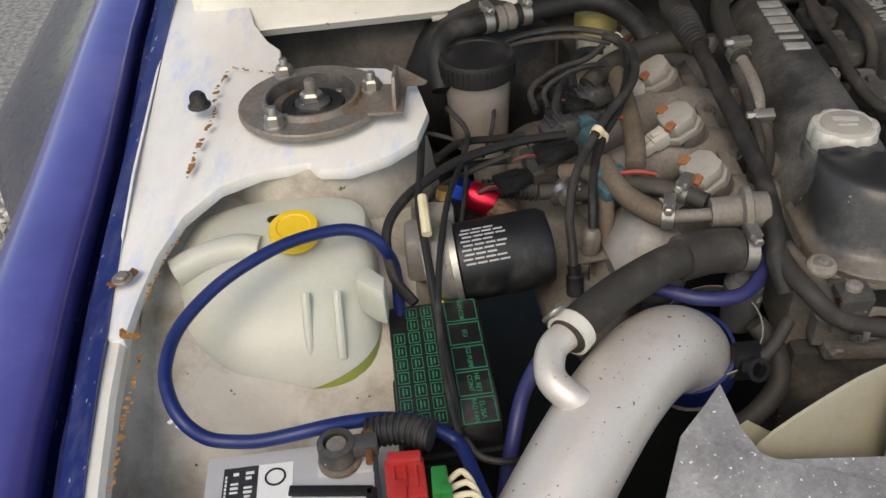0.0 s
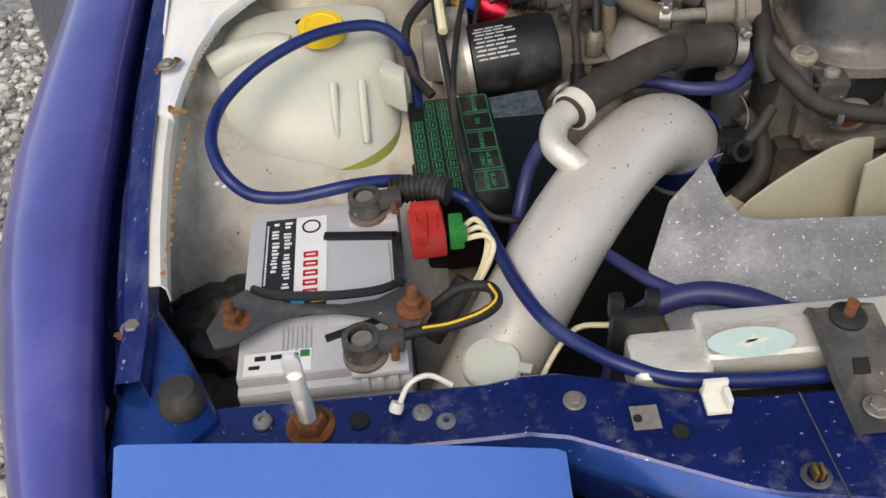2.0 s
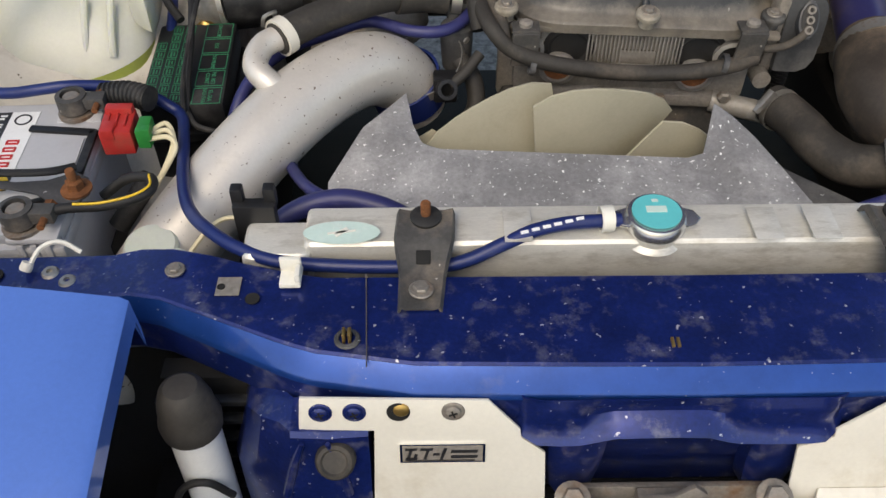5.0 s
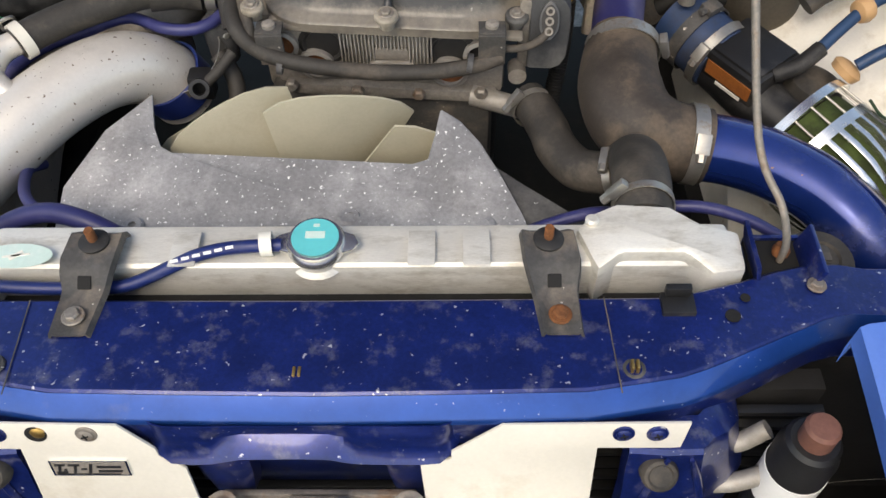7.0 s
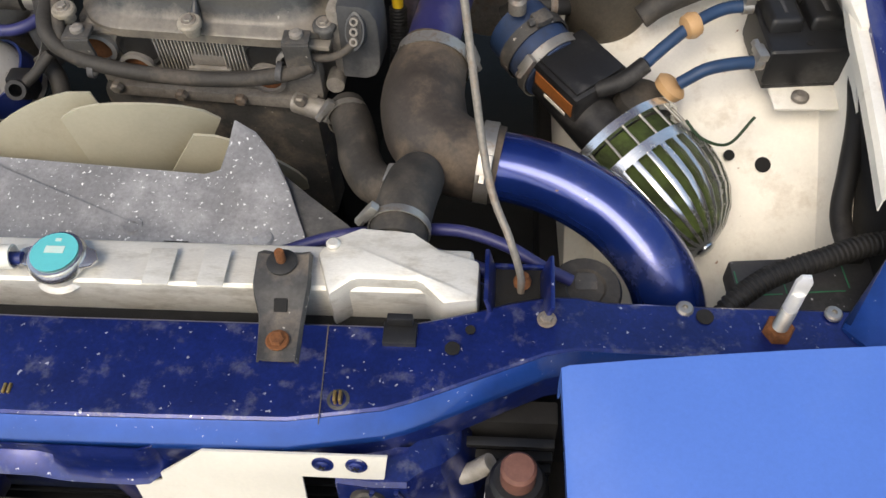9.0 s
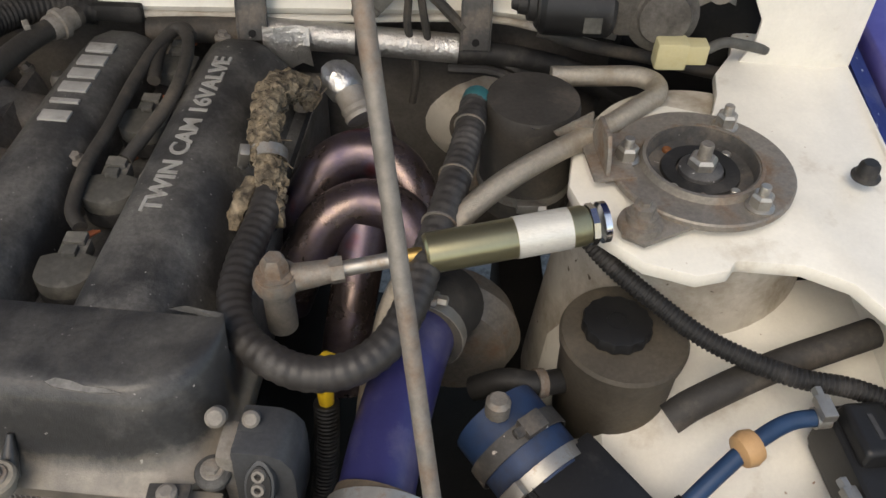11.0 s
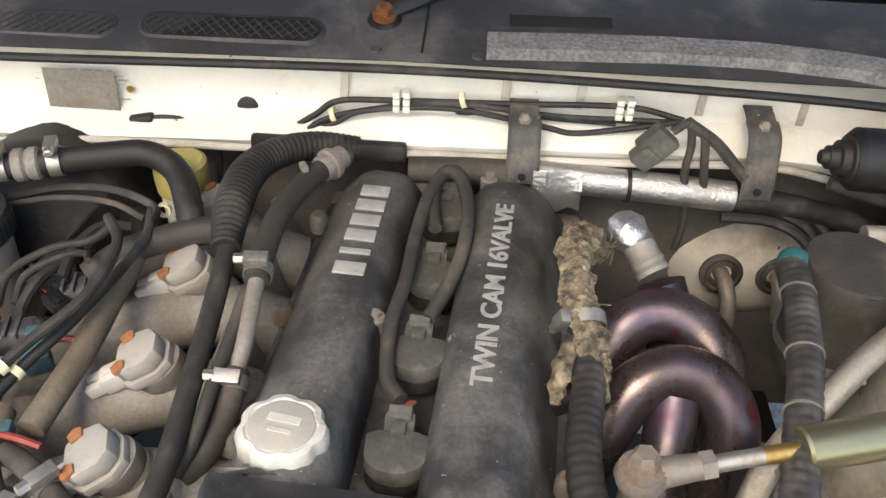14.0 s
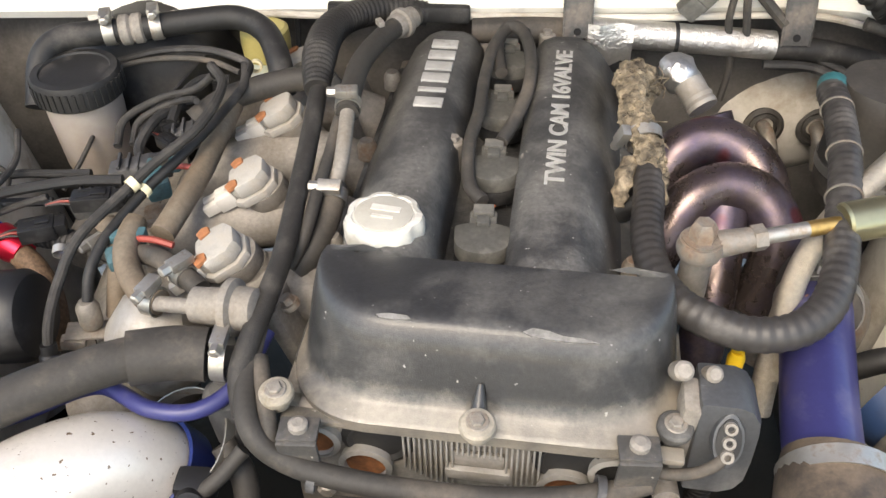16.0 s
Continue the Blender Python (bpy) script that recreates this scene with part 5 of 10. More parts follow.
hose("purple_hose", [(0.150, 0.298, 0.682), (0.193, 0.307, 0.694), (0.225, 0.313, 0.698), (0.258, 0.333, 0.676), (0.291, 0.320, 0.698), (0.324, 0.314, 0.703), (0.359, 0.303, 0.699), (0.389, 0.290, 0.689), (0.414, 0.284, 0.678)], 0.0055, HOSE_PURPLE, "thin purple vacuum hose behind the radiator", "purple hoses")
hose("purple_hose", [(0.2837, 0.3201, 0.6542), (0.321, 0.2993, 0.6481), (0.3588, 0.2736, 0.6373), (0.3878, 0.2533, 0.5969)], 0.009, HOSE_PURPLE, "dark purple hose near the rod foot", "purple hoses")

# ---- oil filter and its adaptor ----
of = thing("oil_filter", (-0.3677, 0.6605, 0.7032), "black oil filter can with white printed warnings", "oil filter")
ax = Vector((0.95, 0.02, 0.10)).normalized()
of_at = along((-0.4186, 0.658, 0.6984), ax)
part("can", lathe([(0.034, 0), (0.0385, 0.004), (0.0385, 0.082), (0.034, 0.090), (0.02, 0.093)], of_at, seg=44), PLASTIC, of)
part("seal_rim", lathe_ring([(0.034, -0.004), (0.0405, -0.004), (0.0405, 0.002), (0.034, 0.002)], of_at, seg=44), STEEL, of)
b = None
up_ = of_at.to_3x3().inverted() @ Vector((0, -0.55, 0.83))
for k in range(9):
    for j in range(4 if k % 3 else 3):
        a = math.atan2(up_.y, up_.x) + radians(-30 + 6.5 * k)
        h = 0.006 + 0.0105 * j + (0.0 if k % 2 else 0.002)
        p = of_at @ Vector((0.0388 * math.cos(a), 0.0388 * math.sin(a), h + 0.006))
        nrm = (of_at.to_3x3() @ Vector((math.cos(a), math.sin(a), 0))).normalized()
        q = Matrix.Translation(p) @ Matrix((( *ax, 0), (*nrm.cross(ax), 0), (*nrm, 0), (0, 0, 0, 1))).transposed()
        c = bmesh.new()
        bmesh.ops.create_cube(c, size=1)
        for v in c.verts:
            v.co = Vector((v.co.x * 0.009, v.co.y * 0.0016, v.co.z * 0.0006))
        c.transform(q)
        b = join(b, c)
part("lettering", b, GREY_PRINT, of, "small white print bars")
ad = thing("oil_filter_adaptor", (-0.4365, 0.6611, 0.6934), "dull alloy oil filter adaptor block with brass plug", "adaptor")
part("block", join(lathe([(0.033, -0.03), (0.036, -0.02), (0.036, -0.004)], of_at, seg=32), join(box((-0.4517, 0.6761, 0.7036), (0.03, 0.04, 0.05), 0.006), box((-0.432, 0.6909, 0.7287), (0.03, 0.02, 0.03), 0.006))), ALLOY, ad)
part("brass_plug", lathe([(0.011, 0), (0.011, 0.012), (0.008, 0.014)], (-0.4381, 0.629, 0.6753), (-0.2, -1, 0.2), 20), BRASS, ad)
part("brass_plug", lathe([(0.008, 0), (0.008, 0.010)], (-0.4254, 0.7058, 0.7417), (0.2, 0.2, 1), 16), BRASS, ad)
ft = thing("hose_fitting", (-0.3993, 0.7506, 0.7136), "blue and red anodised hose end fitting", "fitting")
part("blue_nut", lathe([(0.013, 0), (0.014, 0.002), (0.014, 0.02), (0.012, 0.022)], along((-0.4167, 0.7557, 0.7188), (0.75, -0.35, -0.2)), sides=6), material("blue_anodised", (0.02, 0.07, 0.45), 0.3, 0.8, 0.1), ft, "blue anodised nut")
part("red_nut", lathe([(0.015, 0), (0.0155, 0.002), (0.0155, 0.018), (0.0125, 0.03)], along((-0.3983, 0.7466, 0.7146), (0.75, -0.35, -0.2)), seg=24), material("red_anodised", (0.5, 0.015, 0.04), 0.3, 0.8, 0.1), ft, "red anodised socket")
hose("braided_oil_hose", [(-0.3797, 0.7365, 0.7075), (-0.36, 0.7225, 0.6985), (-0.3448, 0.7055, 0.6784), (-0.339, 0.6807, 0.6432)], 0.0115, material("brown_braid", (0.16, 0.10, 0.06), 0.6, 0.2, 0.5, 300, bump=0.6, bump_scale=600), "brown braided oil hose below the fitting")
for i, (pts, r) in enumerate(([[(-0.4498, 0.8597, 0.7643), (-0.4419, 0.8002, 0.7623), (-0.4456, 0.7407, 0.7542), (-0.4499, 0.6908, 0.7489), (-0.4461, 0.6308, 0.7335), (-0.4401, 0.5605, 0.703), (-0.4341, 0.5002, 0.6927), (-0.4313, 0.46, 0.6725)], 0.0038], [[(-0.4112, 0.8496, 0.7589), (-0.394, 0.7999, 0.7558), (-0.4044, 0.7505, 0.7517), (-0.4222, 0.6908, 0.7487), (-0.436, 0.6207, 0.7283), (-0.4409, 0.5505, 0.703), (-0.4357, 0.4801, 0.6906), (-0.4278, 0.4399, 0.6724)], 0.003], [[(-0.2915, 0.7897, 0.7488), (-0.3415, 0.7848, 0.7487), (-0.3951, 0.7603, 0.7517), (-0.428, 0.7357, 0.7519), (-0.462, 0.7008, 0.7491), (-0.4816, 0.6658, 0.739), (-0.4792, 0.6309, 0.7136), (-0.4608, 0.6059, 0.6983)], 0.005], [[(-0.4283, 0.46, 0.6825), (-0.418, 0.4449, 0.6784), (-0.3981, 0.4399, 0.6745), (-0.3785, 0.45, 0.6626)], 0.003])):
    hose("loom_wire", pts, r, RUBBER, "thin black wiring running past the oil filter", "wires by the filter", 8)
hose("loom_wire", [(-0.446, 0.6908, 0.7559), (-0.4451, 0.6658, 0.7517), (-0.4444, 0.6458, 0.7456)], 0.0048, CREAM, "cream tape sleeve on a black wire", "wires by the filter", 8)

# ---- radiator brackets, stickers, clips ----


def rad_bracket(x, lean):
    ob = thing("radiator_bracket", (x, 0.22, 0.72), "dark grey radiator mount bracket with rust", "bracket", "radiator brackets")
    rows = []
    for y, z, w in ((0.272, 0.724, 0.021), (0.262, 0.7345, 0.023), (0.235, 0.7345, 0.0235), (0.225, 0.731, 0.022), (0.214, 0.7225, 0.019), (0.205, 0.7215, 0.018), (0.172, 0.7215, 0.0165)):
        c = x + lean * (0.26 - y)
        rows.append([(c - w, y, z - 0.004), (c - w + 0.002, y, z + 0.002), (c - w * 0.6, y, z), (c + w * 0.6, y, z), (c + w - 0.002, y, z + 0.002), (c + w, y, z - 0.004)])
    part("strap", sheet(rows, 0.002), BRACKET, ob)
    part("grommet", lathe([(0.012, 0), (0.0125, 0.003), (0.009, 0.005)], (x, 0.253, 0.734), seg=24), RUBBER, ob)
    part("stud", lathe([(0.004, 0), (0.004, 0.015), (0.0035, 0.016)], (x, 0.253, 0.735), seg=12), RUST, ob, "rusty stud")
    part("slot", box((x + lean * 0.04, 0.2185, 0.7265), (0.011, 0.011, 0.002), 0.001, (35, 0, 0)), DARK, ob, "dark square slot")
    bolt(ob, (x + lean * 0.07, 0.188, 0.7235), (0, 0, 1), 0.006, RUST if x > 0 else STEEL_OLD)
    return ob


rad_bracket(-0.192, -0.05)
rad_bracket(0.178, 0.08)
part("cap_sticker", lathe([(0.0195, 0), (0.0195, 0.0006)], (-0.0115, 0.2560, 0.7362), seg=32), TEAL, rcap, "teal cap sticker")
part("emblem", join(box((-0.0115, 0.2580, 0.7372), (0.016, 0.007, 0.0005), 0), box((-0.0112, 0.2680, 0.7372), (0.005, 0.003, 0.0005), 0)), PALE_TEAL, rcap)
part("oval_sticker", lathe([(0.03, 0), (0.03, 0.0005)], Matrix.Translation((-0.2578, 0.2461, 0.7261)) @ Matrix.Diagonal((1, 0.42, 1, 1)), seg=36), PALE_TEAL, radiator, "faded teal oval sticker")
part("emblem", join(box((-0.2578, 0.2461, 0.727), (0.022, 0.002, 0.0005), 0, (0, 0, 8)), box((-0.2578, 0.2461, 0.727), (0.012, 0.004, 0.0005), 0, (0, 0, 40))), NYLON, radiator)
part("end_clip", join(box((-0.3303, 0.2772, 0.7053), (0.034, 0.012, 0.05), 0.002), join(box((-0.3434, 0.2829, 0.7324), (0.010, 0.01, 0.02), 0.002), box((-0.3175, 0.2834, 0.7323), (0.010, 0.01, 0.02), 0.002))), PLASTIC, radiator, "black plastic end clip")
part("drain_bleed", lathe([(0.006, -0.012), (0.006, 0.004), (0.004, 0.006)], (0.2160, 0.2760, 0.7290), seg=14), BRIGHT, radiator)

# ---- small fittings on the support beam ----
for x, y, z in ((-0.2477, 0.1474, 0.7186), (-0.0164, 0.1412, 0.7114), (0.2358, 0.1439, 0.716)):
    ob = thing("push_clip", (x, y, z), "black push clip in the support beam", "clip", "support clips")
    part("rim", lathe_ring([(0.006, 0), (0.0095, 0), (0.0085, 0.0015), (0.006, 0.0015)], (x, y, z), (0, 0, 1), 20), PLASTIC_GREY, ob)
    part("prong", join(box((x - 0.002, y, z + 0.004), (0.0022, 0.008, 0.009), 0.0005), box((x + 0.002, y, z + 0.004), (0.0022, 0.008, 0.009), 0.0005)), BRASS, ob)
for x, y, r in ((-0.320, 0.186, 0.0055), (0.318, 0.190, 0.006), (-0.345, 0.198, 0.003), (0.331, 0.207, 0.004)):
    part("hole", lathe([(r, 0), (r, 0.0008)], (x, y, 0.718), seg=18), DARK, sup, "dark round hole")
part("rust_patch", box((0.319, 0.2005, 0.7149), (0.02, 0.02, 0.0006), 0), RUST, sup, "bare rusty square patch")
part("bare_patch", box((-0.3397, 0.1987, 0.718), (0.018, 0.018, 0.0006), 0), ALLOY_DUSTY, sup, "bare metal square patch")
for x in (-0.235, 0.222):
    part("seam", box((x, 0.165, 0.7187), (0.0009, 0.085, 0.0006), 0, (0, 0, 3)), BRACKET, sup, "pale panel seam")
for x, y in ((-0.383, 0.216), (0.390, 0.219)):
    bolt(body, (x, y, 0.7175), (0, 0, 1), 0.005, STEEL_OLD)
ob = thing("cable_clip", (-0.2931, 0.2065, 0.7182), "white nylon cable clip on the support beam", "clip")
part("clip", join(box((-0.2931, 0.2045, 0.7217), (0.016, 0.02, 0.004), 0.001), join(box((-0.2931, 0.2105, 0.7292), (0.016, 0.004, 0.013), 0.001), box((-0.2871, 0.2017, 0.7282), (0.004, 0.012, 0.008), 0.001))), NYLON, ob)
ob = thing("cable_clip", (0.2768, 0.2024, 0.7151), "black plastic cable clip on the support beam", "clip")
part("clip", join(box((0.2768, 0.2004, 0.7191), (0.026, 0.02, 0.006), 0.001), box((0.2769, 0.2084, 0.7272), (0.02, 0.006, 0.01), 0.001)), PLASTIC, ob)


PIN_STEEL = material("bright_pin_steel", (0.78, 0.77, 0.74), 0.35, 0.35, 0.08, 40)


def hood_pin(x, y, z):
    ob = thing("hood_pin", (x, y, z), "threaded steel hood pin with a rusty base nut", "hood pin", "hood pins")
    part("base_nut", join(lathe([(0.017, 0), (0.017, 0.002)], (x, y, z), seg=24), lathe([(0.012, 0.002), (0.012, 0.010), (0.0105, 0.012)], (x, y, z), sides=6)), RUST, ob, "rusty base nut")
    prof = [(0.0062, 0.008)]
    for i in range(14):
        prof += [(0.0062, 0.012 + 0.002 * i), (0.0054, 0.013 + 0.002 * i)]
    part("thread", lathe(prof, (x, y, z), seg=16), STEEL, ob)
    part("pin", join(lathe([(0.0058, 0.038), (0.0058, 0.052), (0.0052, 0.06)], (x, y, z), seg=16), extrude([(-0.0058, 0), (0.0058, 0), (0.006, 0.018), (0.0035, 0.024), (-0.0035, 0.024), (-0.006, 0.018)], pose(x, y + 0.002, z + 0.056, 90, 0, 0), 0.004, 0.001)), PIN_STEEL, ob)
    return ob


hood_pin(-0.5616, 0.2236, 0.7027)
hood_pin(0.5708, 0.2241, 0.6998)


def bump_stop(x, y, z, r=0.016):
    return solo("hood_bump_stop", lathe([(r, 0), (r * 1.04, 0.003), (r * 0.9, 0.014), (r * 0.75, 0.018), (r * 0.2, 0.0185)], (x, y, z), seg=26), RUBBER_DUSTY, "grey-black rubber hood bump stop", "bump stop", "bump stops")


bump_stop(-0.6507, 0.2466, 0.71)
for x, y in ((-0.595, 0.230), (-0.485, 0.226), (0.501, 0.242), (0.617, 0.242), (-0.469, 0.217)):
    screw(body, (x, y, 0.703), (0, 0, 1), 0.007, STEEL)
for x, y in ((0.516, 0.235), (-0.528, 0.224)):
    part("hole", lathe([(0.007, 0), (0.007, 0.0008)], (x, y, 0.7045), seg=18), DARK, sup)
part("rust_patch", lathe([(0.007, 0), (0.006, 0.0015)], (0.524, 0.2272, 0.7007), seg=14), RUST, sup)
part("corner_panel", slab([(-0.6967, 0.1963, 0.7095), (-0.6565, 0.1966, 0.7099), (-0.6244, 0.2348, 0.7063), (-0.657, 0.2965, 0.708), (-0.6821, 0.3314, 0.7238), (-0.6971, 0.3313, 0.7257)], 0.02, 0.006), BLUE, body, "blue inner corner panel")
part("corner_panel", slab([(0.6952, 0.1925, 0.7099), (0.6499, 0.1921, 0.7087), (0.6196, 0.2302, 0.7052), (0.6671, 0.2928, 0.7112), (0.6941, 0.3273, 0.7281), (0.7092, 0.3273, 0.7301)], 0.02, 0.006), BLUE, body)
tie = thing("cable_tie", (-0.4951, 0.2334, 0.7098), "loose white cable tie end", "cable tie")
part("strap", tube([(-0.5001, 0.2293, 0.7108), (-0.4922, 0.2404, 0.7188), (-0.4782, 0.2455, 0.7199), (-0.463, 0.2417, 0.712)], 0.002, 6, 6), NYLON, tie)
part("head", lathe([(0.0045, -0.003), (0.005, 0.0), (0.0045, 0.004)], (-0.5021, 0.2273, 0.7107), (0.3089, 0.5007, 0.6042), 12), NYLON, tie)

# ---- washer filler ----
wf = thing("washer_filler", (-0.4321, 0.2949, 0.6204), "milky washer filler neck with a snap cap", "filler cap")
part("neck", lathe([(0.018, 0.55), (0.02, 0.64), (0.022, 0.655)], Matrix.Translation((-0.43, 0.2929, 0)), seg=26), material("brown_neck", (0.13, 0.07, 0.05), 0.5), wf)
part("cap", lathe([(0.022, 0), (0.0235, 0.002), (0.0235, 0.009), (0.021, 0.012), (0.006, 0.0125)], (-0.4321, 0.2949, 0.6563), (0.05, -0.18, 1), 32), MILKY, wf)
part("tab", box((-0.4076, 0.2861, 0.6643), (0.012, 0.009, 0.003), 0.001, (0, 0, -20)), MILKY, wf)
hose("wire", [(-0.405, 0.2593, 0.6602), (-0.3855, 0.2844, 0.6804), (-0.3659, 0.2996, 0.6905), (-0.3409, 0.3, 0.6905)], 0.0022, CREAM, "pair of thin pinkish wires by the filler", "", 6)

# ---- nose: plates, horns, latch ----
def nose_plate(poly, y, tilt, label):
    ob = thing("air_guide_plate", (sum(p[0] for p in poly) / len(poly), y, 0.66), label, "plate", "air guide plates")
    part("sheet", extrude([(x, z - 0.60) for x, z in poly], pose(0, y, 0.60, 90 - tilt, 0, 0), 0.0025, 0.0006), CREAM_PLATE, ob)
    return ob


gl = nose_plate([(-0.282, 0.678), (-0.279, 0.708), (-0.149, 0.704), (-0.126, 0.676), (-0.125, 0.668), (-0.107, 0.652), (-0.099, 0.50), (-0.237, 0.50), (-0.229, 0.676)], 0.086, 12, "cream painted steel air guide plate with a badge")
gr = nose_plate([(0.271, 0.677), (0.275, 0.706), (0.137, 0.704), (0.099, 0.672), (0.099, 0.664), (0.075, 0.655), (0.085, 0.50), (0.209, 0.50), (0.209, 0.677)], 0.086, 12, "cream painted steel air guide plate")
def on_plate(u, v, lift):
    """A place on the air guide plate: u to the side, v up its slope from the foot, lift in front of it."""
    return pose(0, 0.086, 0.60, 78, 0, 0) @ pose(u, v, lift + 0.0025)


def plate_slab(u, v, w, h, lift, thick, skew=0.0):
    return extrude([(-w / 2 - skew, -h / 2), (w / 2 - skew, -h / 2), (w / 2 + skew, h / 2), (-w / 2 + skew, h / 2)], on_plate(u, v, lift), thick, 0.0)


badge = part("badge", plate_slab(-0.181, 0.0545, 0.061, 0.0185, 0.0, 0.0018), CHROME, gl, "small chrome-edged badge with dark shapes")
part("badge_field", plate_slab(-0.181, 0.0545, 0.0575, 0.0152, 0.0018, 0.0004), ALLOY_DUSTY, badge)
for u, w, h, v in ((-0.2035, 0.0085, 0.0022, 0.0594), (-0.2045, 0.0022, 0.0105, 0.0548), (-0.2035, 0.0085, 0.0022, 0.0500), (-0.2005, 0.0022, 0.005, 0.0522), (-0.1925, 0.009, 0.0022, 0.0594), (-0.1925, 0.0022, 0.010, 0.0545), (-0.1855, 0.0045, 0.002, 0.0545), (-0.1805, 0.0024, 0.0115, 0.0548), (-0.1655, 0.019, 0.0026, 0.0572), (-0.1655, 0.019, 0.0026, 0.0518), (-0.183, 0.050, 0.0008, 0.0482)):
    part("emblem_bar", plate_slab(u, v, w, h, 0.0022, 0.0006, h * 0.14), BLACK_LABEL, badge)
for x, o in ((-0.2655, gl), (-0.242, gl), (-0.2115, gl), (-0.1735, gl), (0.2265, gr), (0.2515, gr)):
    m = BLUE_DUSTY_SHADE if x != -0.1735 else STEEL_OLD
    at = on_plate(x, 0.0945, 0.0)
    w = part("screw_washer", lathe([(0.0082, 0), (0.0082, 0.0008), (0.0076, 0.0012), (0.0062, 0.0012)], at, seg=24), DARK if x == -0.2115 else m, o, "dark blue screw")
    part("screw_head", lathe([(0.0058, 0.0008), (0.0056, 0.0022), (0.0042, 0.0031), (0.001, 0.0034)], at if x != -0.2115 else at @ pose(0.002, 0.002, -0.001), seg=18), BRASS if x == -0.2115 else m, w)
    if x != -0.2115:
        for a in (20, 110):
            part("cross_slot", extrude([(-0.003, -0.0006), (0.003, -0.0006), (0.003, 0.0006), (-0.003, 0.0006)], at @ pose(0, 0, 0.0029, 0, 0, a), 0.0009), DARK, w)
# the right plate's lower leaf, folded forwards
part("lower_leaf", sheet([[(0.212, 0.085, 0.612), (0.212, 0.072, 0.604), (0.212, 0.050, 0.598)], [(0.10, 0.085, 0.612), (0.095, 0.072, 0.604), (0.075, 0.050, 0.598)]], 0.0022), CREAM_PLATE, gr, "folded cream lower leaf")
part("hole", box((-0.0023, 0.12, 0.6121), (0.010, 0.002, 0.010), 0.0), DARK, sup, "dark square hole")

cond = thing("condenser", (0.0021, 0.1591, 0.4471), "black finned condenser behind the nose", "condenser")
part("core", box((0.0025, 0.1691, 0.4473), (0.80, 0.02, 0.42), 0.002), DARK, cond)
for i in range(16):
    part("fin_tube", box((0, 0.147, 0.27 + 0.025 * i), (0.80, 0.008, 0.006), 0.001), PLASTIC, cond)


def side_bracket(s):
    ob = thing("nose_bracket", (s * 0.27, 0.09, 0.6), "dark blue pressed bracket with a black rubber stop", "bracket", "nose brackets")
    grid = []
    for x, y, top in ((0.2325, 0.112, 0.672), (0.2335, 0.098, 0.676), (0.262, 0.095, 0.678), (0.288, 0.095, 0.680), (0.297, 0.104, 0.678), (0.312, 0.113, 0.672), (0.326, 0.130, 0.660), (0.334, 0.152, 0.640)):
        lean = 0.10 * max(0, x - 0.262)
        grid.append([(s * x, y + 0.030, top), (s * x, y + 0.003, top - 0.002), (s * x, y, top - 0.006), (s * (x + lean), y - 0.003, top - 0.030), (s * (x + lean * 2), y - 0.010, top - 0.055), (s * (x + lean * 2), y - 0.013, top - 0.10), (s * (x + lean * 2), y - 0.013, 0.50)])
    press = part("pressing", sheet(grid, 0.002), BLUE_DUSTY_SHADE, ob)
    smooth_by_angle(press.data, 20)
    for x0, x1 in ((0.280, 0.296), (0.262, 0.250)):
        part("ridge", tube([(s * x0, 0.0925, 0.670), (s * (x0 + x1) / 2, 0.0895, 0.645), (s * x1, 0.084, 0.615)], [0.002, 0.0035, 0.0035], 8, 5), BLUE_DUSTY_SHADE, press)
    part("rubber_stop", lathe([(0.0145, -0.004), (0.0145, 0.005), (0.0125, 0.009), (0.010, 0.010), (0.0085, 0.0085), (0.002, 0.009)], (s * 0.2575, 0.091, 0.6525), (0, -0.75, 0.65), 22), RUBBER_DUSTY, ob)
    return ob


for s in (-1, 1):
    side_bracket(s)
ca = thing("air_horn", (-0.3667, 0.1264, 0.6003), "pale horn body with a grey rubber cone cap", "horn")
part("body", lathe([(0.019, -0.14), (0.0195, -0.03), (0.019, 0)], (-0.3667, 0.1233, 0.6523), (0.0, 0.05, 1), 28), WHITE_LABEL, ca)
part("cap", lathe([(0.0225, -0.004), (0.0235, 0.006), (0.0225, 0.010), (0.0215, 0.014), (0.0205, 0.024), (0.0165, 0.038), (0.012, 0.042), (0.002, 0.043)], (-0.3667, 0.1233, 0.6523), (0.0, 0.05, 1), 30), RUBBER_DUSTY, ca)
hose("wire", [(-0.3947, 0.0915, 0.5603), (-0.3797, 0.0966, 0.6003), (-0.3599, 0.099, 0.6053), (-0.345, 0.1024, 0.5803)], 0.003, RUBBER, "black wire loop below the horn")
dr = thing("receiver_drier", (0.3699, 0.1004, 0.4965), "black receiver drier with silver band and rusty cap", "drier")
part("body", lathe([(0.024, 0.42), (0.024, 0.665), (0.021, 0.672), (0.021, 0.680), (0.018, 0.684)], Matrix.Translation((0.37, 0.1027, 0)), seg=30), PLASTIC, dr)
part("band", lathe_ring([(0.0242, 0.595), (0.0248, 0.595), (0.0248, 0.638), (0.0242, 0.638)], Matrix.Translation((0.37, 0.1027, 0)), seg=30), WHITE_LABEL, dr, "silver-white label band")
part("cap", lathe([(0.0125, 0.682), (0.0132, 0.684), (0.0132, 0.702), (0.011, 0.705), (0.004, 0.7055)], Matrix.Translation((0.37, 0.1027, 0)), seg=24), material("brown_cap", (0.16, 0.07, 0.05), 0.6, 0, 0.2, 60), dr, "rust-brown ribbed cap")
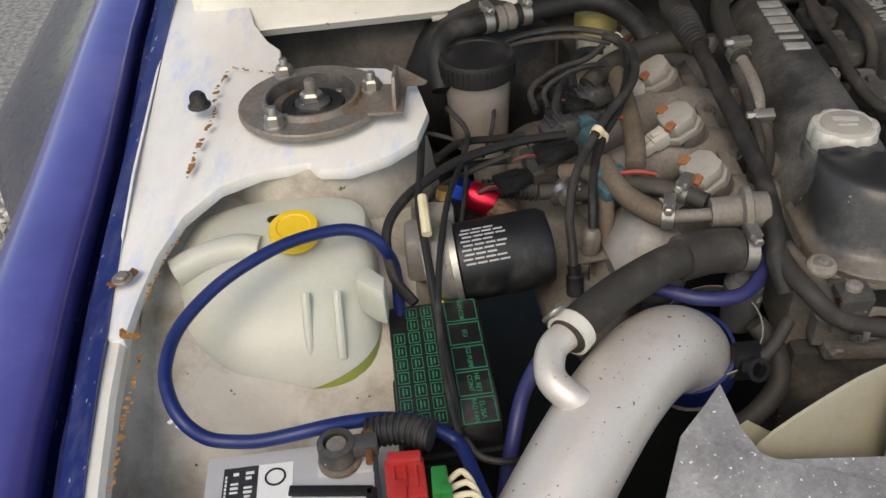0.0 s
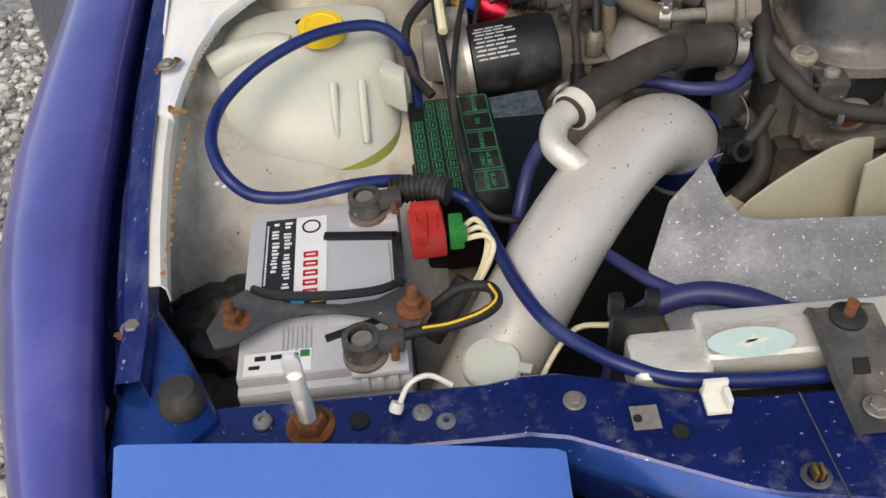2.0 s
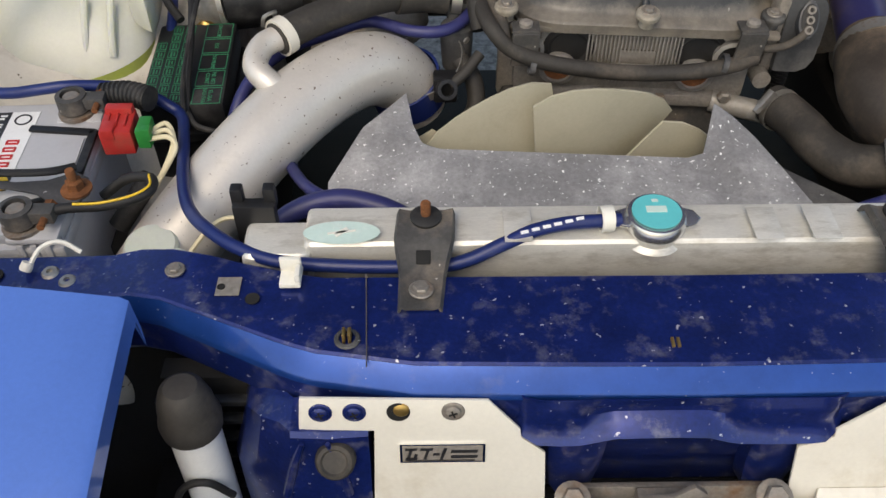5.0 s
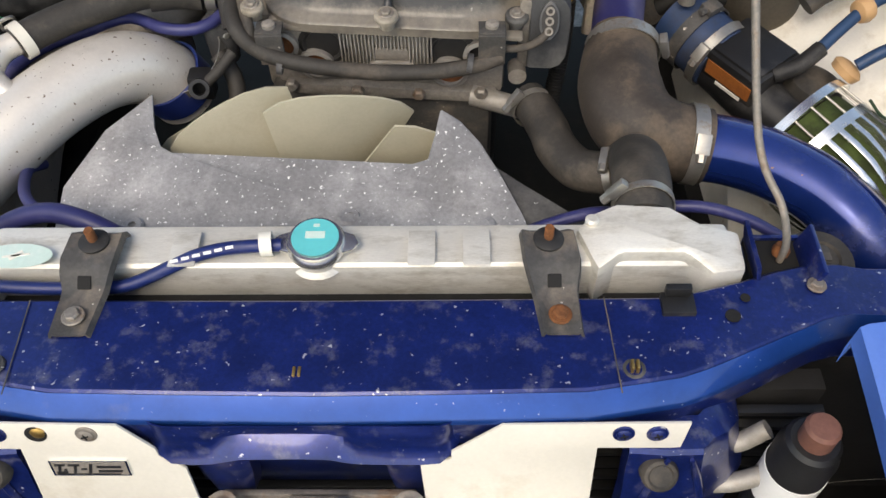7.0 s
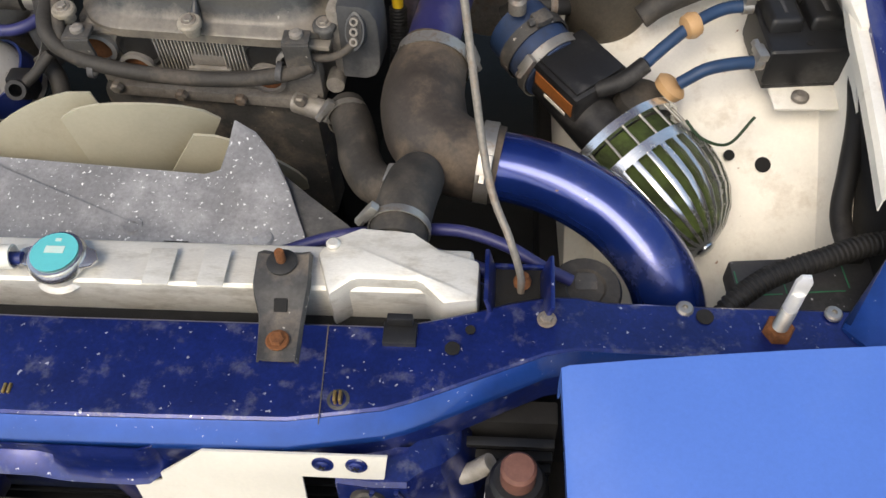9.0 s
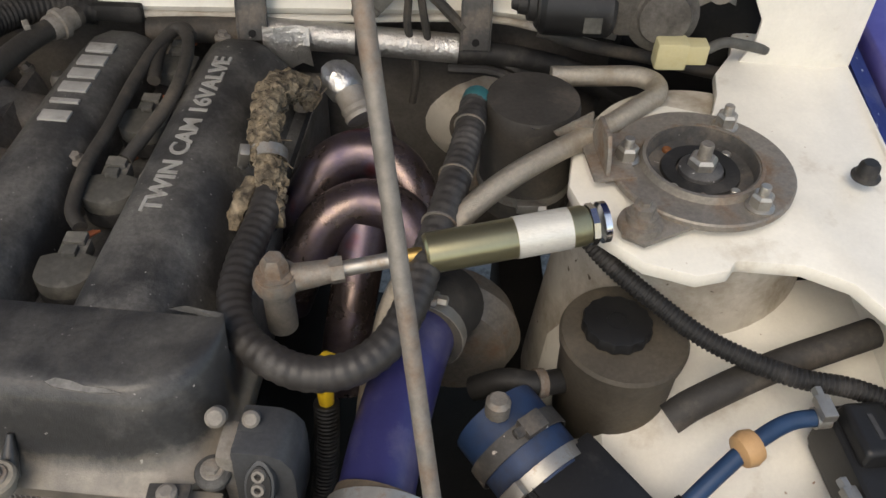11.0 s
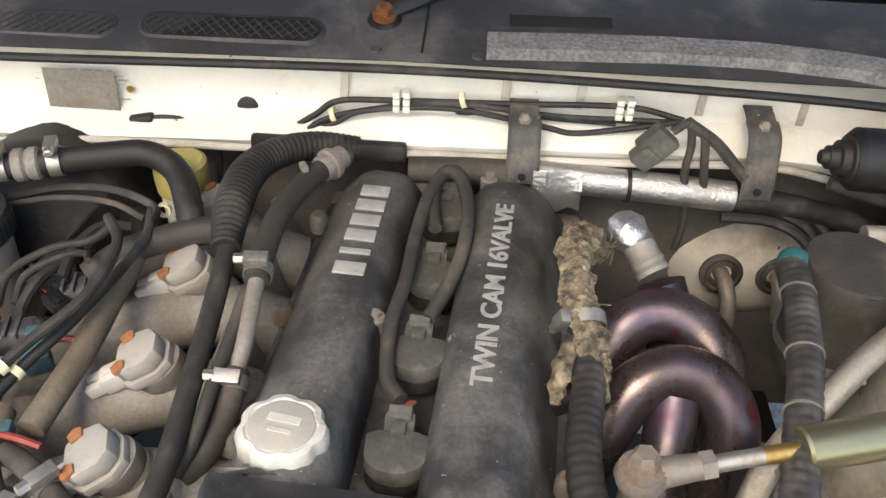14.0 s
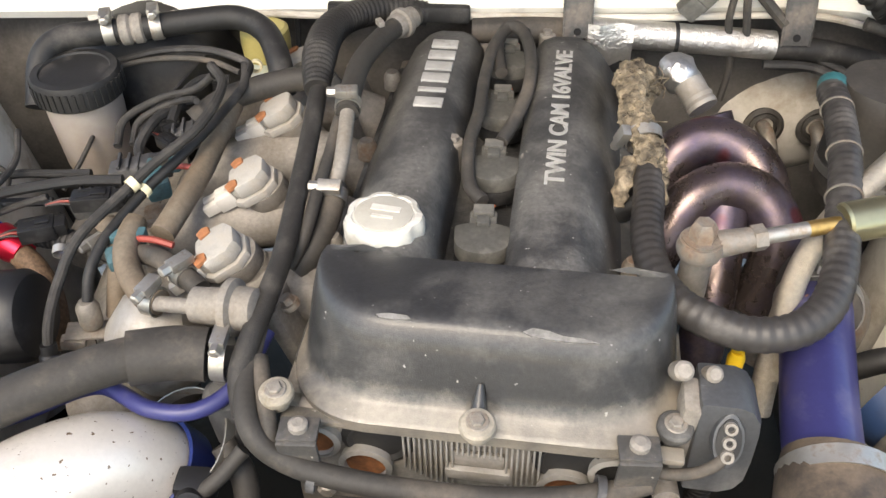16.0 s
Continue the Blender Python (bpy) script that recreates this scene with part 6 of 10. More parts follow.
for i in range(2):
    hose("ac_pipe", [(0.29, 0.13, 0.61 + 0.03 * i), (0.325, 0.125, 0.60 + 0.03 * i), (0.35, 0.128, 0.62 + 0.03 * i), (0.36, 0.14, 0.65 + 0.03 * i)][: 4 - i] if i else [(0.2875, 0.1067, 0.5967), (0.3272, 0.1039, 0.6016), (0.3571, 0.1051, 0.6216)], 0.008, ALLOY, "bare alloy air conditioning pipe bend", "ac pipes", 12)
lt = thing("hood_latch", (-0.0098, 0.0948, 0.5853), "greasy steel hood latch with spring and bolts", "latch")
part("base", join(box((-0.0098, 0.0917, 0.5804), (0.16, 0.006, 0.04), 0.002, (-15, 0, 0)), box((-0.0098, 0.0797, 0.5954), (0.05, 0.025, 0.02), 0.004)), STEEL_OLD, lt)
part("hook", extrude([(-0.02, 0), (0.01, 0), (0.025, 0.02), (0.015, 0.028), (0.0, 0.018), (-0.025, 0.016)], pose(-0.0098, 0.0777, 0.5954, 75, 0, 0), 0.005, 0.001), STEEL_OLD, lt)
part("spring", tube([(-0.06 + 0.0015 * i, 0.068 + 0.005 * math.cos(i * 1.3), 0.606 + 0.005 * math.sin(i * 1.3)) for i in range(26)], 0.001, 6, 3), STEEL_OLD, lt)
for x in (-0.085, 0.065):
    part("lever", box((x + 0.02, 0.072, 0.598), (0.035, 0.008, 0.018), 0.003, (0, 25, 0)), STEEL_OLD, lt)
    bolt(lt, (x, 0.078, 0.612), (0, -0.4, 0.9), 0.009, STEEL_OLD)

# ---- valve cover details ----
TAN_DUST = material("dust_covered_washer", (0.30, 0.27, 0.22), 0.7, 0.2, 0.2, 60, (0.2, 0.17, 0.12), 0.4, 40, 0.1, 400)
LETTER = material("worn_raised_letters", (0.42, 0.41, 0.38), 0.5, 0.3, 0.2, 60, (0.18, 0.17, 0.15), 0.3, 40)
SCUFF_HIGHLIGHT = material("grey_scuff_and_highlight", (0.17, 0.165, 0.155), 0.6, 0.1, 0.4, 120)
DULL_DISC = material("dull_cream_disc", (0.42, 0.40, 0.35), 0.6, 0.2, 0.12, 40, (0.3, 0.27, 0.22), 0.3, 40, 0.05, 400)
COIL = material("dusty_coil_plastic", (0.075, 0.073, 0.065), 0.6, 0, 0.2, 30, (0.17, 0.16, 0.14), 0.4, 25, 0.1, 300)
for i in range(6):
    part("emblem_bar", box((-0.0615, 0.208 + 0.0222 * i, 0.0115), (0.025, 0.0145 if i != 1 else 0.006, 0.003), 0.0006), LETTER, valve_cover, "worn raised bar", True)
part("raised_lettering", text_mesh("TWIN CAM 16VALVE", 0.0215, pose(0.0535, 0.208, 0.0105, 0, 0, 90), 0.0016, 0.222, 0.0004), LETTER, valve_cover, "raised worn letters reading TWIN CAM 16VALVE", True)
part("cap_disc", lathe([(0.0215, 0.0), (0.0215, 0.0012), (0.020, 0.0018)], (-0.068, 0.034, 0.0185), seg=36), DULL_DISC, oil_cap, "dull cream worn disc", True)
part("cap_emblem", join(box((-0.067, 0.039, 0.0208), (0.022, 0.006, 0.0008), 0, (0, 0, -6)), box((-0.068, 0.029, 0.0208), (0.016, 0.003, 0.0008), 0, (0, 0, -6))), BRIGHT, oil_cap, "", True)
part("filler_boss", lathe([(0.033, -0.01), (0.031, 0.005), (0.028, 0.007)], (-0.068, 0.034, -0.009), seg=36), COVER, valve_cover, "", True)
# pale patches along the crest: scratches together with a painted highlight
for scuff in ([(0.041, -0.0700), (0.047, -0.0670), (0.057, -0.0680), (0.066, -0.0705), (0.079, -0.0710), (0.089, -0.0730), (0.071, -0.0740), (0.058, -0.0735), (0.047, -0.0725)], [(-0.054, -0.0675), (-0.046, -0.0660), (-0.034, -0.0665), (-0.031, -0.0690), (-0.042, -0.0700), (-0.052, -0.0695)]):
    part("worn_highlight_patch", slab([(x, y, 0.0152 - 0.42 * max(0, -0.066 - y)) for x, y in scuff], 0.0016), SCUFF_HIGHLIGHT, valve_cover, "scuffed patch with painted crest highlight", True)
for x, y, z, m in ((-0.109, 0.569, 0.733, TAN_DUST), (0.033, 0.543, 0.739, TAN_DUST), (0.167, 0.557, 0.727, COVER)):
    part("bolt_boss", lathe([(0.008, -0.014), (0.008, -0.004), (0.0125, -0.003), (0.0125, 0.001), (0.011, 0.003), (0.006, 0.004)], (x, y, z), (0, -0.12, 1), 26), m, engine)
    bolt(engine, (x, y, z + 0.003), (0, -0.12, 1), 0.0052, STEEL_OLD)
part("cover_ridge", join(tube([(0.0165, -0.089, -0.022), (0.0165, -0.098, -0.034), (0.0165, -0.108, -0.045)], [0.002, 0.005, 0.0072], 14, 6), box((0.0165, -0.105, -0.058), (0.266, 0.012, 0.006), 0.002)), COVER_FRONT, valve_cover, "", True)
for u, v in ((-0.031, -0.012), (0.033, -0.012), (-0.034, 0.17), (0.032, 0.155), (0.034, 0.38), (-0.03, 0.39)):
    part("cover_screw", join(lathe([(0.008, -0.03), (0.0085, 0.0), (0.007, 0.002)], (u, v, -0.004), seg=18), lathe([(0.005, 0.002), (0.0045, 0.006)], (u, v, -0.004), sides=6)), ALLOY_DUSTY, engine, "", True)
for v in (0.06, 0.2, 0.33):
    for s in (-1, 1):
        part("flange_bolt", lathe([(0.009, -0.05), (0.009, -0.036), (0.006, -0.03)], (s * 0.118, v, 0), seg=14), STEEL_OLD, engine, "", True)


def coil(i):
    v = 0.047 + 0.0945 * i
    m = EN @ pose(0.003 - 0.001 * i, v, -0.0235, 0, 0, 4)
    ob = thing("ignition_coil", m, "dusty grey-black ignition coil with a plug", "coil", "ignition coils")
    pl = [(0.021 * math.cos(a), -0.004 + 0.017 * math.sin(a)) for a in np.linspace(math.pi, 2 * math.pi, 13)] + [(0.0215, 0.012), (0.012, 0.016), (-0.012, 0.016), (-0.0215, 0.012)]
    part("base", extrude([(x * 1.02, y) for x, y in pl], pose(0, 0, -0.012), 0.014, 0.001), PLASTIC, ob, "", True)
    part("cap", extrude(pl, pose(0, 0, 0.002), 0.015, 0.002), COIL, ob, "", True)
    part("plug", join(box((0, 0.024, 0.010), (0.021, 0.018, 0.013), 0.002), join(box((0, 0.030, 0.018), (0.016, 0.012, 0.006), 0.001), box((0, 0.016, 0.019), (0.010, 0.010, 0.005), 0.001))), COIL, ob, "", True)
    b = None
    for k in range(3):
        b = tube([(-0.003 + 0.003 * k, 0.033, 0.010), (-0.004 + 0.004 * k, 0.042, 0.009), (0.002 * k + 0.004, 0.052, 0.006)], 0.0013, 6, 4, bm=b)
    part("wires", b, material("orange_brown_wire", (0.40, 0.13, 0.06), 0.6, 0, 0.3) if i == 0 else bpy.data.materials["orange_brown_wire"], ob, "", True)
    part("screw", lathe([(0.004, 0.0), (0.004, 0.004)], (0.024, -0.004, -0.008), seg=12), STEEL, ob, "", True)
    return ob


for i in range(4):
    coil(i)


def E(u, v, w):
    return tuple(EN @ Vector((u, v, w)))


hose("coil_loom", [E(-0.001, 0.09, -0.006), E(-0.014, 0.11, -0.004), E(-0.02, 0.16, 0.0), E(-0.017, 0.21, 0.004), E(-0.018, 0.27, 0.006), E(-0.014, 0.33, 0.010), E(0.0, 0.365, 0.012), E(0.014, 0.35, 0.012)], 0.006, RUBBER_DUSTY, "dusty black coil wiring sleeve in the valve cover valley", "coil looms")
hose("coil_loom", [E(0.006, 0.175, -0.004), E(0.016, 0.205, 0.004), E(0.023, 0.25, 0.008), E(0.022, 0.30, 0.012), E(0.012, 0.345, 0.014), E(-0.004, 0.36, 0.014), E(-0.012, 0.335, 0.006), E(-0.004, 0.285, 0.002)], 0.0062, RUBBER_DUSTY, "dusty black coil wiring sleeve in the valve cover valley", "coil looms")

# ---- cylinder head front ----
hf = part("head_front", join(box((0.012, -0.091, -0.098), (0.240, 0.02, 0.085), 0.006), box((0.014, -0.101, -0.140), (0.225, 0.022, 0.016), 0.005)), ALLOY_DUSTY, engine, "", True)
b = None
for i in range(26):
    x = -0.034 + 0.0037 * i
    if 0.0 < x < 0.034:
        b = box((x, -0.1025, -0.074), (0.0016, 0.007, 0.020), 0.0005, bm=b)
    else:
        k = max(0, abs(x - 0.0125) - 0.022) / 0.042
        b = box((x, -0.1025, -0.092 + 0.012 * k), (0.0016, 0.007, 0.060 - 0.026 * k), 0.0005, bm=b)
part("cooling_ribs", b, ALLOY, hf, "cast ribs", True)
part("boss", box((0.017, -0.103, -0.106), (0.046, 0.010, 0.012), 0.003), ALLOY, hf, "", True)
part("recess", box((0.017, -0.102, -0.091), (0.036, 0.004, 0.016), 0.001), ALLOY_DUSTY, hf, "", True)
for x in (-0.053, 0.079):
    part("cam_seal", lathe([(0.026, 0), (0.026, 0.004), (0.021, 0.007), (0.018, 0.004), (0.008, 0.005)], (x, -0.097, -0.084), (0, -1, 0), 30), RUBBER, hf, "black half-moon cam seal", True)
for x, w, m in ((-0.062, -0.104, RUST), (0.077, -0.106, RUST), (-0.097, -0.080, RUST), (0.110, -0.082, RUBBER)):
    part("core_plug", lathe_ring([(0.0135, -0.004), (0.0185, -0.004), (0.0195, 0.004), (0.0150, 0.005)], along((x, -0.104, w - 0.004), (0, -1, 0)), seg=26), ALLOY, hf, "", True)
    part("core_plug_disc", lathe([(0.0145, 0), (0.0145, 0.0015), (0.008, 0.0005)], (x, -0.104, w - 0.004), (0, -1, 0), 24), m, hf, "sunken core plug", True)
for x, z in ((-0.09, -0.130), (-0.02, -0.134), (0.045, -0.134), (0.11, -0.128)):
    part("bolt", lathe([(0.007, 0), (0.007, 0.006), (0.005, 0.008)], (x, -0.112, z - 0.002), (0, -1, 0), 6), STEEL_OLD, hf, "", True)
part("timing_cover", box((0, -0.075, -0.25), (0.24, 0.05, 0.2), 0.01), BRACKET, engine, "", True)
part("water_outlet", tube([E(0.10, -0.105, -0.142), E(0.14, -0.115, -0.145), E(0.162, -0.12, -0.147)], 0.012, 16, 6), ALLOY, engine)
cs = thing("cam_sensor", (0.2046, 0.5767, 0.6654), "dark grey cam angle sensor with a three-pin plug", "sensor")
part("mount", join(box((0.1776, 0.5734, 0.7014), (0.013, 0.030, 0.092), 0.005, (4, 0, -5)), join(lathe([(0.007, 0), (0.007, 0.014), (0.005, 0.016)], (0.1686, 0.5855, 0.7516), (0.1, -0.6, 0.7), 16), join(lathe([(0.006, 0), (0.006, 0.012), (0.004, 0.014)], (0.1908, 0.5877, 0.7467), (0.1, -0.6, 0.7), 16), lathe([(0.010, 0), (0.010, 0.022)], (0.1704, 0.5675, 0.6532), (0, -1, 0.1), 14)))), ALLOY_DUSTY, cs, "dusty cast mount")
SENSOR = material("smooth_grey_plastic", (0.055, 0.057, 0.060), 0.42, 0, 0.12, 25, (0.20, 0.195, 0.185), 0.35, 9, 0.04, 300)
sensor_body = [(0, -0.048), (0.026, -0.048), (0.036, -0.043), (0.0415, -0.032), (0.043, -0.012), (0.043, 0.014), (0.0415, 0.027), (0.035, 0.037), (0.026, 0.041), (0, 0.041)]
part("housing", extrude(sensor_body, pose(0.1837, 0.5958, 0.7076, 86, 0, -5), 0.042, 0.004), SENSOR, cs)
part("lip", extrude([(u * 0.7 + 0.002, v * 1.04) for u, v in sensor_body], pose(0.1807, 0.5836, 0.7075, 86, 0, -5), 0.012, 0.003), SENSOR, cs)
plug_at = pose(0.2005, 0.5513, 0.7254, 60, 0, -6)
socket = [(0.0105 * math.cos(a) * (1 if abs(math.sin(a)) < 0.7 else 0.9), 0.020 * math.sin(a)) for a in np.linspace(0, 2 * math.pi, 24, endpoint=False)]
part("connector", extrude(socket, plug_at @ pose(0, 0, -0.006), 0.014, 0.002), SENSOR, cs)
part("connector_seal", extrude([(u * 0.8, v * 0.82) for u, v in socket], plug_at @ pose(0, 0, 0.007), 0.0022, 0.0006), RUBBER, cs, "black plug seal")
for k in (-1, 0, 1):
    part("pin_socket", lathe_ring([(0.0024, 0), (0.0048, 0), (0.0044, 0.004), (0.0024, 0.004)], plug_at @ pose(0, 0.010 * k, 0.008), seg=16), ALLOY_DUSTY, cs)
hose("sensor_wire", [(0.2003, 0.5432, 0.7253), (0.1942, 0.5370, 0.7152), (0.1782, 0.5350, 0.7051), (0.1582, 0.5380, 0.7000), (0.1382, 0.5440, 0.7029)], 0.0042, RUBBER_DUSTY, "braided grey sensor wire")
hose("front_loom", [(-0.1341, 0.6358, 0.7421), (-0.1352, 0.5879, 0.7279), (-0.1244, 0.5461, 0.7211), (-0.1000, 0.5345, 0.7012), (-0.0549, 0.5293, 0.6883), (0.0121, 0.5260, 0.6806), (0.0756, 0.5268, 0.6792), (0.1269, 0.5309, 0.6847), (0.1522, 0.5360, 0.6930)], 0.0085, RUBBER_DUSTY, "taped dusty wiring loom across the engine front", seg=14)
hose("front_loom", [(-0.1283, 0.6010, 0.7319), (-0.1135, 0.5531, 0.7212), (-0.1089, 0.5385, 0.7032)], 0.0065, RUBBER_DUSTY, "taped branch of the engine loom")
for x, y, z in ((-0.090, 0.5370, 0.706), (0.141, 0.5300, 0.709)):
    lb = thing("loom_bracket", (x, y, z), "grey steel loom bracket on the head", "bracket", "loom brackets")
    part("strap", box((x, y, z - 0.004), (0.028, 0.004, 0.042), 0.001, (8, 0, 0)), BRACKET, lb)
    part("tab", box((x, y + 0.008, z + 0.017), (0.028, 0.02, 0.004), 0.001), BRACKET, lb)
    part("screw", lathe([(0.007, 0), (0.007, 0.004), (0.004, 0.006)], (x, y + 0.009, z + 0.019), (0, 0, 1), 14), ALLOY_DUSTY, lb)
for x in (-0.082, 0.118):
    solo("cable_tie", lathe_ring([(0.0088, -0.003), (0.0105, -0.003), (0.0105, 0.003), (0.0088, 0.003)], along((x, 0.5305, 0.6875), (1, -0.05, -0.15)), seg=18), PLASTIC_GREY, "grey cable tie round the loom", "cable tie", "loom ties")

# ---- intake manifold and injectors ----
im = thing("intake_manifold", (-0.2106, 0.8196, 0.6637), "dusty cast aluminium intake manifold with four runners", "manifold")
for i in range(4):
    y = 0.705 + 0.092 * i
    part("runner", tube([(-0.092, y + 0.004, 0.688), (-0.13, y, 0.705), (-0.17, y - 0.004, 0.708), (-0.21, y - 0.010, 0.70), (-0.245, y - 0.018, 0.678), (-0.26, y - 0.022, 0.63), (-0.26, y - 0.022, 0.58)], [0.03, 0.028, 0.03, 0.033, 0.034, 0.034], 20, 7), ALLOY_DUSTY, im)
part("plenum", tube([(-0.2839, 0.6109, 0.6029), (-0.2879, 0.6609, 0.6131), (-0.2915, 0.7997, 0.6188), (-0.293, 0.9766, 0.6088), (-0.2896, 1.0147, 0.5953)], [0.02, 0.045, 0.052, 0.05, 0.02], 22, 8), ALLOY_DUSTY, im)
part("front_bulge", lathe([(0.005, -0.04), (0.03, -0.036), (0.046, -0.015), (0.05, 0.0), (0.046, 0.015), (0.03, 0.034), (0.005, 0.04)], along((-0.2322, 0.6658, 0.6784), (0.8, 0.1, 0.25)), seg=30), ALLOY, im)
part("flange", box((-0.1142, 0.8401, 0.693), (0.016, 0.38, 0.07), 0.006, (0, -18, -3)), ALLOY_DUSTY, im)
for i in range(5):
    part("bolt", join(lathe([(0.008, 0), (0.008, 0.005)], (-0.118, 0.665 + 0.092 * i, 0.722), (-0.4, 0, 0.9), 14), lathe([(0.006, 0.005), (0.0055, 0.011)], (-0.118, 0.665 + 0.092 * i, 0.722), (-0.4, 0, 0.9), 6)), STEEL_OLD, im)
part("cable_bracket", join(box((-0.2822, 0.6627, 0.6893), (0.055, 0.020, 0.003), 0.001, (0, 4, 12)), join(box((-0.2505, 0.6767, 0.6955), (0.026, 0.018, 0.003), 0.001, (0, -24, 30)), box((-0.3026, 0.6526, 0.6842), (0.020, 0.010, 0.010), 0.002, (0, 12, 12)))), STEEL_OLD, im)
WHITE_CONN = material("dusty_white_connector", (0.52, 0.49, 0.44), 0.55, 0, 0.1, 40, (0.35, 0.31, 0.25), 0.35, 30)
INJ = material("chalky_injector_cap", (0.37, 0.35, 0.315), 0.8, 0.1, 0.25, 60, (0.26, 0.22, 0.17), 0.5, 30, 0.25, 500)
RED_WIRE = material("dull_red_wire", (0.28, 0.05, 0.035), 0.55)
TEAL_TAPE = material("teal_grey_tape", (0.05, 0.12, 0.14), 0.6, 0, 0.3, 40, (0.03, 0.03, 0.03), 0.5, 30)
RUSTY_SCREW = material("rust_orange_screw", (0.32, 0.13, 0.055), 0.75, 0.1, 0.3, 80)


def injector(x, y, z, turn):
    m = pose(x, y, z - 0.012, 0, -24, turn)
    ob = thing("fuel_injector", m, "chalky grey fuel injector with a white plug and rusty screws", "injector", "fuel injectors")
    block_ = [(-0.019, -0.012), (-0.012, -0.019), (0.008, -0.0185), (0.017, -0.011), (0.0185, 0.006), (0.012, 0.0175), (-0.003, 0.0195), (-0.017, 0.013)]
    part("cap", extrude(block_, pose(0, 0, 0.004), 0.015, 0.004), INJ, ob, "", True)
    part("cap_rim", extrude([(u * 1.14, v * 1.14) for u, v in block_], pose(0, 0, -0.004), 0.008, 0.0015), INJ, ob, "", True)
    part("collar", lathe([(0.019, -0.020), (0.0215, -0.016), (0.0215, -0.004), (0.0185, -0.003)], pose(0.003, 0, 0), seg=26), ALLOY_DUSTY, ob, "", True)
    part("body", lathe([(0.0245, -0.075), (0.023, -0.045), (0.019, -0.018)], pose(0.006, 0, 0), seg=24), ALLOY_DUSTY, ob, "", True)
    plug_ = part("plug", join(box((-0.027, -0.005, 0.006), (0.018, 0.019, 0.015), 0.002), join(box((-0.042, -0.010, 0.006), (0.014, 0.0075, 0.010), 0.001), box((-0.042, 0.001, 0.006), (0.014, 0.0075, 0.010), 0.001))), WHITE_CONN, ob, "", True)
    part("latch", box((-0.028, -0.005, 0.0145), (0.011, 0.007, 0.003), 0.0008), WHITE_CONN, plug_, "", True)
    for dx, dy in ((-0.0135, -0.0125), (-0.006, 0.0155)):
        part("screw", extrude([(-0.006, -0.0045), (0.004, -0.005), (0.006, 0.002), (0.001, 0.006), (-0.006, 0.004)], pose(dx, dy, 0.0165, 0, 0, 20), 0.0045, 0.001), RUSTY_SCREW, ob, "flaky rusty screw", True)
    return ob


for x, y, t in ((-0.174, 0.696, 22), (-0.171, 0.791, 16), (-0.168, 0.900, 10), (-0.163, 0.995, 4)):
    injector(x, y, 0.758, t)
for x, y, z in ((-0.2539, 0.7123, 0.7457), (-0.2512, 0.8056, 0.7518)):
    hose("injector_wire", [(x + 0.035, y - 0.01, z + 0.004), (x + 0.018, y - 0.006, z + 0.006), (x, y, z + 0.002)], 0.0028, RED_WIRE, "thin red injector wire on the intake", "injector wires", 6)
    solo("wire_connector", join(box((x - 0.008, y + 0.004, z), (0.03, 0.012, 0.012), 0.003, (0, 0, 10)), box((x - 0.012, y - 0.012, z - 0.012), (0.022, 0.02, 0.022), 0.005, (10, 0, 30))), TEAL_TAPE, "teal and grey taped wire connector", "connector", "injector connectors")

# ---- hoses over the intake ----
hose("engine_loom", [(-0.1352, 0.9541, 0.7889), (-0.128, 0.9, 0.7875), (-0.1257, 0.8261, 0.7752), (-0.125, 0.7502, 0.764), (-0.1253, 0.6904, 0.7553), (-0.1299, 0.6457, 0.7492), (-0.1359, 0.611, 0.741), (-0.1406, 0.5871, 0.7277), (-0.1358, 0.5663, 0.7074)], 0.0088, TAPE, "taped dusty engine loom along the intake", seg=14)
hose("taped_loom", [(-0.1281, 0.8851, 0.788), (-0.1324, 0.9297, 0.7963), (-0.1306, 0.9832, 0.7971), (-0.1142, 1.0221, 0.7943), (-0.0801, 1.0491, 0.7887), (-0.0389, 1.0598, 0.7797)], [0.012, 0.0165, 0.0165, 0.015, 0.014, 0.013], TAPE, "thick ribbed black loom behind the engine", seg=18, ribs=0.0007, rib_step=0.006)
h2 = hose("breather_hose", [(-0.0481, 1.0335, 0.7906), (-0.067, 0.9992, 0.793), (-0.0816, 0.9618, 0.7946), (-0.0917, 0.9203, 0.7944), (-0.0946, 0.8754, 0.7909), (-0.0937, 0.8454, 0.7876)], 0.0105, RUBBER_DUSTY, "dusty rubber breather hose beside the valve cover", seg=16, clamps=(0.93,))
part("metal_end", join(lathe([(0.0115, -0.014), (0.0125, -0.012), (0.0125, -0.004), (0.0155, -0.003), (0.0155, 0.003), (0.0115, 0.005), (0.0115, 0.016)], along((-0.0594, 1.0129, 0.7924), (0.55, 0.83, 0)), seg=22), box((-0.0786, 0.9843, 0.8065), (0.006, 0.012, 0.006), 0.001, (0, 0, 30))), ALLOY_DUSTY, h2, "dull metal spigot and spring clip")
hose("metal_pipe", [(-0.0937, 0.8484, 0.7875), (-0.0923, 0.8153, 0.7811), (-0.0929, 0.7903, 0.7715), (-0.0972, 0.7723, 0.7578)], 0.0068, ALLOY_DUSTY, "dull metal breather pipe")
hose("breather_hose", [(-0.0972, 0.7753, 0.7598), (-0.0992, 0.7483, 0.7481), (-0.1075, 0.7203, 0.7363), (-0.1223, 0.7004, 0.7243)], 0.011, RUBBER_DUSTY, "dusty lower breather hose", clamps=(0.15,))
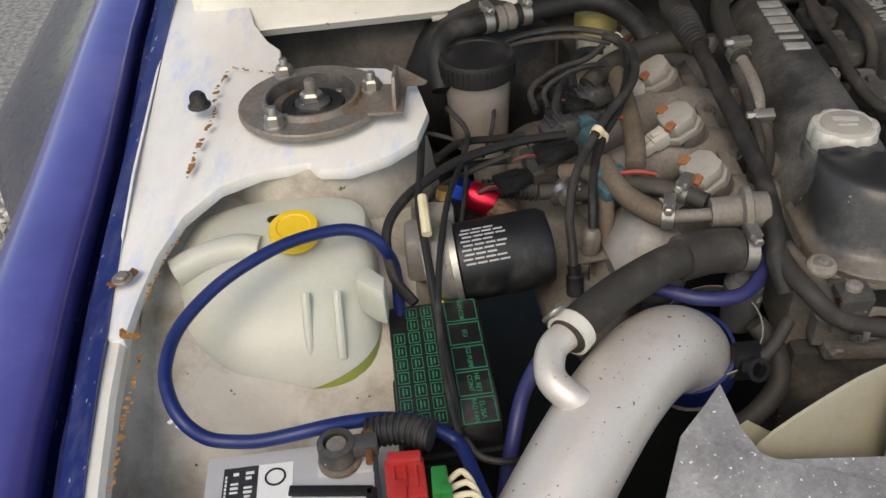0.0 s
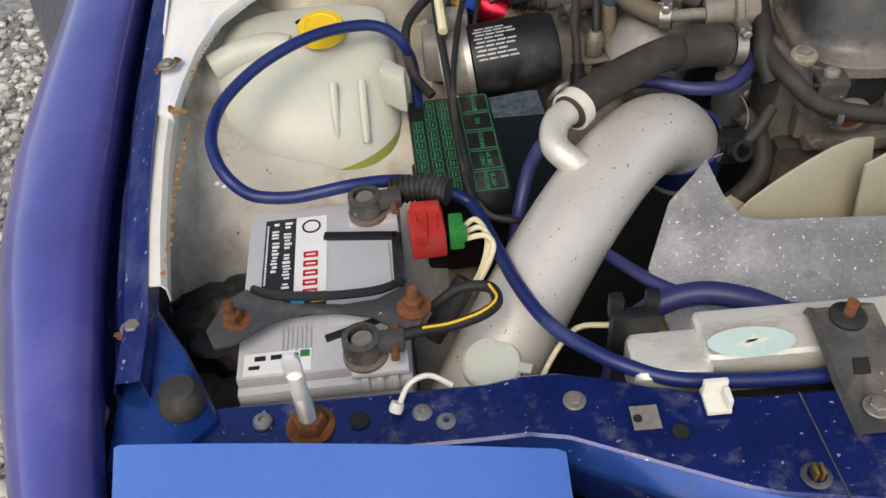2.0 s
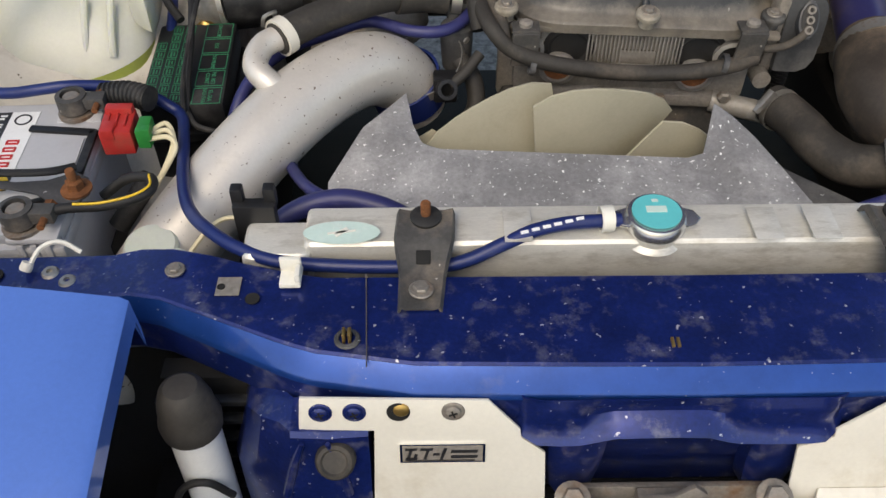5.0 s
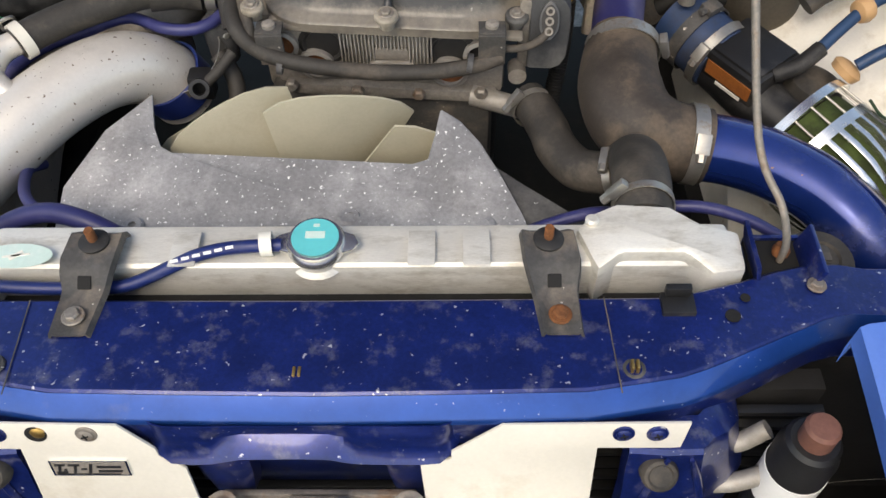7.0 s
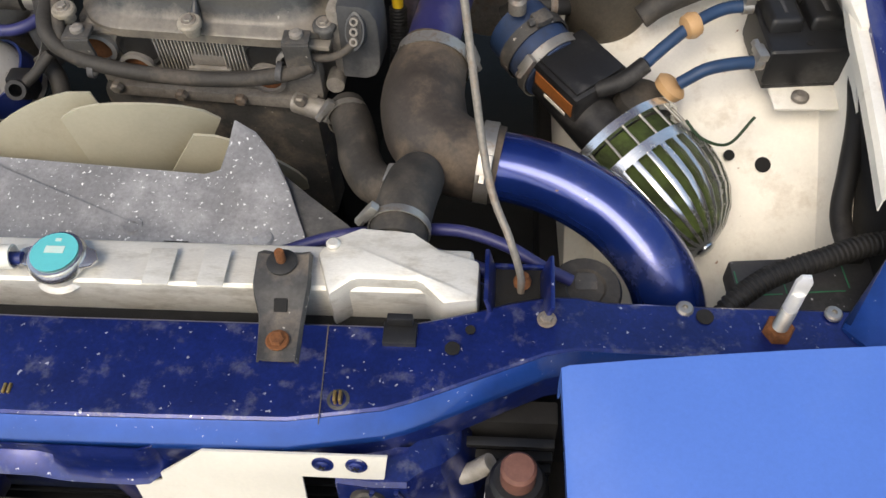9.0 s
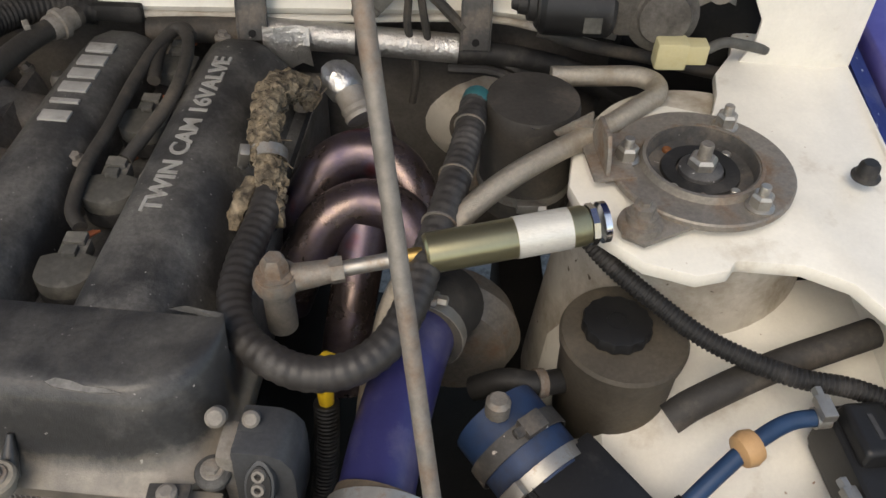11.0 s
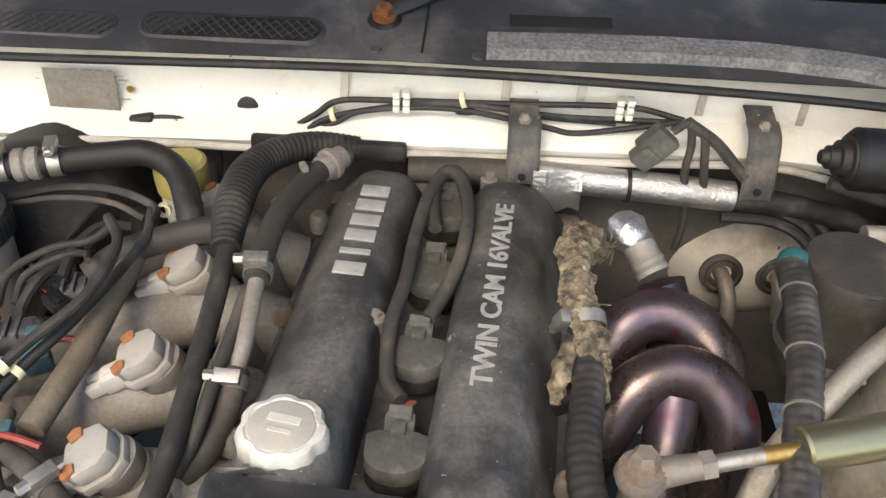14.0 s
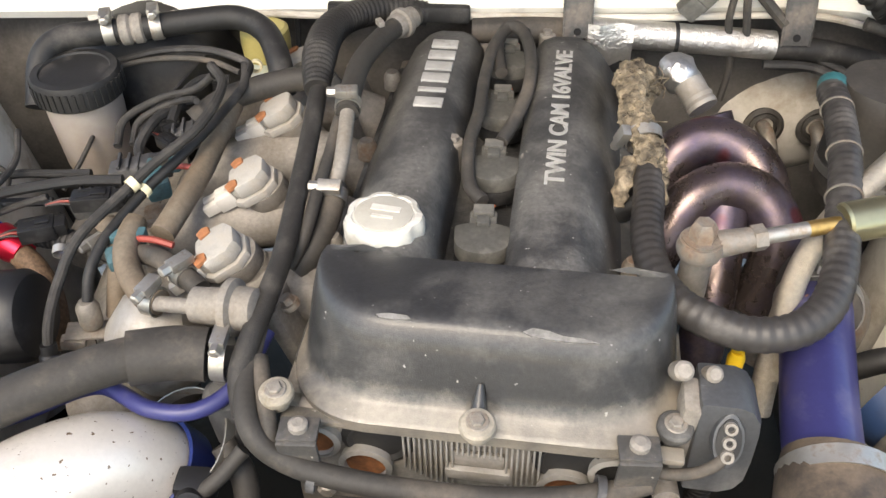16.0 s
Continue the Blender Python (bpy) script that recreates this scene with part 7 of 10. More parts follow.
hose("vacuum_hose", [(-0.1011, 0.8423, 0.7827), (-0.1036, 0.8012, 0.7754), (-0.1069, 0.7682, 0.7688), (-0.1099, 0.7353, 0.7612), (-0.1149, 0.7123, 0.7493), (-0.1244, 0.6954, 0.7343)], 0.0055, RUBBER_DUSTY, "thin dusty vacuum hose")
h3 = hose("heater_hose", [(-0.4138, 0.8991, 0.7534), (-0.4145, 0.9331, 0.7868), (-0.3984, 0.9547, 0.7994), (-0.359, 0.9678, 0.8006), (-0.3142, 0.9801, 0.8011), (-0.2692, 0.9928, 0.8022), (-0.2286, 1.0001, 0.802), (-0.1965, 0.9815, 0.7965), (-0.1767, 0.9437, 0.7847), (-0.1699, 0.9194, 0.7613)], 0.0125, RUBBER, "black heater hose with a metal joint", seg=16, clamps=(0.36, 0.47))
part("joint", lathe([(0.013, -0.012), (0.0155, -0.010), (0.0155, -0.003), (0.013, 0), (0.0155, 0.003), (0.0155, 0.010), (0.013, 0.012)], along((-0.3322, 0.9754, 0.8006), (1, 0.28, 0.02)), seg=20), ALLOY_DUSTY, h3)
hose("vacuum_hose", [(-0.1302, 0.9248, 0.7786), (-0.1647, 0.9234, 0.774), (-0.196, 0.9132, 0.7698), (-0.2251, 0.8992, 0.7647), (-0.2509, 0.8792, 0.7533)], 0.0125, RUBBER_DUSTY, "dusty hose crossing to the plenum")
tc = hose("throttle_cable", [(-0.2136, 0.9527, 0.7771), (-0.2033, 0.9043, 0.7802), (-0.211, 0.8645, 0.7783), (-0.2278, 0.8146, 0.7737), (-0.2431, 0.7847, 0.7678), (-0.2572, 0.7649, 0.7608), (-0.2711, 0.7331, 0.7537), (-0.2799, 0.7053, 0.7476), (-0.2846, 0.6805, 0.7365), (-0.2863, 0.6666, 0.7184)], 0.0046, RUBBER, "black throttle cable running over the intake")
part("adjuster", lathe([(0.0085, 0), (0.0095, 0.004), (0.0095, 0.02), (0.006, 0.026)], along((-0.2887, 0.6646, 0.6933), (0.05, 0.05, 0.95)), seg=14), STEEL_OLD, tc)
part("inner_cable", tube([(-0.2887, 0.6646, 0.6933), (-0.289, 0.6607, 0.6682), (-0.2899, 0.6568, 0.6381)], 0.0013, 6, 4), CHROME, tc)
part("tie", lathe_ring([(0.0048, -0.003), (0.0068, -0.003), (0.0068, 0.003), (0.0048, 0.003)], along((-0.2602, 0.7609, 0.7598), (-0.35, -0.8, -0.2)), seg=14), CREAM, tc, "pale yellow cable tie")
part("tie", lathe_ring([(0.0048, -0.003), (0.0068, -0.003), (0.0068, 0.003), (0.0048, 0.003)], along((-0.2037, 0.9529, 0.7731), (0.05, -0.6, 0.1)), seg=14), CREAM, tc)
hose("throttle_cable", [(-0.3537, 0.9661, 0.7682), (-0.3037, 0.9708, 0.7793), (-0.2525, 0.9664, 0.7826), (-0.2103, 0.948, 0.7794), (-0.2044, 0.919, 0.7795)], 0.004, RUBBER, "thin black cable behind the intake", "thin cables", 8)
hose("throttle_cable", [(-0.3531, 0.952, 0.7698), (-0.3031, 0.9586, 0.7767), (-0.2518, 0.9522, 0.7791), (-0.215, 0.9335, 0.7767)], 0.003, RUBBER_DUSTY, "thin grey cable behind the intake", "thin cables", 8)
hose("fuel_hose", [(-0.2169, 0.9002, 0.7596), (-0.2183, 0.8565, 0.7584), (-0.2217, 0.7977, 0.7538), (-0.2278, 0.751, 0.7508), (-0.2347, 0.7202, 0.7458)], 0.0105, material("brown_fuel_hose", (0.13, 0.10, 0.07), 0.7, 0, 0.25, 30, (0.2, 0.17, 0.13), 0.4, 20), "brown dusty fuel hose along the injectors", "fuel hoses", seg=14)
hose("fuel_hose", [(-0.2631, 0.7351, 0.7457), (-0.2598, 0.7024, 0.7446), (-0.2474, 0.6746, 0.7416), (-0.228, 0.6528, 0.7395), (-0.2147, 0.6468, 0.7396)], 0.0105, bpy.data.materials["brown_fuel_hose"], "brown dusty fuel hose bending to the regulator", "fuel hoses", seg=14, clamps=(0.9,))
hose("fuel_hose", [(-0.3014, 0.752, 0.7287), (-0.2832, 0.7371, 0.7367), (-0.273, 0.7153, 0.7386), (-0.2687, 0.6905, 0.7235), (-0.2725, 0.6756, 0.6934)], 0.008, bpy.data.materials["brown_fuel_hose"], "thin brown hose bending down past the plenum", "fuel hoses", seg=12)
pr = thing("pressure_regulator", (-0.1786, 0.6458, 0.7388), "dusty fuel pressure regulator with a flanged can", "regulator")
part("stem", tube([(-0.2248, 0.6458, 0.7405), (-0.1764, 0.6379, 0.7448)], 0.0062, 14, 3), ALLOY_DUSTY, pr)
part("can", lathe([(0.014, 0), (0.0145, 0.02), (0.0145, 0.026), (0.0225, 0.028), (0.0225, 0.034), (0.017, 0.036), (0.016, 0.05), (0.012, 0.052)], along((-0.1848, 0.6409, 0.7447), (1, -0.14, 0.08)), seg=28), ALLOY_DUSTY, pr)
hose("return_hose", [(-0.3112, 0.7421, 0.7036), (-0.2761, 0.7202, 0.7236), (-0.2355, 0.6954, 0.7437), (-0.2047, 0.6726, 0.7478), (-0.1839, 0.6557, 0.7458)], 0.0085, RUBBER_DUSTY, "dusty return hose with a steel clamp", clamps=(0.1, 0.8))
for x, y, z, l in ((-0.293, 0.818, 0.738, "grey two-pin wiring connector"), (-0.318, 0.782, 0.730, "dark wiring connector with ribs"), (-0.255, 0.868, 0.745, "dusty grey wiring connector"), (-0.275, 0.90, 0.72, "dark grey wiring connector")):
    b = box((x, y, z), (0.042, 0.022, 0.02), 0.003, (0, -8, 12))
    for k in range(3):
        box((x - 0.012 + 0.009 * k, y, z + 0.011), (0.003, 0.024, 0.004), 0.001, (0, -8, 12), bm=b)
    box((x + 0.026, y + 0.006, z), (0.014, 0.016, 0.014), 0.002, (0, -8, 12), bm=b)
    solo("wire_connector", b, PLASTIC_GREY, l + " beside the intake", "connector", "intake connectors")
for pts in ([(-0.3317, 0.8116, 0.7388), (-0.3615, 0.8097, 0.7388), (-0.4007, 0.8, 0.7438), (-0.4287, 0.7705, 0.746)], [(-0.3563, 0.7779, 0.7317), (-0.3904, 0.7722, 0.7337), (-0.4237, 0.7606, 0.7389)], [(-0.2815, 0.8295, 0.7438), (-0.2663, 0.8195, 0.7538), (-0.2532, 0.7996, 0.7608)]):
    hose("loom_wire", pts, 0.0042, RUBBER, "black wiring to the intake connectors", "intake wires", 8)
hose("corrugated_hose", [(-0.3851, 0.7554, 0.7136), (-0.3558, 0.7502, 0.7136), (-0.3262, 0.7451, 0.7116)], 0.0095, RUBBER, "short black corrugated hose", ribs=0.0014, rib_step=0.005)
hose("return_hose", [(-0.3262, 0.7451, 0.7116), (-0.2963, 0.7421, 0.7107), (-0.2712, 0.7351, 0.7037)], 0.009, RUBBER_DUSTY, "dusty straight hose with a clamp", clamps=(0.7,))
for i, pts in enumerate(([(-0.2662, 0.899, 0.7579), (-0.2834, 0.8692, 0.7615), (-0.2935, 0.8394, 0.7487), (-0.2815, 0.8195, 0.7388)], [(-0.2612, 0.9187, 0.7522), (-0.2966, 0.9088, 0.7478), (-0.3066, 0.8792, 0.7385)], [(-0.2253, 0.9286, 0.7712), (-0.251, 0.9235, 0.7736), (-0.2661, 0.899, 0.7679), (-0.2692, 0.8693, 0.7585)])):
    hose("loom_wire", pts, 0.005, RUBBER, "taped black wiring over the intake", "intake wires", 8)
iv = thing("idle_valve", (-0.147, 0.631, 0.7038), "greasy dark idle valve and bracket beside the head", "valve")
part("body", join(lathe([(0.016, -0.05), (0.018, -0.02), (0.018, 0.0), (0.012, 0.006)], (-0.1596, 0.5992, 0.6935), (0, 0, 1), 20), box((-0.1554, 0.6161, 0.7037), (0.03, 0.03, 0.03), 0.006)), PLASTIC_GREY, iv)
part("plug", join(box((-0.173, 0.5368, 0.6576), (0.026, 0.022, 0.03), 0.004), lathe_ring([(0.007, 0), (0.011, 0), (0.011, 0.010), (0.007, 0.010)], (-0.1728, 0.524, 0.6624), (0.2, -0.8, 0.5), 16)), PLASTIC, iv)
hose("loom_wire", [(-0.1677, 0.527, 0.6645), (-0.1519, 0.5368, 0.6747), (-0.1359, 0.5516, 0.6881)], 0.006, RUBBER_DUSTY, "taped wiring to the idle valve")
hose("coolant_pipe", [(-0.1979, 0.5024, 0.6019), (-0.1675, 0.5126, 0.612), (-0.1416, 0.5322, 0.6275), (-0.1416, 0.5517, 0.6529), (-0.1575, 0.5665, 0.6731)], 0.010, RUBBER_DUSTY, "dusty coolant pipe in front of the head")

# ---- brake reservoir, master cylinder, booster ----
br = thing("brake_reservoir", (-0.3741, 0.9138, 0.7031), "milky brake fluid reservoir with a black ribbed cap", "reservoir")
RC = (-0.372, 0.912)
prof = [(0.041, 0.764), (0.043, 0.766)]
part("cap", lathe(prof + [(0.043, 0.786), (0.041, 0.790), (0.034, 0.7905), (0.033, 0.7885), (0.008, 0.7885)], Matrix.Translation((*RC, 0)), seg=44), RUBBER, br, "black ribbed cap")
b = None
for i in range(40):
    a = 2 * math.pi * i / 40
    b = box((RC[0] + 0.0432 * math.cos(a), RC[1] + 0.0432 * math.sin(a), 0.776), (0.0022, 0.003, 0.018), 0.0, (0, 0, math.degrees(a)), bm=b)
part("cap_ribs", b, RUBBER, br)
part("bottle", lathe([(0.016, 0.655), (0.02, 0.668), (0.031, 0.675), (0.034, 0.69), (0.037, 0.745), (0.037, 0.766)], Matrix.Translation((*RC, 0)), seg=36), material("grimy_milky_plastic", (0.36, 0.32, 0.28), 0.4, 0, 0.08, 14, (0.22, 0.17, 0.13), 0.4, 8, 0.03, 200, 0, 0.1, 0.4), br)
mc = thing("master_cylinder", (-0.3567, 0.8594, 0.6638), "greasy cast brake master cylinder with pipes", "cylinder")
part("body", join(tube([(-0.3664, 0.9952, 0.6466), (-0.3639, 0.8991, 0.6515), (-0.3613, 0.7999, 0.6487)], 0.021, 18, 4), box((-0.3217, 0.8494, 0.6558), (0.05, 0.03, 0.03), 0.006)), ALLOY_DUSTY, mc)
for i in range(3):
    part("union", lathe([(0.009, 0), (0.009, 0.014), (0.006, 0.02)], (-0.305, 0.84 - 0.03 * i, 0.668), (1, 0.1, 0.2), 6), STEEL_OLD, mc)
    hose("brake_pipe", [(-0.285, 0.842 - 0.03 * i, 0.672), (-0.262, 0.85 - 0.03 * i, 0.678), (-0.25, 0.865 - 0.03 * i, 0.67), (-0.262, 0.885 - 0.02 * i, 0.65), (-0.2916, 0.909, 0.6232)], 0.0028, STEEL_OLD, "thin steel brake pipe", "brake pipes", 8)
bb = thing("brake_booster", (-0.3503, 1.024, 0.6943), "large black brake booster drum at the firewall", "booster")
part("drum", lathe([(0.02, -0.03), (0.06, -0.025), (0.10, -0.005), (0.112, 0.015), (0.112, 0.035), (0.105, 0.05), (0.10, 0.09)], along((-0.3495, 0.995, 0.6812), (0, 1, 0.05)), seg=44), RUBBER, bb)
part("heat_plate", box((-0.2741, 0.9525, 0.7001), (0.004, 0.08, 0.13), 0.002, (0, 0, -10)), PLASTIC, bb, "dark dusty plate beside the booster")
cr = thing("clutch_reservoir", (-0.2193, 1.0295, 0.7541), "yellowed round reservoir cap at the firewall", "reservoir")
part("cap", lathe([(0.026, 0.745), (0.027, 0.762), (0.026, 0.775), (0.022, 0.778)], Matrix.Translation((-0.212, 1.0297, 0)), seg=28), material("yellowed_plastic", (0.42, 0.36, 0.13), 0.5, 0, 0.1, 20), cr)
part("bottle", lathe([(0.022, 0.70), (0.024, 0.745)], Matrix.Translation((-0.212, 1.0297, 0)), seg=24), MILKY, cr)

# ---- pipes and hoses beside the radiator ----
PIPE_BLUE = material("glossy_dark_blue_pipe", (0.010, 0.032, 0.19), 0.17, 0.5, 0.2, 20, (0.10, 0.11, 0.2), 0.3, 12, 0.02, 300, 0.8, speck=(0.22, 0.12, 0.06), speck_amount=0.02, speck_scale=160)
PIPE_FADED = material("faded_blue_pipe", (0.035, 0.035, 0.13), 0.4, 0.3, 0.15, 20, (0.13, 0.12, 0.2), 0.35, 14, 0.03, 300, 0.3, speck=(0.4, 0.17, 0.06), speck_amount=0.07, speck_scale=70)
bp = thing("intake_pipe", (0.4477, 0.3739, 0.6197), "glossy dark blue painted intake pipe", "pipe")
part("pipe", tube([(0.3369, 0.4261, 0.6675), (0.3758, 0.4206, 0.664), (0.4198, 0.4065, 0.6561), (0.4648, 0.3806, 0.6422), (0.5037, 0.3407, 0.617), (0.5204, 0.301, 0.5729), (0.5281, 0.275, 0.4977)], 0.034, 30, 10), PIPE_BLUE, bp)
rub = thing("rubber_elbow_hose", (0.286, 0.4577, 0.6736), "large dusty black rubber elbow hose with clamps", "hose")
part("elbow", tube([(0.2814, 0.5551, 0.6953), (0.274, 0.5258, 0.6899), (0.2713, 0.4892, 0.6843), (0.2807, 0.4525, 0.6775), (0.3081, 0.4316, 0.6718), (0.3495, 0.4245, 0.6673)], [0.036, 0.0395, 0.043, 0.043, 0.040, 0.038], 28, 10), RUBBER_BROWN, rub)
clamp(rub, (0.2789, 0.5425, 0.6931), (0.1, 0.95, 0.12), 0.0382, 0.014, side=(1, 0, 0.3))
clamp(rub, (0.337, 0.4267, 0.669), (1, -0.12, -0.08), 0.0392, 0.014, side=(-0.1, -0.6, 0.6))
bu = thing("turbo_pipe", (0.2849, 0.6242, 0.6959), "faded blue turbo pipe with orange scuffs", "pipe")
part("pipe", tube([(0.2734, 0.5518, 0.6942), (0.2817, 0.6035, 0.6997), (0.295, 0.665, 0.7041), (0.306, 0.7057, 0.7011), (0.3198, 0.7416, 0.686)], 0.0275, 26, 8), PIPE_FADED, bu)
part("coupling", tube([(0.305, 0.6976, 0.7021), (0.3149, 0.7312, 0.6941), (0.3267, 0.7569, 0.6778)], 0.033, 24, 6), RUBBER_DUSTY, bu, "grey rubber coupling")
clamp(bu, (0.306, 0.7026, 0.7021), (0.25, 0.9, -0.1), 0.0335)
rh = thing("radiator_hose", (0.2245, 0.4174, 0.6529), "dusty black upper radiator hose with clamps", "hose")
part("upper_bend", tube([(0.1817, 0.5289, 0.6369), (0.1909, 0.5085, 0.6397), (0.2008, 0.4776, 0.6413), (0.2081, 0.4486, 0.6417), (0.2264, 0.4174, 0.6449), (0.257, 0.4015, 0.6543), (0.276, 0.3961, 0.6641)], 0.0215, 22, 8), RUBBER_DUSTY, rh)
part("lower_bend", tube([(0.2644, 0.4085, 0.6545), (0.2735, 0.3940, 0.6810), (0.2715, 0.3656, 0.7000), (0.2685, 0.3355, 0.7100), (0.2658, 0.3100, 0.7110), (0.2650, 0.2955, 0.7095)], [0.023, 0.026, 0.026, 0.0245], 24, 8), RUBBER_DUSTY, rh)
for p, a, r in (((0.1862, 0.5146, 0.6388), (0.3, -0.9, 0.1), 0.022), ((0.258, 0.4014, 0.6543), (0.9, -0.3, 0.4), 0.022), ((0.2658, 0.3090, 0.7112), (-0.05, -0.95, 0.1), 0.0262)):
    clamp(rh, p, a, r, 0.008, side=(-0.8, 0.1, 0.6))
part("neck", lathe([(0.0215, -0.02), (0.0215, 0.014)], along((0.2645, 0.2840, 0.7075), (0.03, 1, 0.05)), seg=24), BRIGHT, radiator)

# ---- hood prop rod ----
rod = thing("hood_prop_rod", (0.371, 0.2604, 0.7139), "thin grey steel rod propping the hood", "rod")
part("rod", tube([(0.3700, 0.250, 0.710), (0.3685, 0.250, 0.735), (0.3590, 0.262, 0.765), (0.3400, 0.301, 0.800), (0.3190, 0.370, 0.925), (0.2980, 0.439, 1.050), (0.2728, 0.522, 1.200), (0.2392, 0.632, 1.400), (0.2174, 0.704, 1.530)], 0.0031, 14, 6), STEEL_OLD, rod)
part("foot", lathe([(0.007, 0), (0.0075, 0.004), (0.005, 0.010)], (0.3709, 0.2554, 0.7129), (0, 0.1, 1), 14), RUST, rod)
rbk = thing("rod_bracket", (0.3677, 0.2435, 0.7068), "dark blue pressed bracket at the rod's foot", "bracket")
part("wall", join(box((0.3452, 0.2498, 0.719), (0.004, 0.05, 0.03), 0.0015, (0, -12, 0)), join(box((0.3905, 0.2451, 0.7187), (0.004, 0.05, 0.03), 0.0015, (0, 14, 0)), box((0.3684, 0.2744, 0.7061), (0.046, 0.004, 0.012), 0.0015))), BLUE_DUSTY_SHADE, rbk)
# bracket floor coloured near-black between the blue walls
part("floor", box((0.3678, 0.2484, 0.7054), (0.046, 0.052, 0.006), 0.002), DARK, rbk, "near-black bracket floor")
hn = thing("horn", (0.4271, 0.2848, 0.6369), "round dusty dark horn behind the support", "horn")
part("disc", lathe([(0.031, -0.012), (0.0325, 0.0), (0.030, 0.005), (0.018, 0.008), (0.016, 0.006), (0.004, 0.007)], (0.428, 0.2868, 0.6588), (0, -0.15, 1), 32), RUBBER_DUSTY, hn)
part("bracket", box((0.4284, 0.2929, 0.637), (0.02, 0.02, 0.06), 0.003), BRACKET, hn)

# ---- air flow meter and filter ----
AX = Vector((0.60, -0.77, -0.20)).normalized()
am = thing("air_flow_meter", (0.4132, 0.606, 0.6047), "black air flow meter with an orange-brown label", "air flow meter")
part("duct", tube([tuple(Vector((0.4804, 0.5154, 0.5949)) - AX * d) for d in (0.005, 0.03, 0.06, 0.10, 0.125)], 0.031, 26, 4), PLASTIC, am)
ab = part("box", join(box((0.4333, 0.5849, 0.6405), (0.075, 0.080, 0.036), 0.004, (4, -4, 38)), box((0.4334, 0.5857, 0.6164), (0.06, 0.066, 0.03), 0.004, (4, -4, 38))), PLASTIC, am)
part("raised_lid", box((0.4332, 0.5843, 0.6596), (0.066, 0.071, 0.005), 0.002, (4, -4, 38)), PLASTIC, am)
q = pose(0.4333, 0.5849, 0.6405, 4, -4, 38)
lb = bmesh.new()
bmesh.ops.create_cube(lb, size=1)
for v in lb.verts:
    v.co = Vector((-0.038 + v.co.x * 0.0012, -0.004 + v.co.y * 0.062, -0.001 + v.co.z * 0.018))
lb.transform(q)
part("side_label", lb, material("orange_brown_label", (0.30, 0.10, 0.025), 0.5, 0, 0.2, 30), am, "orange-brown label")
lb = bmesh.new()
bmesh.ops.create_cube(lb, size=1)
for v in lb.verts:
    v.co = Vector((-0.039 + v.co.x * 0.0012, -0.008 + v.co.y * 0.035, -0.014 + v.co.z * 0.004))
lb.transform(q)
part("side_label", lb, NYLON, am, "thin white print bar")
sl = thing("silicone_coupling", (0.364, 0.6328, 0.6351), "faded blue silicone coupling with steel clamps", "hose")
part("sleeve", tube([tuple(Vector((0.4804, 0.5154, 0.5949)) - AX * d + Vector((0, 0, 0.01))) for d in (0.118, 0.135, 0.155)] + [(0.3662, 0.6632, 0.6411)], 0.039, 26, 5), material("faded_blue_silicone", (0.020, 0.045, 0.11), 0.5, 0, 0.3, 20, (0.035, 0.035, 0.04), 0.5, 14), sl)
c = Vector((0.4803, 0.5151, 0.605)) - AX * 0.126
clamp(sl, c, AX, 0.0415, 0.012, side=(-0.6, -0.5, 0.5))
c = Vector((0.4803, 0.5151, 0.605)) - AX * 0.158
clamp(sl, c, AX, 0.0415, 0.016, BRACKET, side=(0, 0, 1))
part("bolt", lathe([(0.010, 0), (0.010, 0.014), (0.007, 0.018)], (0.3642, 0.6389, 0.6833), (0, 0, 1), 12), STEEL_OLD, sl)
CAGE = material("satin_bright_cage", (0.74, 0.75, 0.73), 0.2, 0.9, 0.06, 60, (0.5, 0.5, 0.46), 0.2, 40)
af = thing("air_filter", (0.4805, 0.5165, 0.5522), "chrome-caged mushroom air filter with green foam", "air filter")
F0 = along((0.4804, 0.5154, 0.5949), AX)
part("foam_core", lathe([(0.06, 0.004), (0.064, 0.03), (0.064, 0.07), (0.056, 0.105), (0.036, 0.13), (0.01, 0.137)], F0, seg=36), material("green_filter_foam", (0.045, 0.068, 0.012), 0.8, 0, 0.5, 60, (0.02, 0.025, 0.01), 0.5, 25, 0.4, 300), af, "oily yellow-green foam")
part("front_ring", lathe_ring([(0.066, -0.006), (0.0745, -0.006), (0.0755, 0.004), (0.066, 0.004)], F0, seg=48), CAGE, af, "satin metal ring")
part("mid_ring", lathe_ring([(0.0695, 0.030), (0.0735, 0.030), (0.0735, 0.042), (0.0695, 0.042)], F0, seg=48), CAGE, af, "satin metal ring")
NR = 27
for i in range(NR):
    a = 2 * math.pi * i / NR
    rows = []
    for h, r in ((0.04, 0.0725), (0.062, 0.0735), (0.085, 0.070), (0.105, 0.062), (0.122, 0.049), (0.134, 0.032), (0.141, 0.012)):
        w = 0.0031 if h < 0.12 else 0.0020
        t = w / max(r, 0.01)
        rows.append([(r * math.cos(a - t), r * math.sin(a - t), h), (r * 1.01 * math.cos(a), r * 1.01 * math.sin(a), h + 0.0003), (r * math.cos(a + t), r * math.sin(a + t), h), ((r - 0.009) * math.cos(a), (r - 0.009) * math.sin(a), h - 0.003)])
    bm_ = sheet(rows, closed=True)
    bm_.transform(F0)
    part("cage_rib", bm_, CAGE, af)
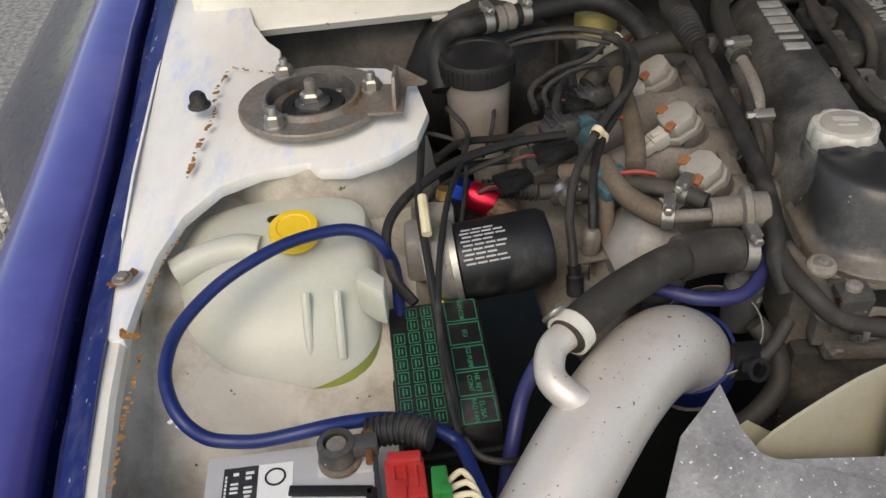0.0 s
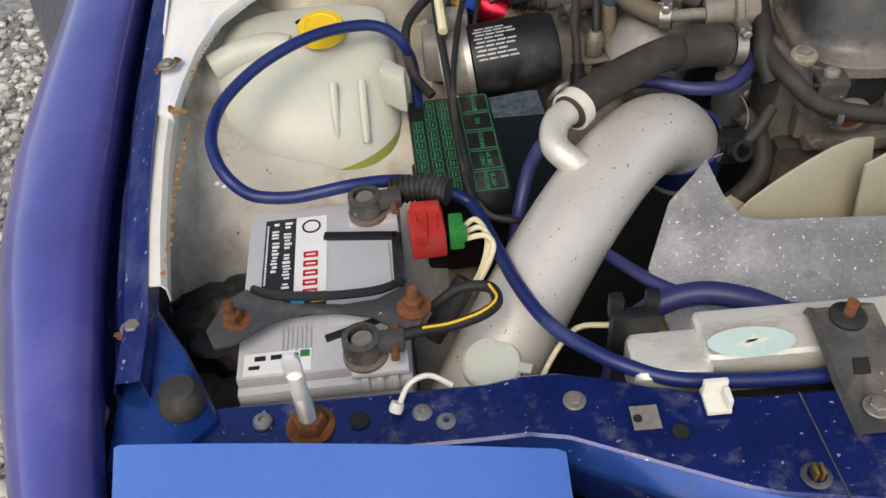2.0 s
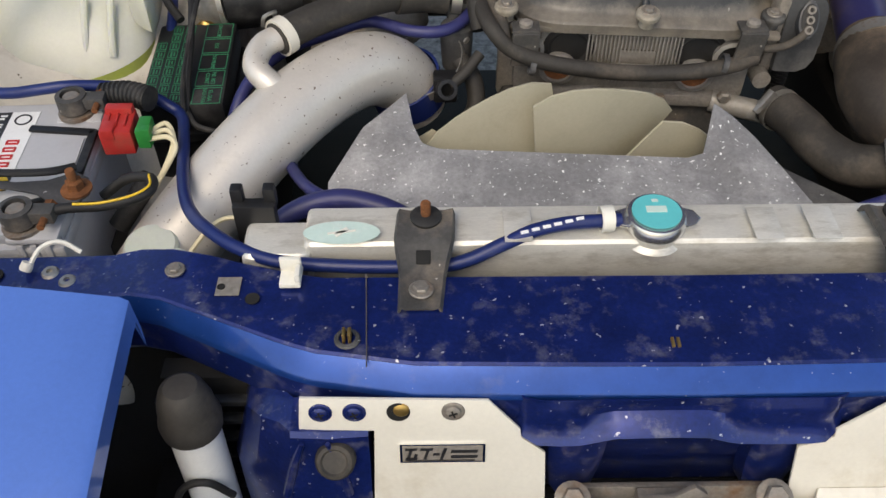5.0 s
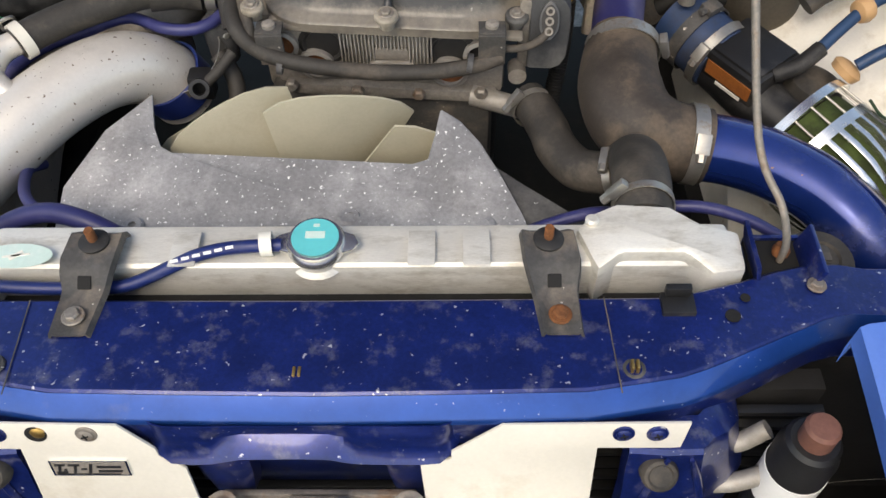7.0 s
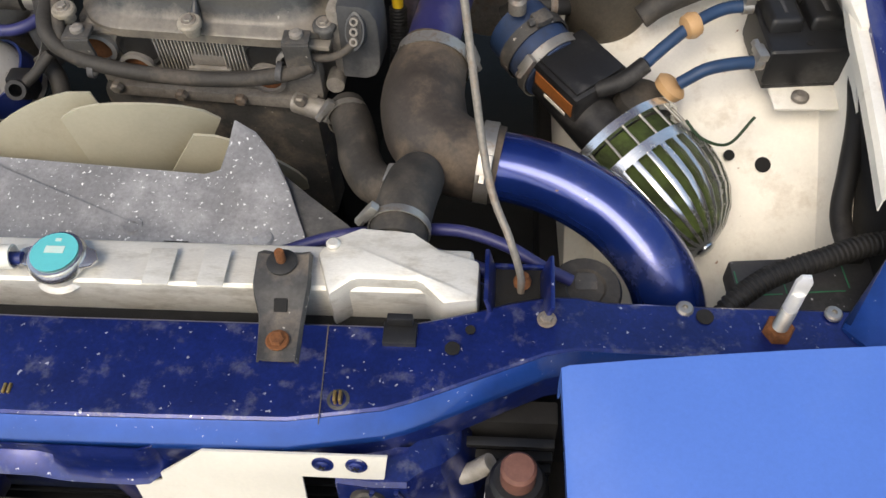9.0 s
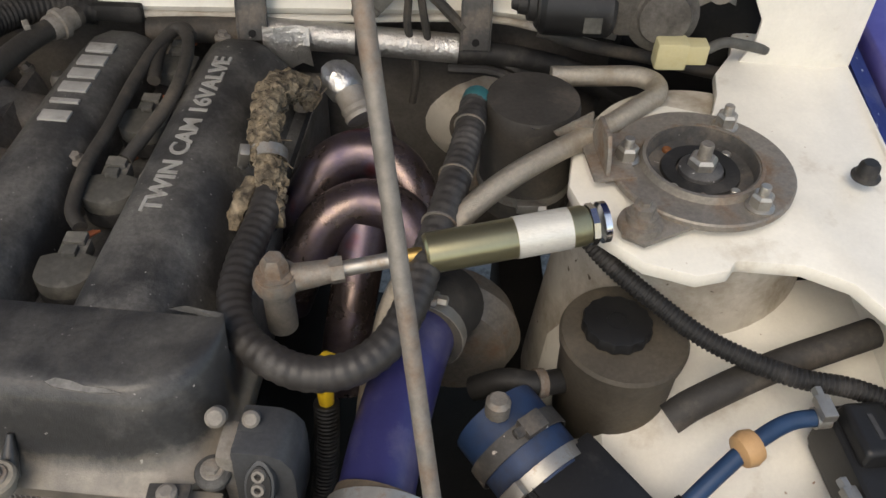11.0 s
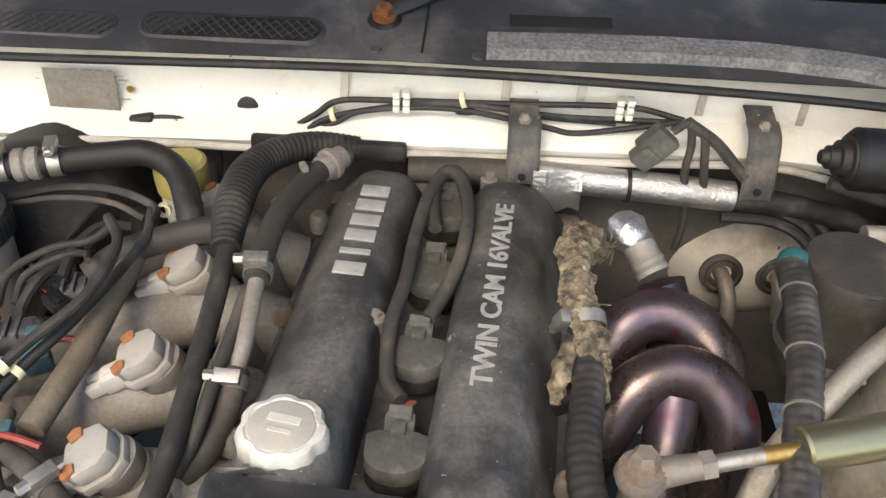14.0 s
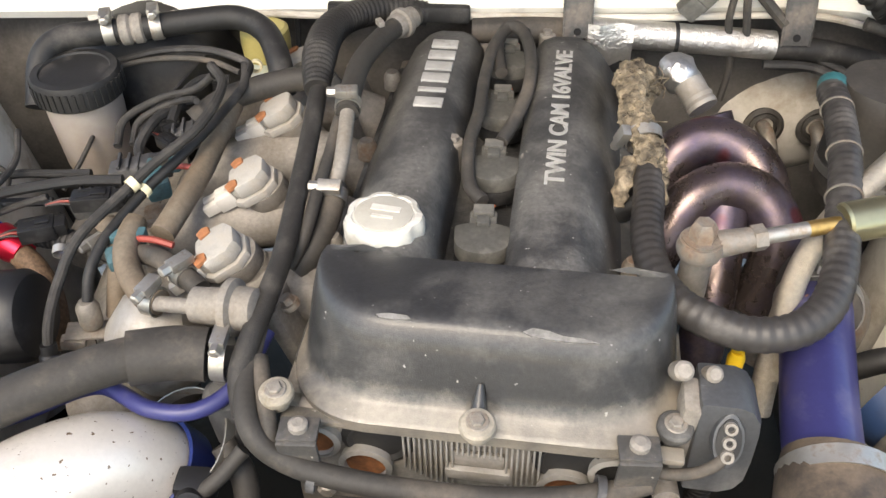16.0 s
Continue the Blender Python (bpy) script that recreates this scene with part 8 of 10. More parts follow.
for i in range(20):
    a = 2 * math.pi * i / 20
    p, q2 = Vector((0.070 * math.cos(a), 0.070 * math.sin(a), 0.0)), Vector((0.071 * math.cos(a), 0.071 * math.sin(a), 0.034))
    part("cage_wire", tube([tuple(F0 @ p), tuple(F0 @ q2)], 0.0014, 6, 2), STEEL, af)
part("end_boss", lathe([(0.012, 0.137), (0.012, 0.143), (0.008, 0.145)], F0, seg=18), CHROME, af)

# ---- power steering tank ----
ps = thing("power_steering_tank", (0.4720, 0.7100, 0.586), "grimy brown power steering tank with a black cap", "tank")
GRIME = material("oily_brown_grime", (0.085, 0.072, 0.055), 0.6, 0.2, 0.25, 30, (0.16, 0.13, 0.095), 0.4, 12, 0.1, 300)
part("can", lathe([(0.043, 0.575), (0.048, 0.582), (0.0505, 0.664), (0.053, 0.674), (0.054, 0.683), (0.052, 0.6865), (0.02, 0.688)], Matrix.Translation((0.4720, 0.7100, 0.011)), seg=40), GRIME, ps)
capb = [((0.0285 + 0.0008 * math.cos(14 * a)) * math.cos(a), (0.0285 + 0.0008 * math.cos(14 * a)) * math.sin(a)) for a in np.linspace(0, 2 * math.pi, 84, endpoint=False)]
cap_ = part("cap", extrude(capb, pose(0.4645, 0.7120, 0.698, -3, 0, 0), 0.0125, 0.003), PLASTIC, ps)
part("cap_mark", lathe_ring([(0.008, 0), (0.0095, 0), (0.0095, 0.0008), (0.008, 0.0008)], (0.4645, 0.7120, 0.7108), (0, 0, 1), 24), PLASTIC, cap_)
part("outlet", tube([(0.430, 0.700, 0.645), (0.402, 0.690, 0.652), (0.375, 0.694, 0.650), (0.350, 0.6984, 0.632)], 0.011, 14, 6), RUBBER, ps)
part("outlet_clamp", lathe_ring([(0.0112, -0.004), (0.0128, -0.004), (0.0128, 0.004), (0.0112, 0.004)], along((0.404, 0.6905, 0.652), (1, 0.3, -0.2)), seg=20), STEEL_OLD, ps)

# ---- boost control box and vacuum hoses ----
cb = thing("control_box", (0.6581, 0.5821, 0.6634), "black plastic valve box with two raised lids", "box")
part("body", join(box((0.6590, 0.5975, 0.6820), (0.088, 0.086, 0.046), 0.006, (0, 0, 5), seg=3), box((0.6590, 0.5975, 0.6575), (0.082, 0.080, 0.01), 0.003, (0, 0, 5))), PLASTIC, cb)
for x, y in ((0.6365, 0.6075), (0.6785, 0.6115)):
    lid_ = part("lid", box((x, y, 0.711), (0.036, 0.052, 0.016), 0.005, (0, 0, 5), seg=3, taper=(0.88, 0.86)), PLASTIC, cb)
    part("lettering", box((x, y, 0.7192), (0.004, 0.022, 0.0006), 0, (0, 0, 8)), PLASTIC_GREY, lid_)
for x, y in ((0.657, 0.6365), (0.6605, 0.5665)):
    part("screw_hole", lathe([(0.004, 0), (0.004, 0.001)], (x, y, 0.7048), seg=14), DARK, cb)
part("foot", slab([(0.6300, 0.5600, 0.6540), (0.6980, 0.5620, 0.6540), (0.7010, 0.5300, 0.6500), (0.6330, 0.5280, 0.6500)], 0.003, 0.001), WHITE, cb, "white mounting foot")
part("foot_screw", lathe([(0.009, 0), (0.009, 0.004), (0.005, 0.007)], (0.6600, 0.5420, 0.6525), seg=16), STEEL_OLD, cb)
VAC = material("blue_vacuum_hose", (0.018, 0.048, 0.11), 0.5, 0, 0.2, 30, (0.10, 0.12, 0.15), 0.3, 20)
TAN = material("tan_plastic", (0.50, 0.30, 0.14), 0.5, 0, 0.15, 30, (0.35, 0.2, 0.1), 0.3, 30)
for pts, f in (([(0.6140, 0.5600, 0.6850), (0.5860, 0.5540, 0.6870), (0.5580, 0.5480, 0.6840), (0.5335, 0.5440, 0.6680)], "end"), ([(0.6085, 0.6237, 0.7063), (0.5806, 0.6198, 0.7044), (0.5506, 0.6041, 0.6983), (0.5226, 0.5846, 0.6862), (0.5007, 0.5684, 0.6741)], "mid")):
    v = hose("vacuum_hose", pts, 0.0068, VAC, "blue vacuum hose between valve box and intake", "vacuum hoses", 12, clamps=(0.06,))
    if f == "mid":
        part("filter", lathe([(0.006, -0.010), (0.0125, -0.007), (0.0145, 0), (0.0125, 0.007), (0.006, 0.010)], along((0.5466, 0.6011, 0.6973), (1, 0.45, 0.15)), seg=22), TAN, v, "tan inline filter")
    else:
        part("fitting", lathe([(0.016, -0.008), (0.018, 0), (0.014, 0.004), (0.008, 0.006)], along((0.5275, 0.5480, 0.6610), (0.5, 0.1, 0.7)), seg=22), TAN, v, "tan round fitting")
hose("valve_hose", [(0.5007, 0.5684, 0.6721), (0.4758, 0.555, 0.6591), (0.4512, 0.5527, 0.6492)], 0.0095, RUBBER, "short black hose to the intake")
hose("ground_wire", [(0.538, 0.5006, 0.6582), (0.555, 0.491, 0.6428), (0.585, 0.4932, 0.6325), (0.61, 0.5126, 0.6528)], 0.0016, material("dark_green_wire", (0.02, 0.045, 0.02), 0.6), "thin dark green wire by the valve box")
valve = thing("recirculation_valve", (0.496, 0.5952, 0.624), "dusty grey recirculation valve housing", "valve")
part("housing", join(lathe([(0.03, 0), (0.034, 0.01), (0.03, 0.03), (0.015, 0.036)], (0.5006, 0.5597, 0.6033), (0.2, 0, 1), 26), tube([(0.4619, 0.5998, 0.6042), (0.4811, 0.5763, 0.6138), (0.5105, 0.5593, 0.6032)], 0.018, 16, 5)), RUBBER_DUSTY, valve)

# ---- hoses and looms along the inner wing ----
hose("corrugated_hose", [(0.4279, 0.7796, 0.7597), (0.4531, 0.7443, 0.7471), (0.4881, 0.7128, 0.7351), (0.5303, 0.6811, 0.7229), (0.5868, 0.6539, 0.7166), (0.6356, 0.6437, 0.7144), (0.6704, 0.6266, 0.7091), (0.7001, 0.5917, 0.6936)], 0.0075, RUBBER, "black corrugated hose along the inner wing", ribs=0.001, rib_step=0.004)
hose("wing_hose", [(0.500, 0.640, 0.676), (0.522, 0.649, 0.688), (0.582, 0.674, 0.699), (0.636, 0.692, 0.706), (0.672, 0.704, 0.710)], 0.013, RUBBER_DUSTY, "thick dusty hose below the wing edge")
hose("wing_loom", [(0.7052, 0.6116, 0.7038), (0.7099, 0.5619, 0.6882), (0.7048, 0.5025, 0.6675), (0.6918, 0.4484, 0.6469), (0.6819, 0.4044, 0.6263), (0.6849, 0.355, 0.6209)], 0.010, RUBBER, "taped black loom down the wing", seg=14)
hose("wing_loom", [(0.7097, 0.4826, 0.6674), (0.7167, 0.4676, 0.6723), (0.7217, 0.448, 0.662)], 0.004, RED_PLASTIC, "red connector wire on the wing loom")
hose("corrugated_hose", [(0.5444, 0.2707, 0.6371), (0.5609, 0.2891, 0.6481), (0.5943, 0.3117, 0.6551), (0.6429, 0.33, 0.6592), (0.6796, 0.3439, 0.6614), (0.7047, 0.3459, 0.6614), (0.7157, 0.3292, 0.6562)], 0.0095, RUBBER, "black corrugated loom over the relay box", ribs=0.0013, rib_step=0.005)
rx = thing("relay_box", (0.6427, 0.331, 0.5903), "black relay box with green print lines", "fuse box")
rcov = part("cover", box((0.6426, 0.3307, 0.6024), (0.14, 0.062, 0.03), 0.004, (0, 0, 5)), PLASTIC_GREY, rx)
b = None
for x, y, w, h in ((0.60, 0.317, 0.03, 0.0012), (0.648, 0.322, 0.05, 0.0012), (0.575, 0.33, 0.0012, 0.025), (0.618, 0.33, 0.0012, 0.022), (0.676, 0.34, 0.0012, 0.025)):
    b = box((x, y, 0.6175), (w, h, 0.0005), 0, (0, 0, 5), bm=b)
part("print_lines", b, GREEN_INK, rcov)
for x, y, z, r in ((0.634, 0.507, 0.0, 0.0085), (0.598, 0.515, 0.0, 0.006)):
    zz = 0.632 - 0.045 + (y - 0.50) * 0.66 - 0.008
    part("hole", lathe([(r, 0), (r, 0.001)], (x, y, zz + 0.0035), (0, -0.5, 0.85), 20), DARK, house_r, "dark round hole")

# ---- turbo side ----
MAN = material("heat_tinted_steel", (0.15, 0.115, 0.105), 0.26, 0.8, 0.35, 22, (0.06, 0.05, 0.105), 0.5, 16, 0.06, 300, speck=(0.12, 0.035, 0.04), speck_amount=0.4, speck_scale=16)
mf = thing("exhaust_manifold", (0.2326, 0.8236, 0.706), "heat-tinted tubular exhaust manifold bends", "manifold")
part("bend", tube([(0.1739, 0.8488, 0.6548), (0.1917, 0.8637, 0.6946), (0.2149, 0.8822, 0.7257), (0.2456, 0.8902, 0.7359), (0.2746, 0.8819, 0.7291), (0.2934, 0.8634, 0.7119), (0.2981, 0.8464, 0.6847), (0.2896, 0.8309, 0.6455)], 0.0232, 28, 9), MAN, mf)
part("bend", tube([(0.1769, 0.7883, 0.6378), (0.194, 0.8003, 0.6779), (0.2171, 0.8204, 0.7119), (0.2496, 0.8326, 0.7239), (0.2802, 0.8271, 0.7178), (0.2981, 0.8092, 0.698), (0.2984, 0.7922, 0.666), (0.2844, 0.7789, 0.6238)], 0.0232, 28, 9), MAN, mf)
part("down_leg", tube([(0.2513, 0.8189, 0.7061), (0.2468, 0.7943, 0.6863), (0.2392, 0.7597, 0.6512), (0.2304, 0.7277, 0.5908)], 0.0215, 24, 6), MAN, mf)
part("rear_stub", tube([(0.2643, 0.8976, 0.6883), (0.2575, 0.9157, 0.7205), (0.2508, 0.928, 0.7393)], 0.0215, 22, 5), MAN, mf)
tb = thing("turbocharger", (0.3244, 0.7785, 0.6053), "dark iron turbocharger low beside the engine", "turbocharger")
part("scroll", lathe([(0.03, -0.03), (0.06, -0.025), (0.07, 0), (0.06, 0.025), (0.03, 0.03)], along((0.3293, 0.7886, 0.6053), (0.2, 1, 0)), seg=34), STEEL_OLD, tb)
part("outlet", tube([(0.3296, 0.7573, 0.6657), (0.3267, 0.7589, 0.6778)], 0.03, 22, 3), ALLOY_DUSTY, tb)
hw = thing("wrapped_hose", (0.1721, 0.8623, 0.7741), "hose in torn scorched heat wrap", "hose")
wr = tube([(0.1930, 0.9440, 0.7560), (0.1810, 0.9400, 0.7740), (0.1700, 0.9220, 0.7860), (0.1645, 0.8869, 0.7908), (0.1654, 0.8524, 0.7863), (0.1729, 0.8178, 0.7733), (0.1782, 0.7949, 0.7578)], [0.010, 0.0125, 0.014, 0.0135, 0.0130, 0.0125, 0.0105], 40, 26)
for v in wr.verts:
    v.co += Vector((noise.noise(v.co * 90), noise.noise(v.co * 90 + Vector((7, 0, 0))), noise.noise(v.co * 90 + Vector((0, 9, 0))))) * 0.0055
    v.co += Vector((noise.noise(v.co * 330), noise.noise(v.co * 330 + Vector((7, 0, 0))), noise.noise(v.co * 330 + Vector((0, 9, 0))))) * 0.0032
part("wrap", wr, material("scorched_glass_wrap", (0.25, 0.20, 0.135), 0.9, 0.0, 0.6, 140, (0.022, 0.018, 0.015), 0.62, 55, 0.9, 250), hw)
clamp(hw, (0.1701, 0.8306, 0.777), (0.1, -0.9, -0.35), 0.0155, 0.011, side=(-1, 0, 0.3))
for k, (dx, dy) in enumerate(((-0.014, -0.045), (0.016, -0.04))):
    fr = tube([(0.164 + dx * 0.4, 0.812, 0.765), (0.164 + dx, 0.80 + dy * 0.3, 0.76), (0.164 + dx * 1.3, 0.80 + dy * 0.6, 0.745)], [0.007, 0.008, 0.004], 10, 6)
    for v in fr.verts:
        v.co += Vector((noise.noise(v.co * 120), noise.noise(v.co * 120 + Vector((7, 0, 0))), 0)) * 0.004
    part("frayed_end", fr, bpy.data.materials["scorched_glass_wrap"], hw)
hose("breather_outlet", [(0.1342, 0.7924, 0.7201), (0.1553, 0.7927, 0.7305), (0.171, 0.7929, 0.7407)], 0.013, PLASTIC, "black plastic breather outlet on the cover", seg=14)
ch = hose("corrugated_hose", [(0.1737, 0.8028, 0.7606), (0.1698, 0.7679, 0.758), (0.1632, 0.7247, 0.7581), (0.1634, 0.6834, 0.7571), (0.1752, 0.6512, 0.7551), (0.1988, 0.6302, 0.7541), (0.2261, 0.6194, 0.7542), (0.2552, 0.6218, 0.7573), (0.2793, 0.6394, 0.7624), (0.2963, 0.672, 0.7696), (0.3092, 0.7194, 0.7778), (0.3256, 0.7793, 0.7875), (0.3406, 0.8502, 0.7888), (0.3475, 0.9014, 0.7867)], 0.0128, material("grey_black_wire_hose", (0.035, 0.032, 0.03), 0.45, 0, 0.2, 30, (0.12, 0.11, 0.10), 0.3, 20), "ribbed grey-black hose looping over the pipes", seg=18, ribs=0.0006, rib_step=0.0085)
part("teal_plug", lathe([(0.0125, 0), (0.0135, 0.004), (0.0135, 0.014), (0.011, 0.018)], along((0.3468, 0.8966, 0.7869), (0.3, 0.95, 0.1)), seg=14), material("teal_plug", (0.02, 0.10, 0.11), 0.5), ch, "dark teal plug")
for p in ((0.3160, 0.745, 0.7820), (0.3294, 0.797, 0.7880), (0.3425, 0.865, 0.7884)):
    part("wire_tie", lathe_ring([(0.0130, -0.0008), (0.0146, -0.0008), (0.0146, 0.0008), (0.0130, 0.0008)], along(p, (0.22, 0.96, 0.10)), seg=20), STEEL_OLD, ch)
DAMP = material("olive_zinc_steel", (0.36, 0.33, 0.20), 0.3, 0.85, 0.12, 14, (0.28, 0.22, 0.13), 0.2, 12)
ed = thing("engine_damper", (0.3452, 0.7151, 0.7765), "olive zinc engine torque damper with rusty rod", "damper")
d0, d1 = Vector((0.1962, 0.6888, 0.7744)), Vector((0.45, 0.7423, 0.7933))
dd = (d1 - d0).normalized()
DP = lambda f: d0.lerp(d1, f)
part("cylinder", lathe([(0.014, 0), (0.016, 0.002), (0.016, 0.124), (0.0145, 0.128)], along(DP(0.43), dd), seg=30), DAMP, ed)
part("label_band", lathe_ring([(0.0161, 0.070), (0.0166, 0.070), (0.0166, 0.113), (0.0161, 0.113)], along(DP(0.43), dd), seg=30), BRIGHT, ed, "bare silver label band")
part("rod", lathe([(0.0062, 0), (0.0062, 0.12)], along(DP(0.10), dd), seg=14), STEEL, ed)
part("rusty_rod", lathe([(0.0064, 0), (0.0064, 0.03)], along(DP(0.325), dd), seg=14), BRASS, ed, "rust-stained rod end")
part("rod_end", join(lathe([(0.016, -0.006), (0.018, 0), (0.016, 0.008)], d0, (0, 0, 1), 24), join(lathe([(0.011, 0), (0.009, 0.03)], along(d0 + dd * 0.012, dd), seg=16), lathe([(0.0105, 0.04), (0.0105, 0.05)], along(d0, dd), seg=6))), STEEL_OLD, ed)
part("pivot_nut", join(lathe([(0.014, 0.006), (0.0145, 0.010)], d0, (0, 0, 1), 20), lathe([(0.0105, 0.010), (0.0105, 0.019), (0.007, 0.025)], d0, (0, 0, 1), 6)), STEEL_OLD, ed)
part("pivot_post", lathe([(0.012, -0.05), (0.012, -0.006)], d0, (0, 0, 1), 16), STEEL_OLD, ed)
for f in (0.925, 0.96):
    part("lock_nut", lathe([(0.0165, 0), (0.0165, 0.005)], along(DP(f), dd), sides=8 if f < 0.95 else 24), CHROME, ed)
part("end_eye", join(lathe([(0.0165, -0.012), (0.018, -0.009), (0.017, -0.003)], (0.4733, 0.7462, 0.7941), (0, 0, 1), 26), join(lathe([(0.012, -0.003), (0.012, 0.004)], (0.4733, 0.7462, 0.7941), (0, 0, 1), 20), lathe([(0.0095, 0.004), (0.0095, 0.012), (0.0055, 0.013), (0.005, 0.017)], (0.4733, 0.7462, 0.7941), (0, 0, 1), 6))), STEEL_OLD, ed)
part("end_arm", slab([(0.4579, 0.7352, 0.7848), (0.4744, 0.7246, 0.7847), (0.5117, 0.7423, 0.7866), (0.5565, 0.7607, 0.7892), (0.531, 0.7839, 0.7886), (0.4814, 0.773, 0.7854), (0.4595, 0.7576, 0.7844)], 0.004, 0.001), STEEL_OLD, ed, "brown flat mounting arm")
BRAID = material("braided_stainless", (0.46, 0.41, 0.335), 0.38, 0.75, 0.15, 300, (0.36, 0.30, 0.22), 0.3, 30, 0.7, 900, grain=0.08)
hose("braided_hose", [(0.421, 0.9459, 0.7894), (0.4658, 0.9469, 0.7902), (0.5006, 0.947, 0.791), (0.5167, 0.936, 0.7911), (0.5161, 0.9179, 0.7914), (0.5014, 0.9019, 0.7917), (0.4645, 0.8682, 0.7907), (0.408, 0.8228, 0.7919), (0.3686, 0.7885, 0.7905), (0.333, 0.7547, 0.7816), (0.3001, 0.7264, 0.7617), (0.2771, 0.6943, 0.7265), (0.2699, 0.6548, 0.6659)], 0.0098, BRAID, "thick braided stainless hose across the bay", seg=18)
hose("braided_hose", [(0.3, 0.7349, 0.7315), (0.277, 0.6946, 0.7063), (0.265, 0.6645, 0.676), (0.2608, 0.6449, 0.6357)], 0.010, BRAID, "second braided hose below the first", seg=16)
cc = thing("oil_catch_can", (0.3997, 0.8967, 0.7138), "dusty dark canister with torn foil edge", "canister")
part("can", lathe([(0.042, 0.68), (0.044, 0.70), (0.044, 0.79), (0.042, 0.797), (0.01, 0.798)], Matrix.Translation((0.4002, 0.8991, 0)), seg=40), RUBBER_DUSTY, cc)
part("foil_scrap", slab([(0.3848, 0.8596, 0.7939), (0.3996, 0.8555, 0.7947), (0.4232, 0.8628, 0.7931), (0.4353, 0.8724, 0.793), (0.4225, 0.8725, 0.7927), (0.3984, 0.8669, 0.7933)], 0.001), CHROME, cc)
clamp(cc, (0.3997, 0.8987, 0.7088), (0, 0, 1), 0.0445, 0.010, side=(0, -1, 0))
ds = thing("dipstick", (0.2209, 0.6228, 0.6658), "yellow plastic dipstick ring on a black tube", "dipstick")
part("ring", lathe_ring([(0.009, -0.0035), (0.0135, -0.0035), (0.0135, 0.0035), (0.009, 0.0035)], along((0.232, 0.651, 0.7182), (1, -0.45, 0.1)), seg=26), YELLOW, ds)
part("stem", lathe([(0.006, 0), (0.007, 0.02), (0.005, 0.026)], (0.2309, 0.6472, 0.679), (0, 0, 1), 12), YELLOW, ds)
part("tube", tube([(0.2309, 0.6472, 0.681), (0.2288, 0.6337, 0.6256), (0.2195, 0.6143, 0.5552)], 0.0095, 12, 6, ribs=0.001, rib_step=0.004), RUBBER, ds)
hose("heater_pipe", [(0.354, 1.0700, 0.6400), (0.3560, 1.0450, 0.6380), (0.3600, 1.0318, 0.6200), (0.3620, 1.0258, 0.5800)], 0.0085, STEEL_OLD, "rusty heater pipe leaving the firewall", "heater pipes", 14)
hose("heater_pipe", [(0.415, 1.0700, 0.6400), (0.4150, 1.0480, 0.6360), (0.4190, 1.0358, 0.6000)], 0.0085, STEEL_OLD, "rusty heater pipe leaving the firewall", "heater pipes", 14)
foilh = thing("foil_elbow", (0.2207, 0.9481, 0.7661), "elbow joint wrapped in torn silver foil", "elbow")
part("neck", lathe([(0.015, 0), (0.016, 0.004), (0.0145, 0.008), (0.016, 0.012), (0.0145, 0.016), (0.015, 0.03)], along((0.2424, 0.9264, 0.7489), (-0.4572, 0.7521, 0.5034)), seg=20), ALLOY, foilh)
fb2 = lathe([(0.012, 0), (0.018, 0.006), (0.02, 0.02), (0.015, 0.034)], along((0.2285, 0.9478, 0.7607), (-0.45, 0.75, 0.35)), seg=18)
for v in fb2.verts:
    v.co += Vector((noise.noise(v.co * 70), noise.noise(v.co * 70 + Vector((5, 0, 0))), noise.noise(v.co * 70 + Vector((0, 5, 0))))) * 0.006
part("foil", fb2, material("crumpled_foil", (0.62, 0.61, 0.58), 0.3, 0.9, 0.2, 90, bump=0.9, bump_scale=160), foilh)

# ---- firewall fittings ----
hump = bmesh.new()
bmesh.ops.create_uvsphere(hump, u_segments=32, v_segments=16, radius=1)
for v in hump.verts:
    v.co = Vector((0.386 + v.co.x * 0.106, 1.125 + v.co.y * 0.062, 0.636 + v.co.z * 0.092))
part("firewall_bulge", hump, WHITE_DIRTY, body, "grimy white firewall bulge")
for x in (0.354, 0.415):
    part("grommet", lathe_ring([(0.011, 0), (0.0235, 0), (0.0235, 0.004), (0.019, 0.007), (0.0165, 0.004), (0.013, 0.008)], along((x, 1.066 if x < 0.4 else 1.067, 0.640), (0, -1, 0.2)), seg=30), RUBBER_DUSTY, body, "dusty rubber grommet")
# dark mottled sheet over the lower part of the white firewall
part("tunnel_panel", sheet([[(x, 1.12, 0.76), (x, 1.10 + 0.02 * math.cos(x * 9), 0.72), (x, 1.09, 0.60), (x, 1.08, 0.42)] for x in np.linspace(-0.7, 0.7, 12)], 0.002), material("dark_mottled_bulkhead", (0.11, 0.10, 0.088), 0.75, 0, 0.3, 16, (0.05, 0.045, 0.04), 0.45, 10, 0.1, 200), body, "dark mottled lower bulkhead")
for x, z in ((-0.379, 0.785), (-0.157, 0.799), (0.066, 0.802)):
    solo("firewall_plug", lathe([(0.0115, 0), (0.0115, 0.002), (0.009, 0.0035), (0.002, 0.004)], (x, 1.1005, z), (0, -1, 0.15), 22), RUBBER, "round black rubber plug in the firewall", "plug", "firewall plugs")
vp = thing("data_plate", (-0.3246, 1.0935, 0.8053), "grey metal data plate with dark print", "plate")
part("plate", extrude([(-0.037, -0.027), (0.037, -0.027), (0.037, 0.027), (-0.037, 0.027)], pose(-0.3246, 1.094, 0.8073, 84, 0, -2), 0.0012, 0.0003), STEEL_OLD, vp)
b = None
rnd = random.Random(11)
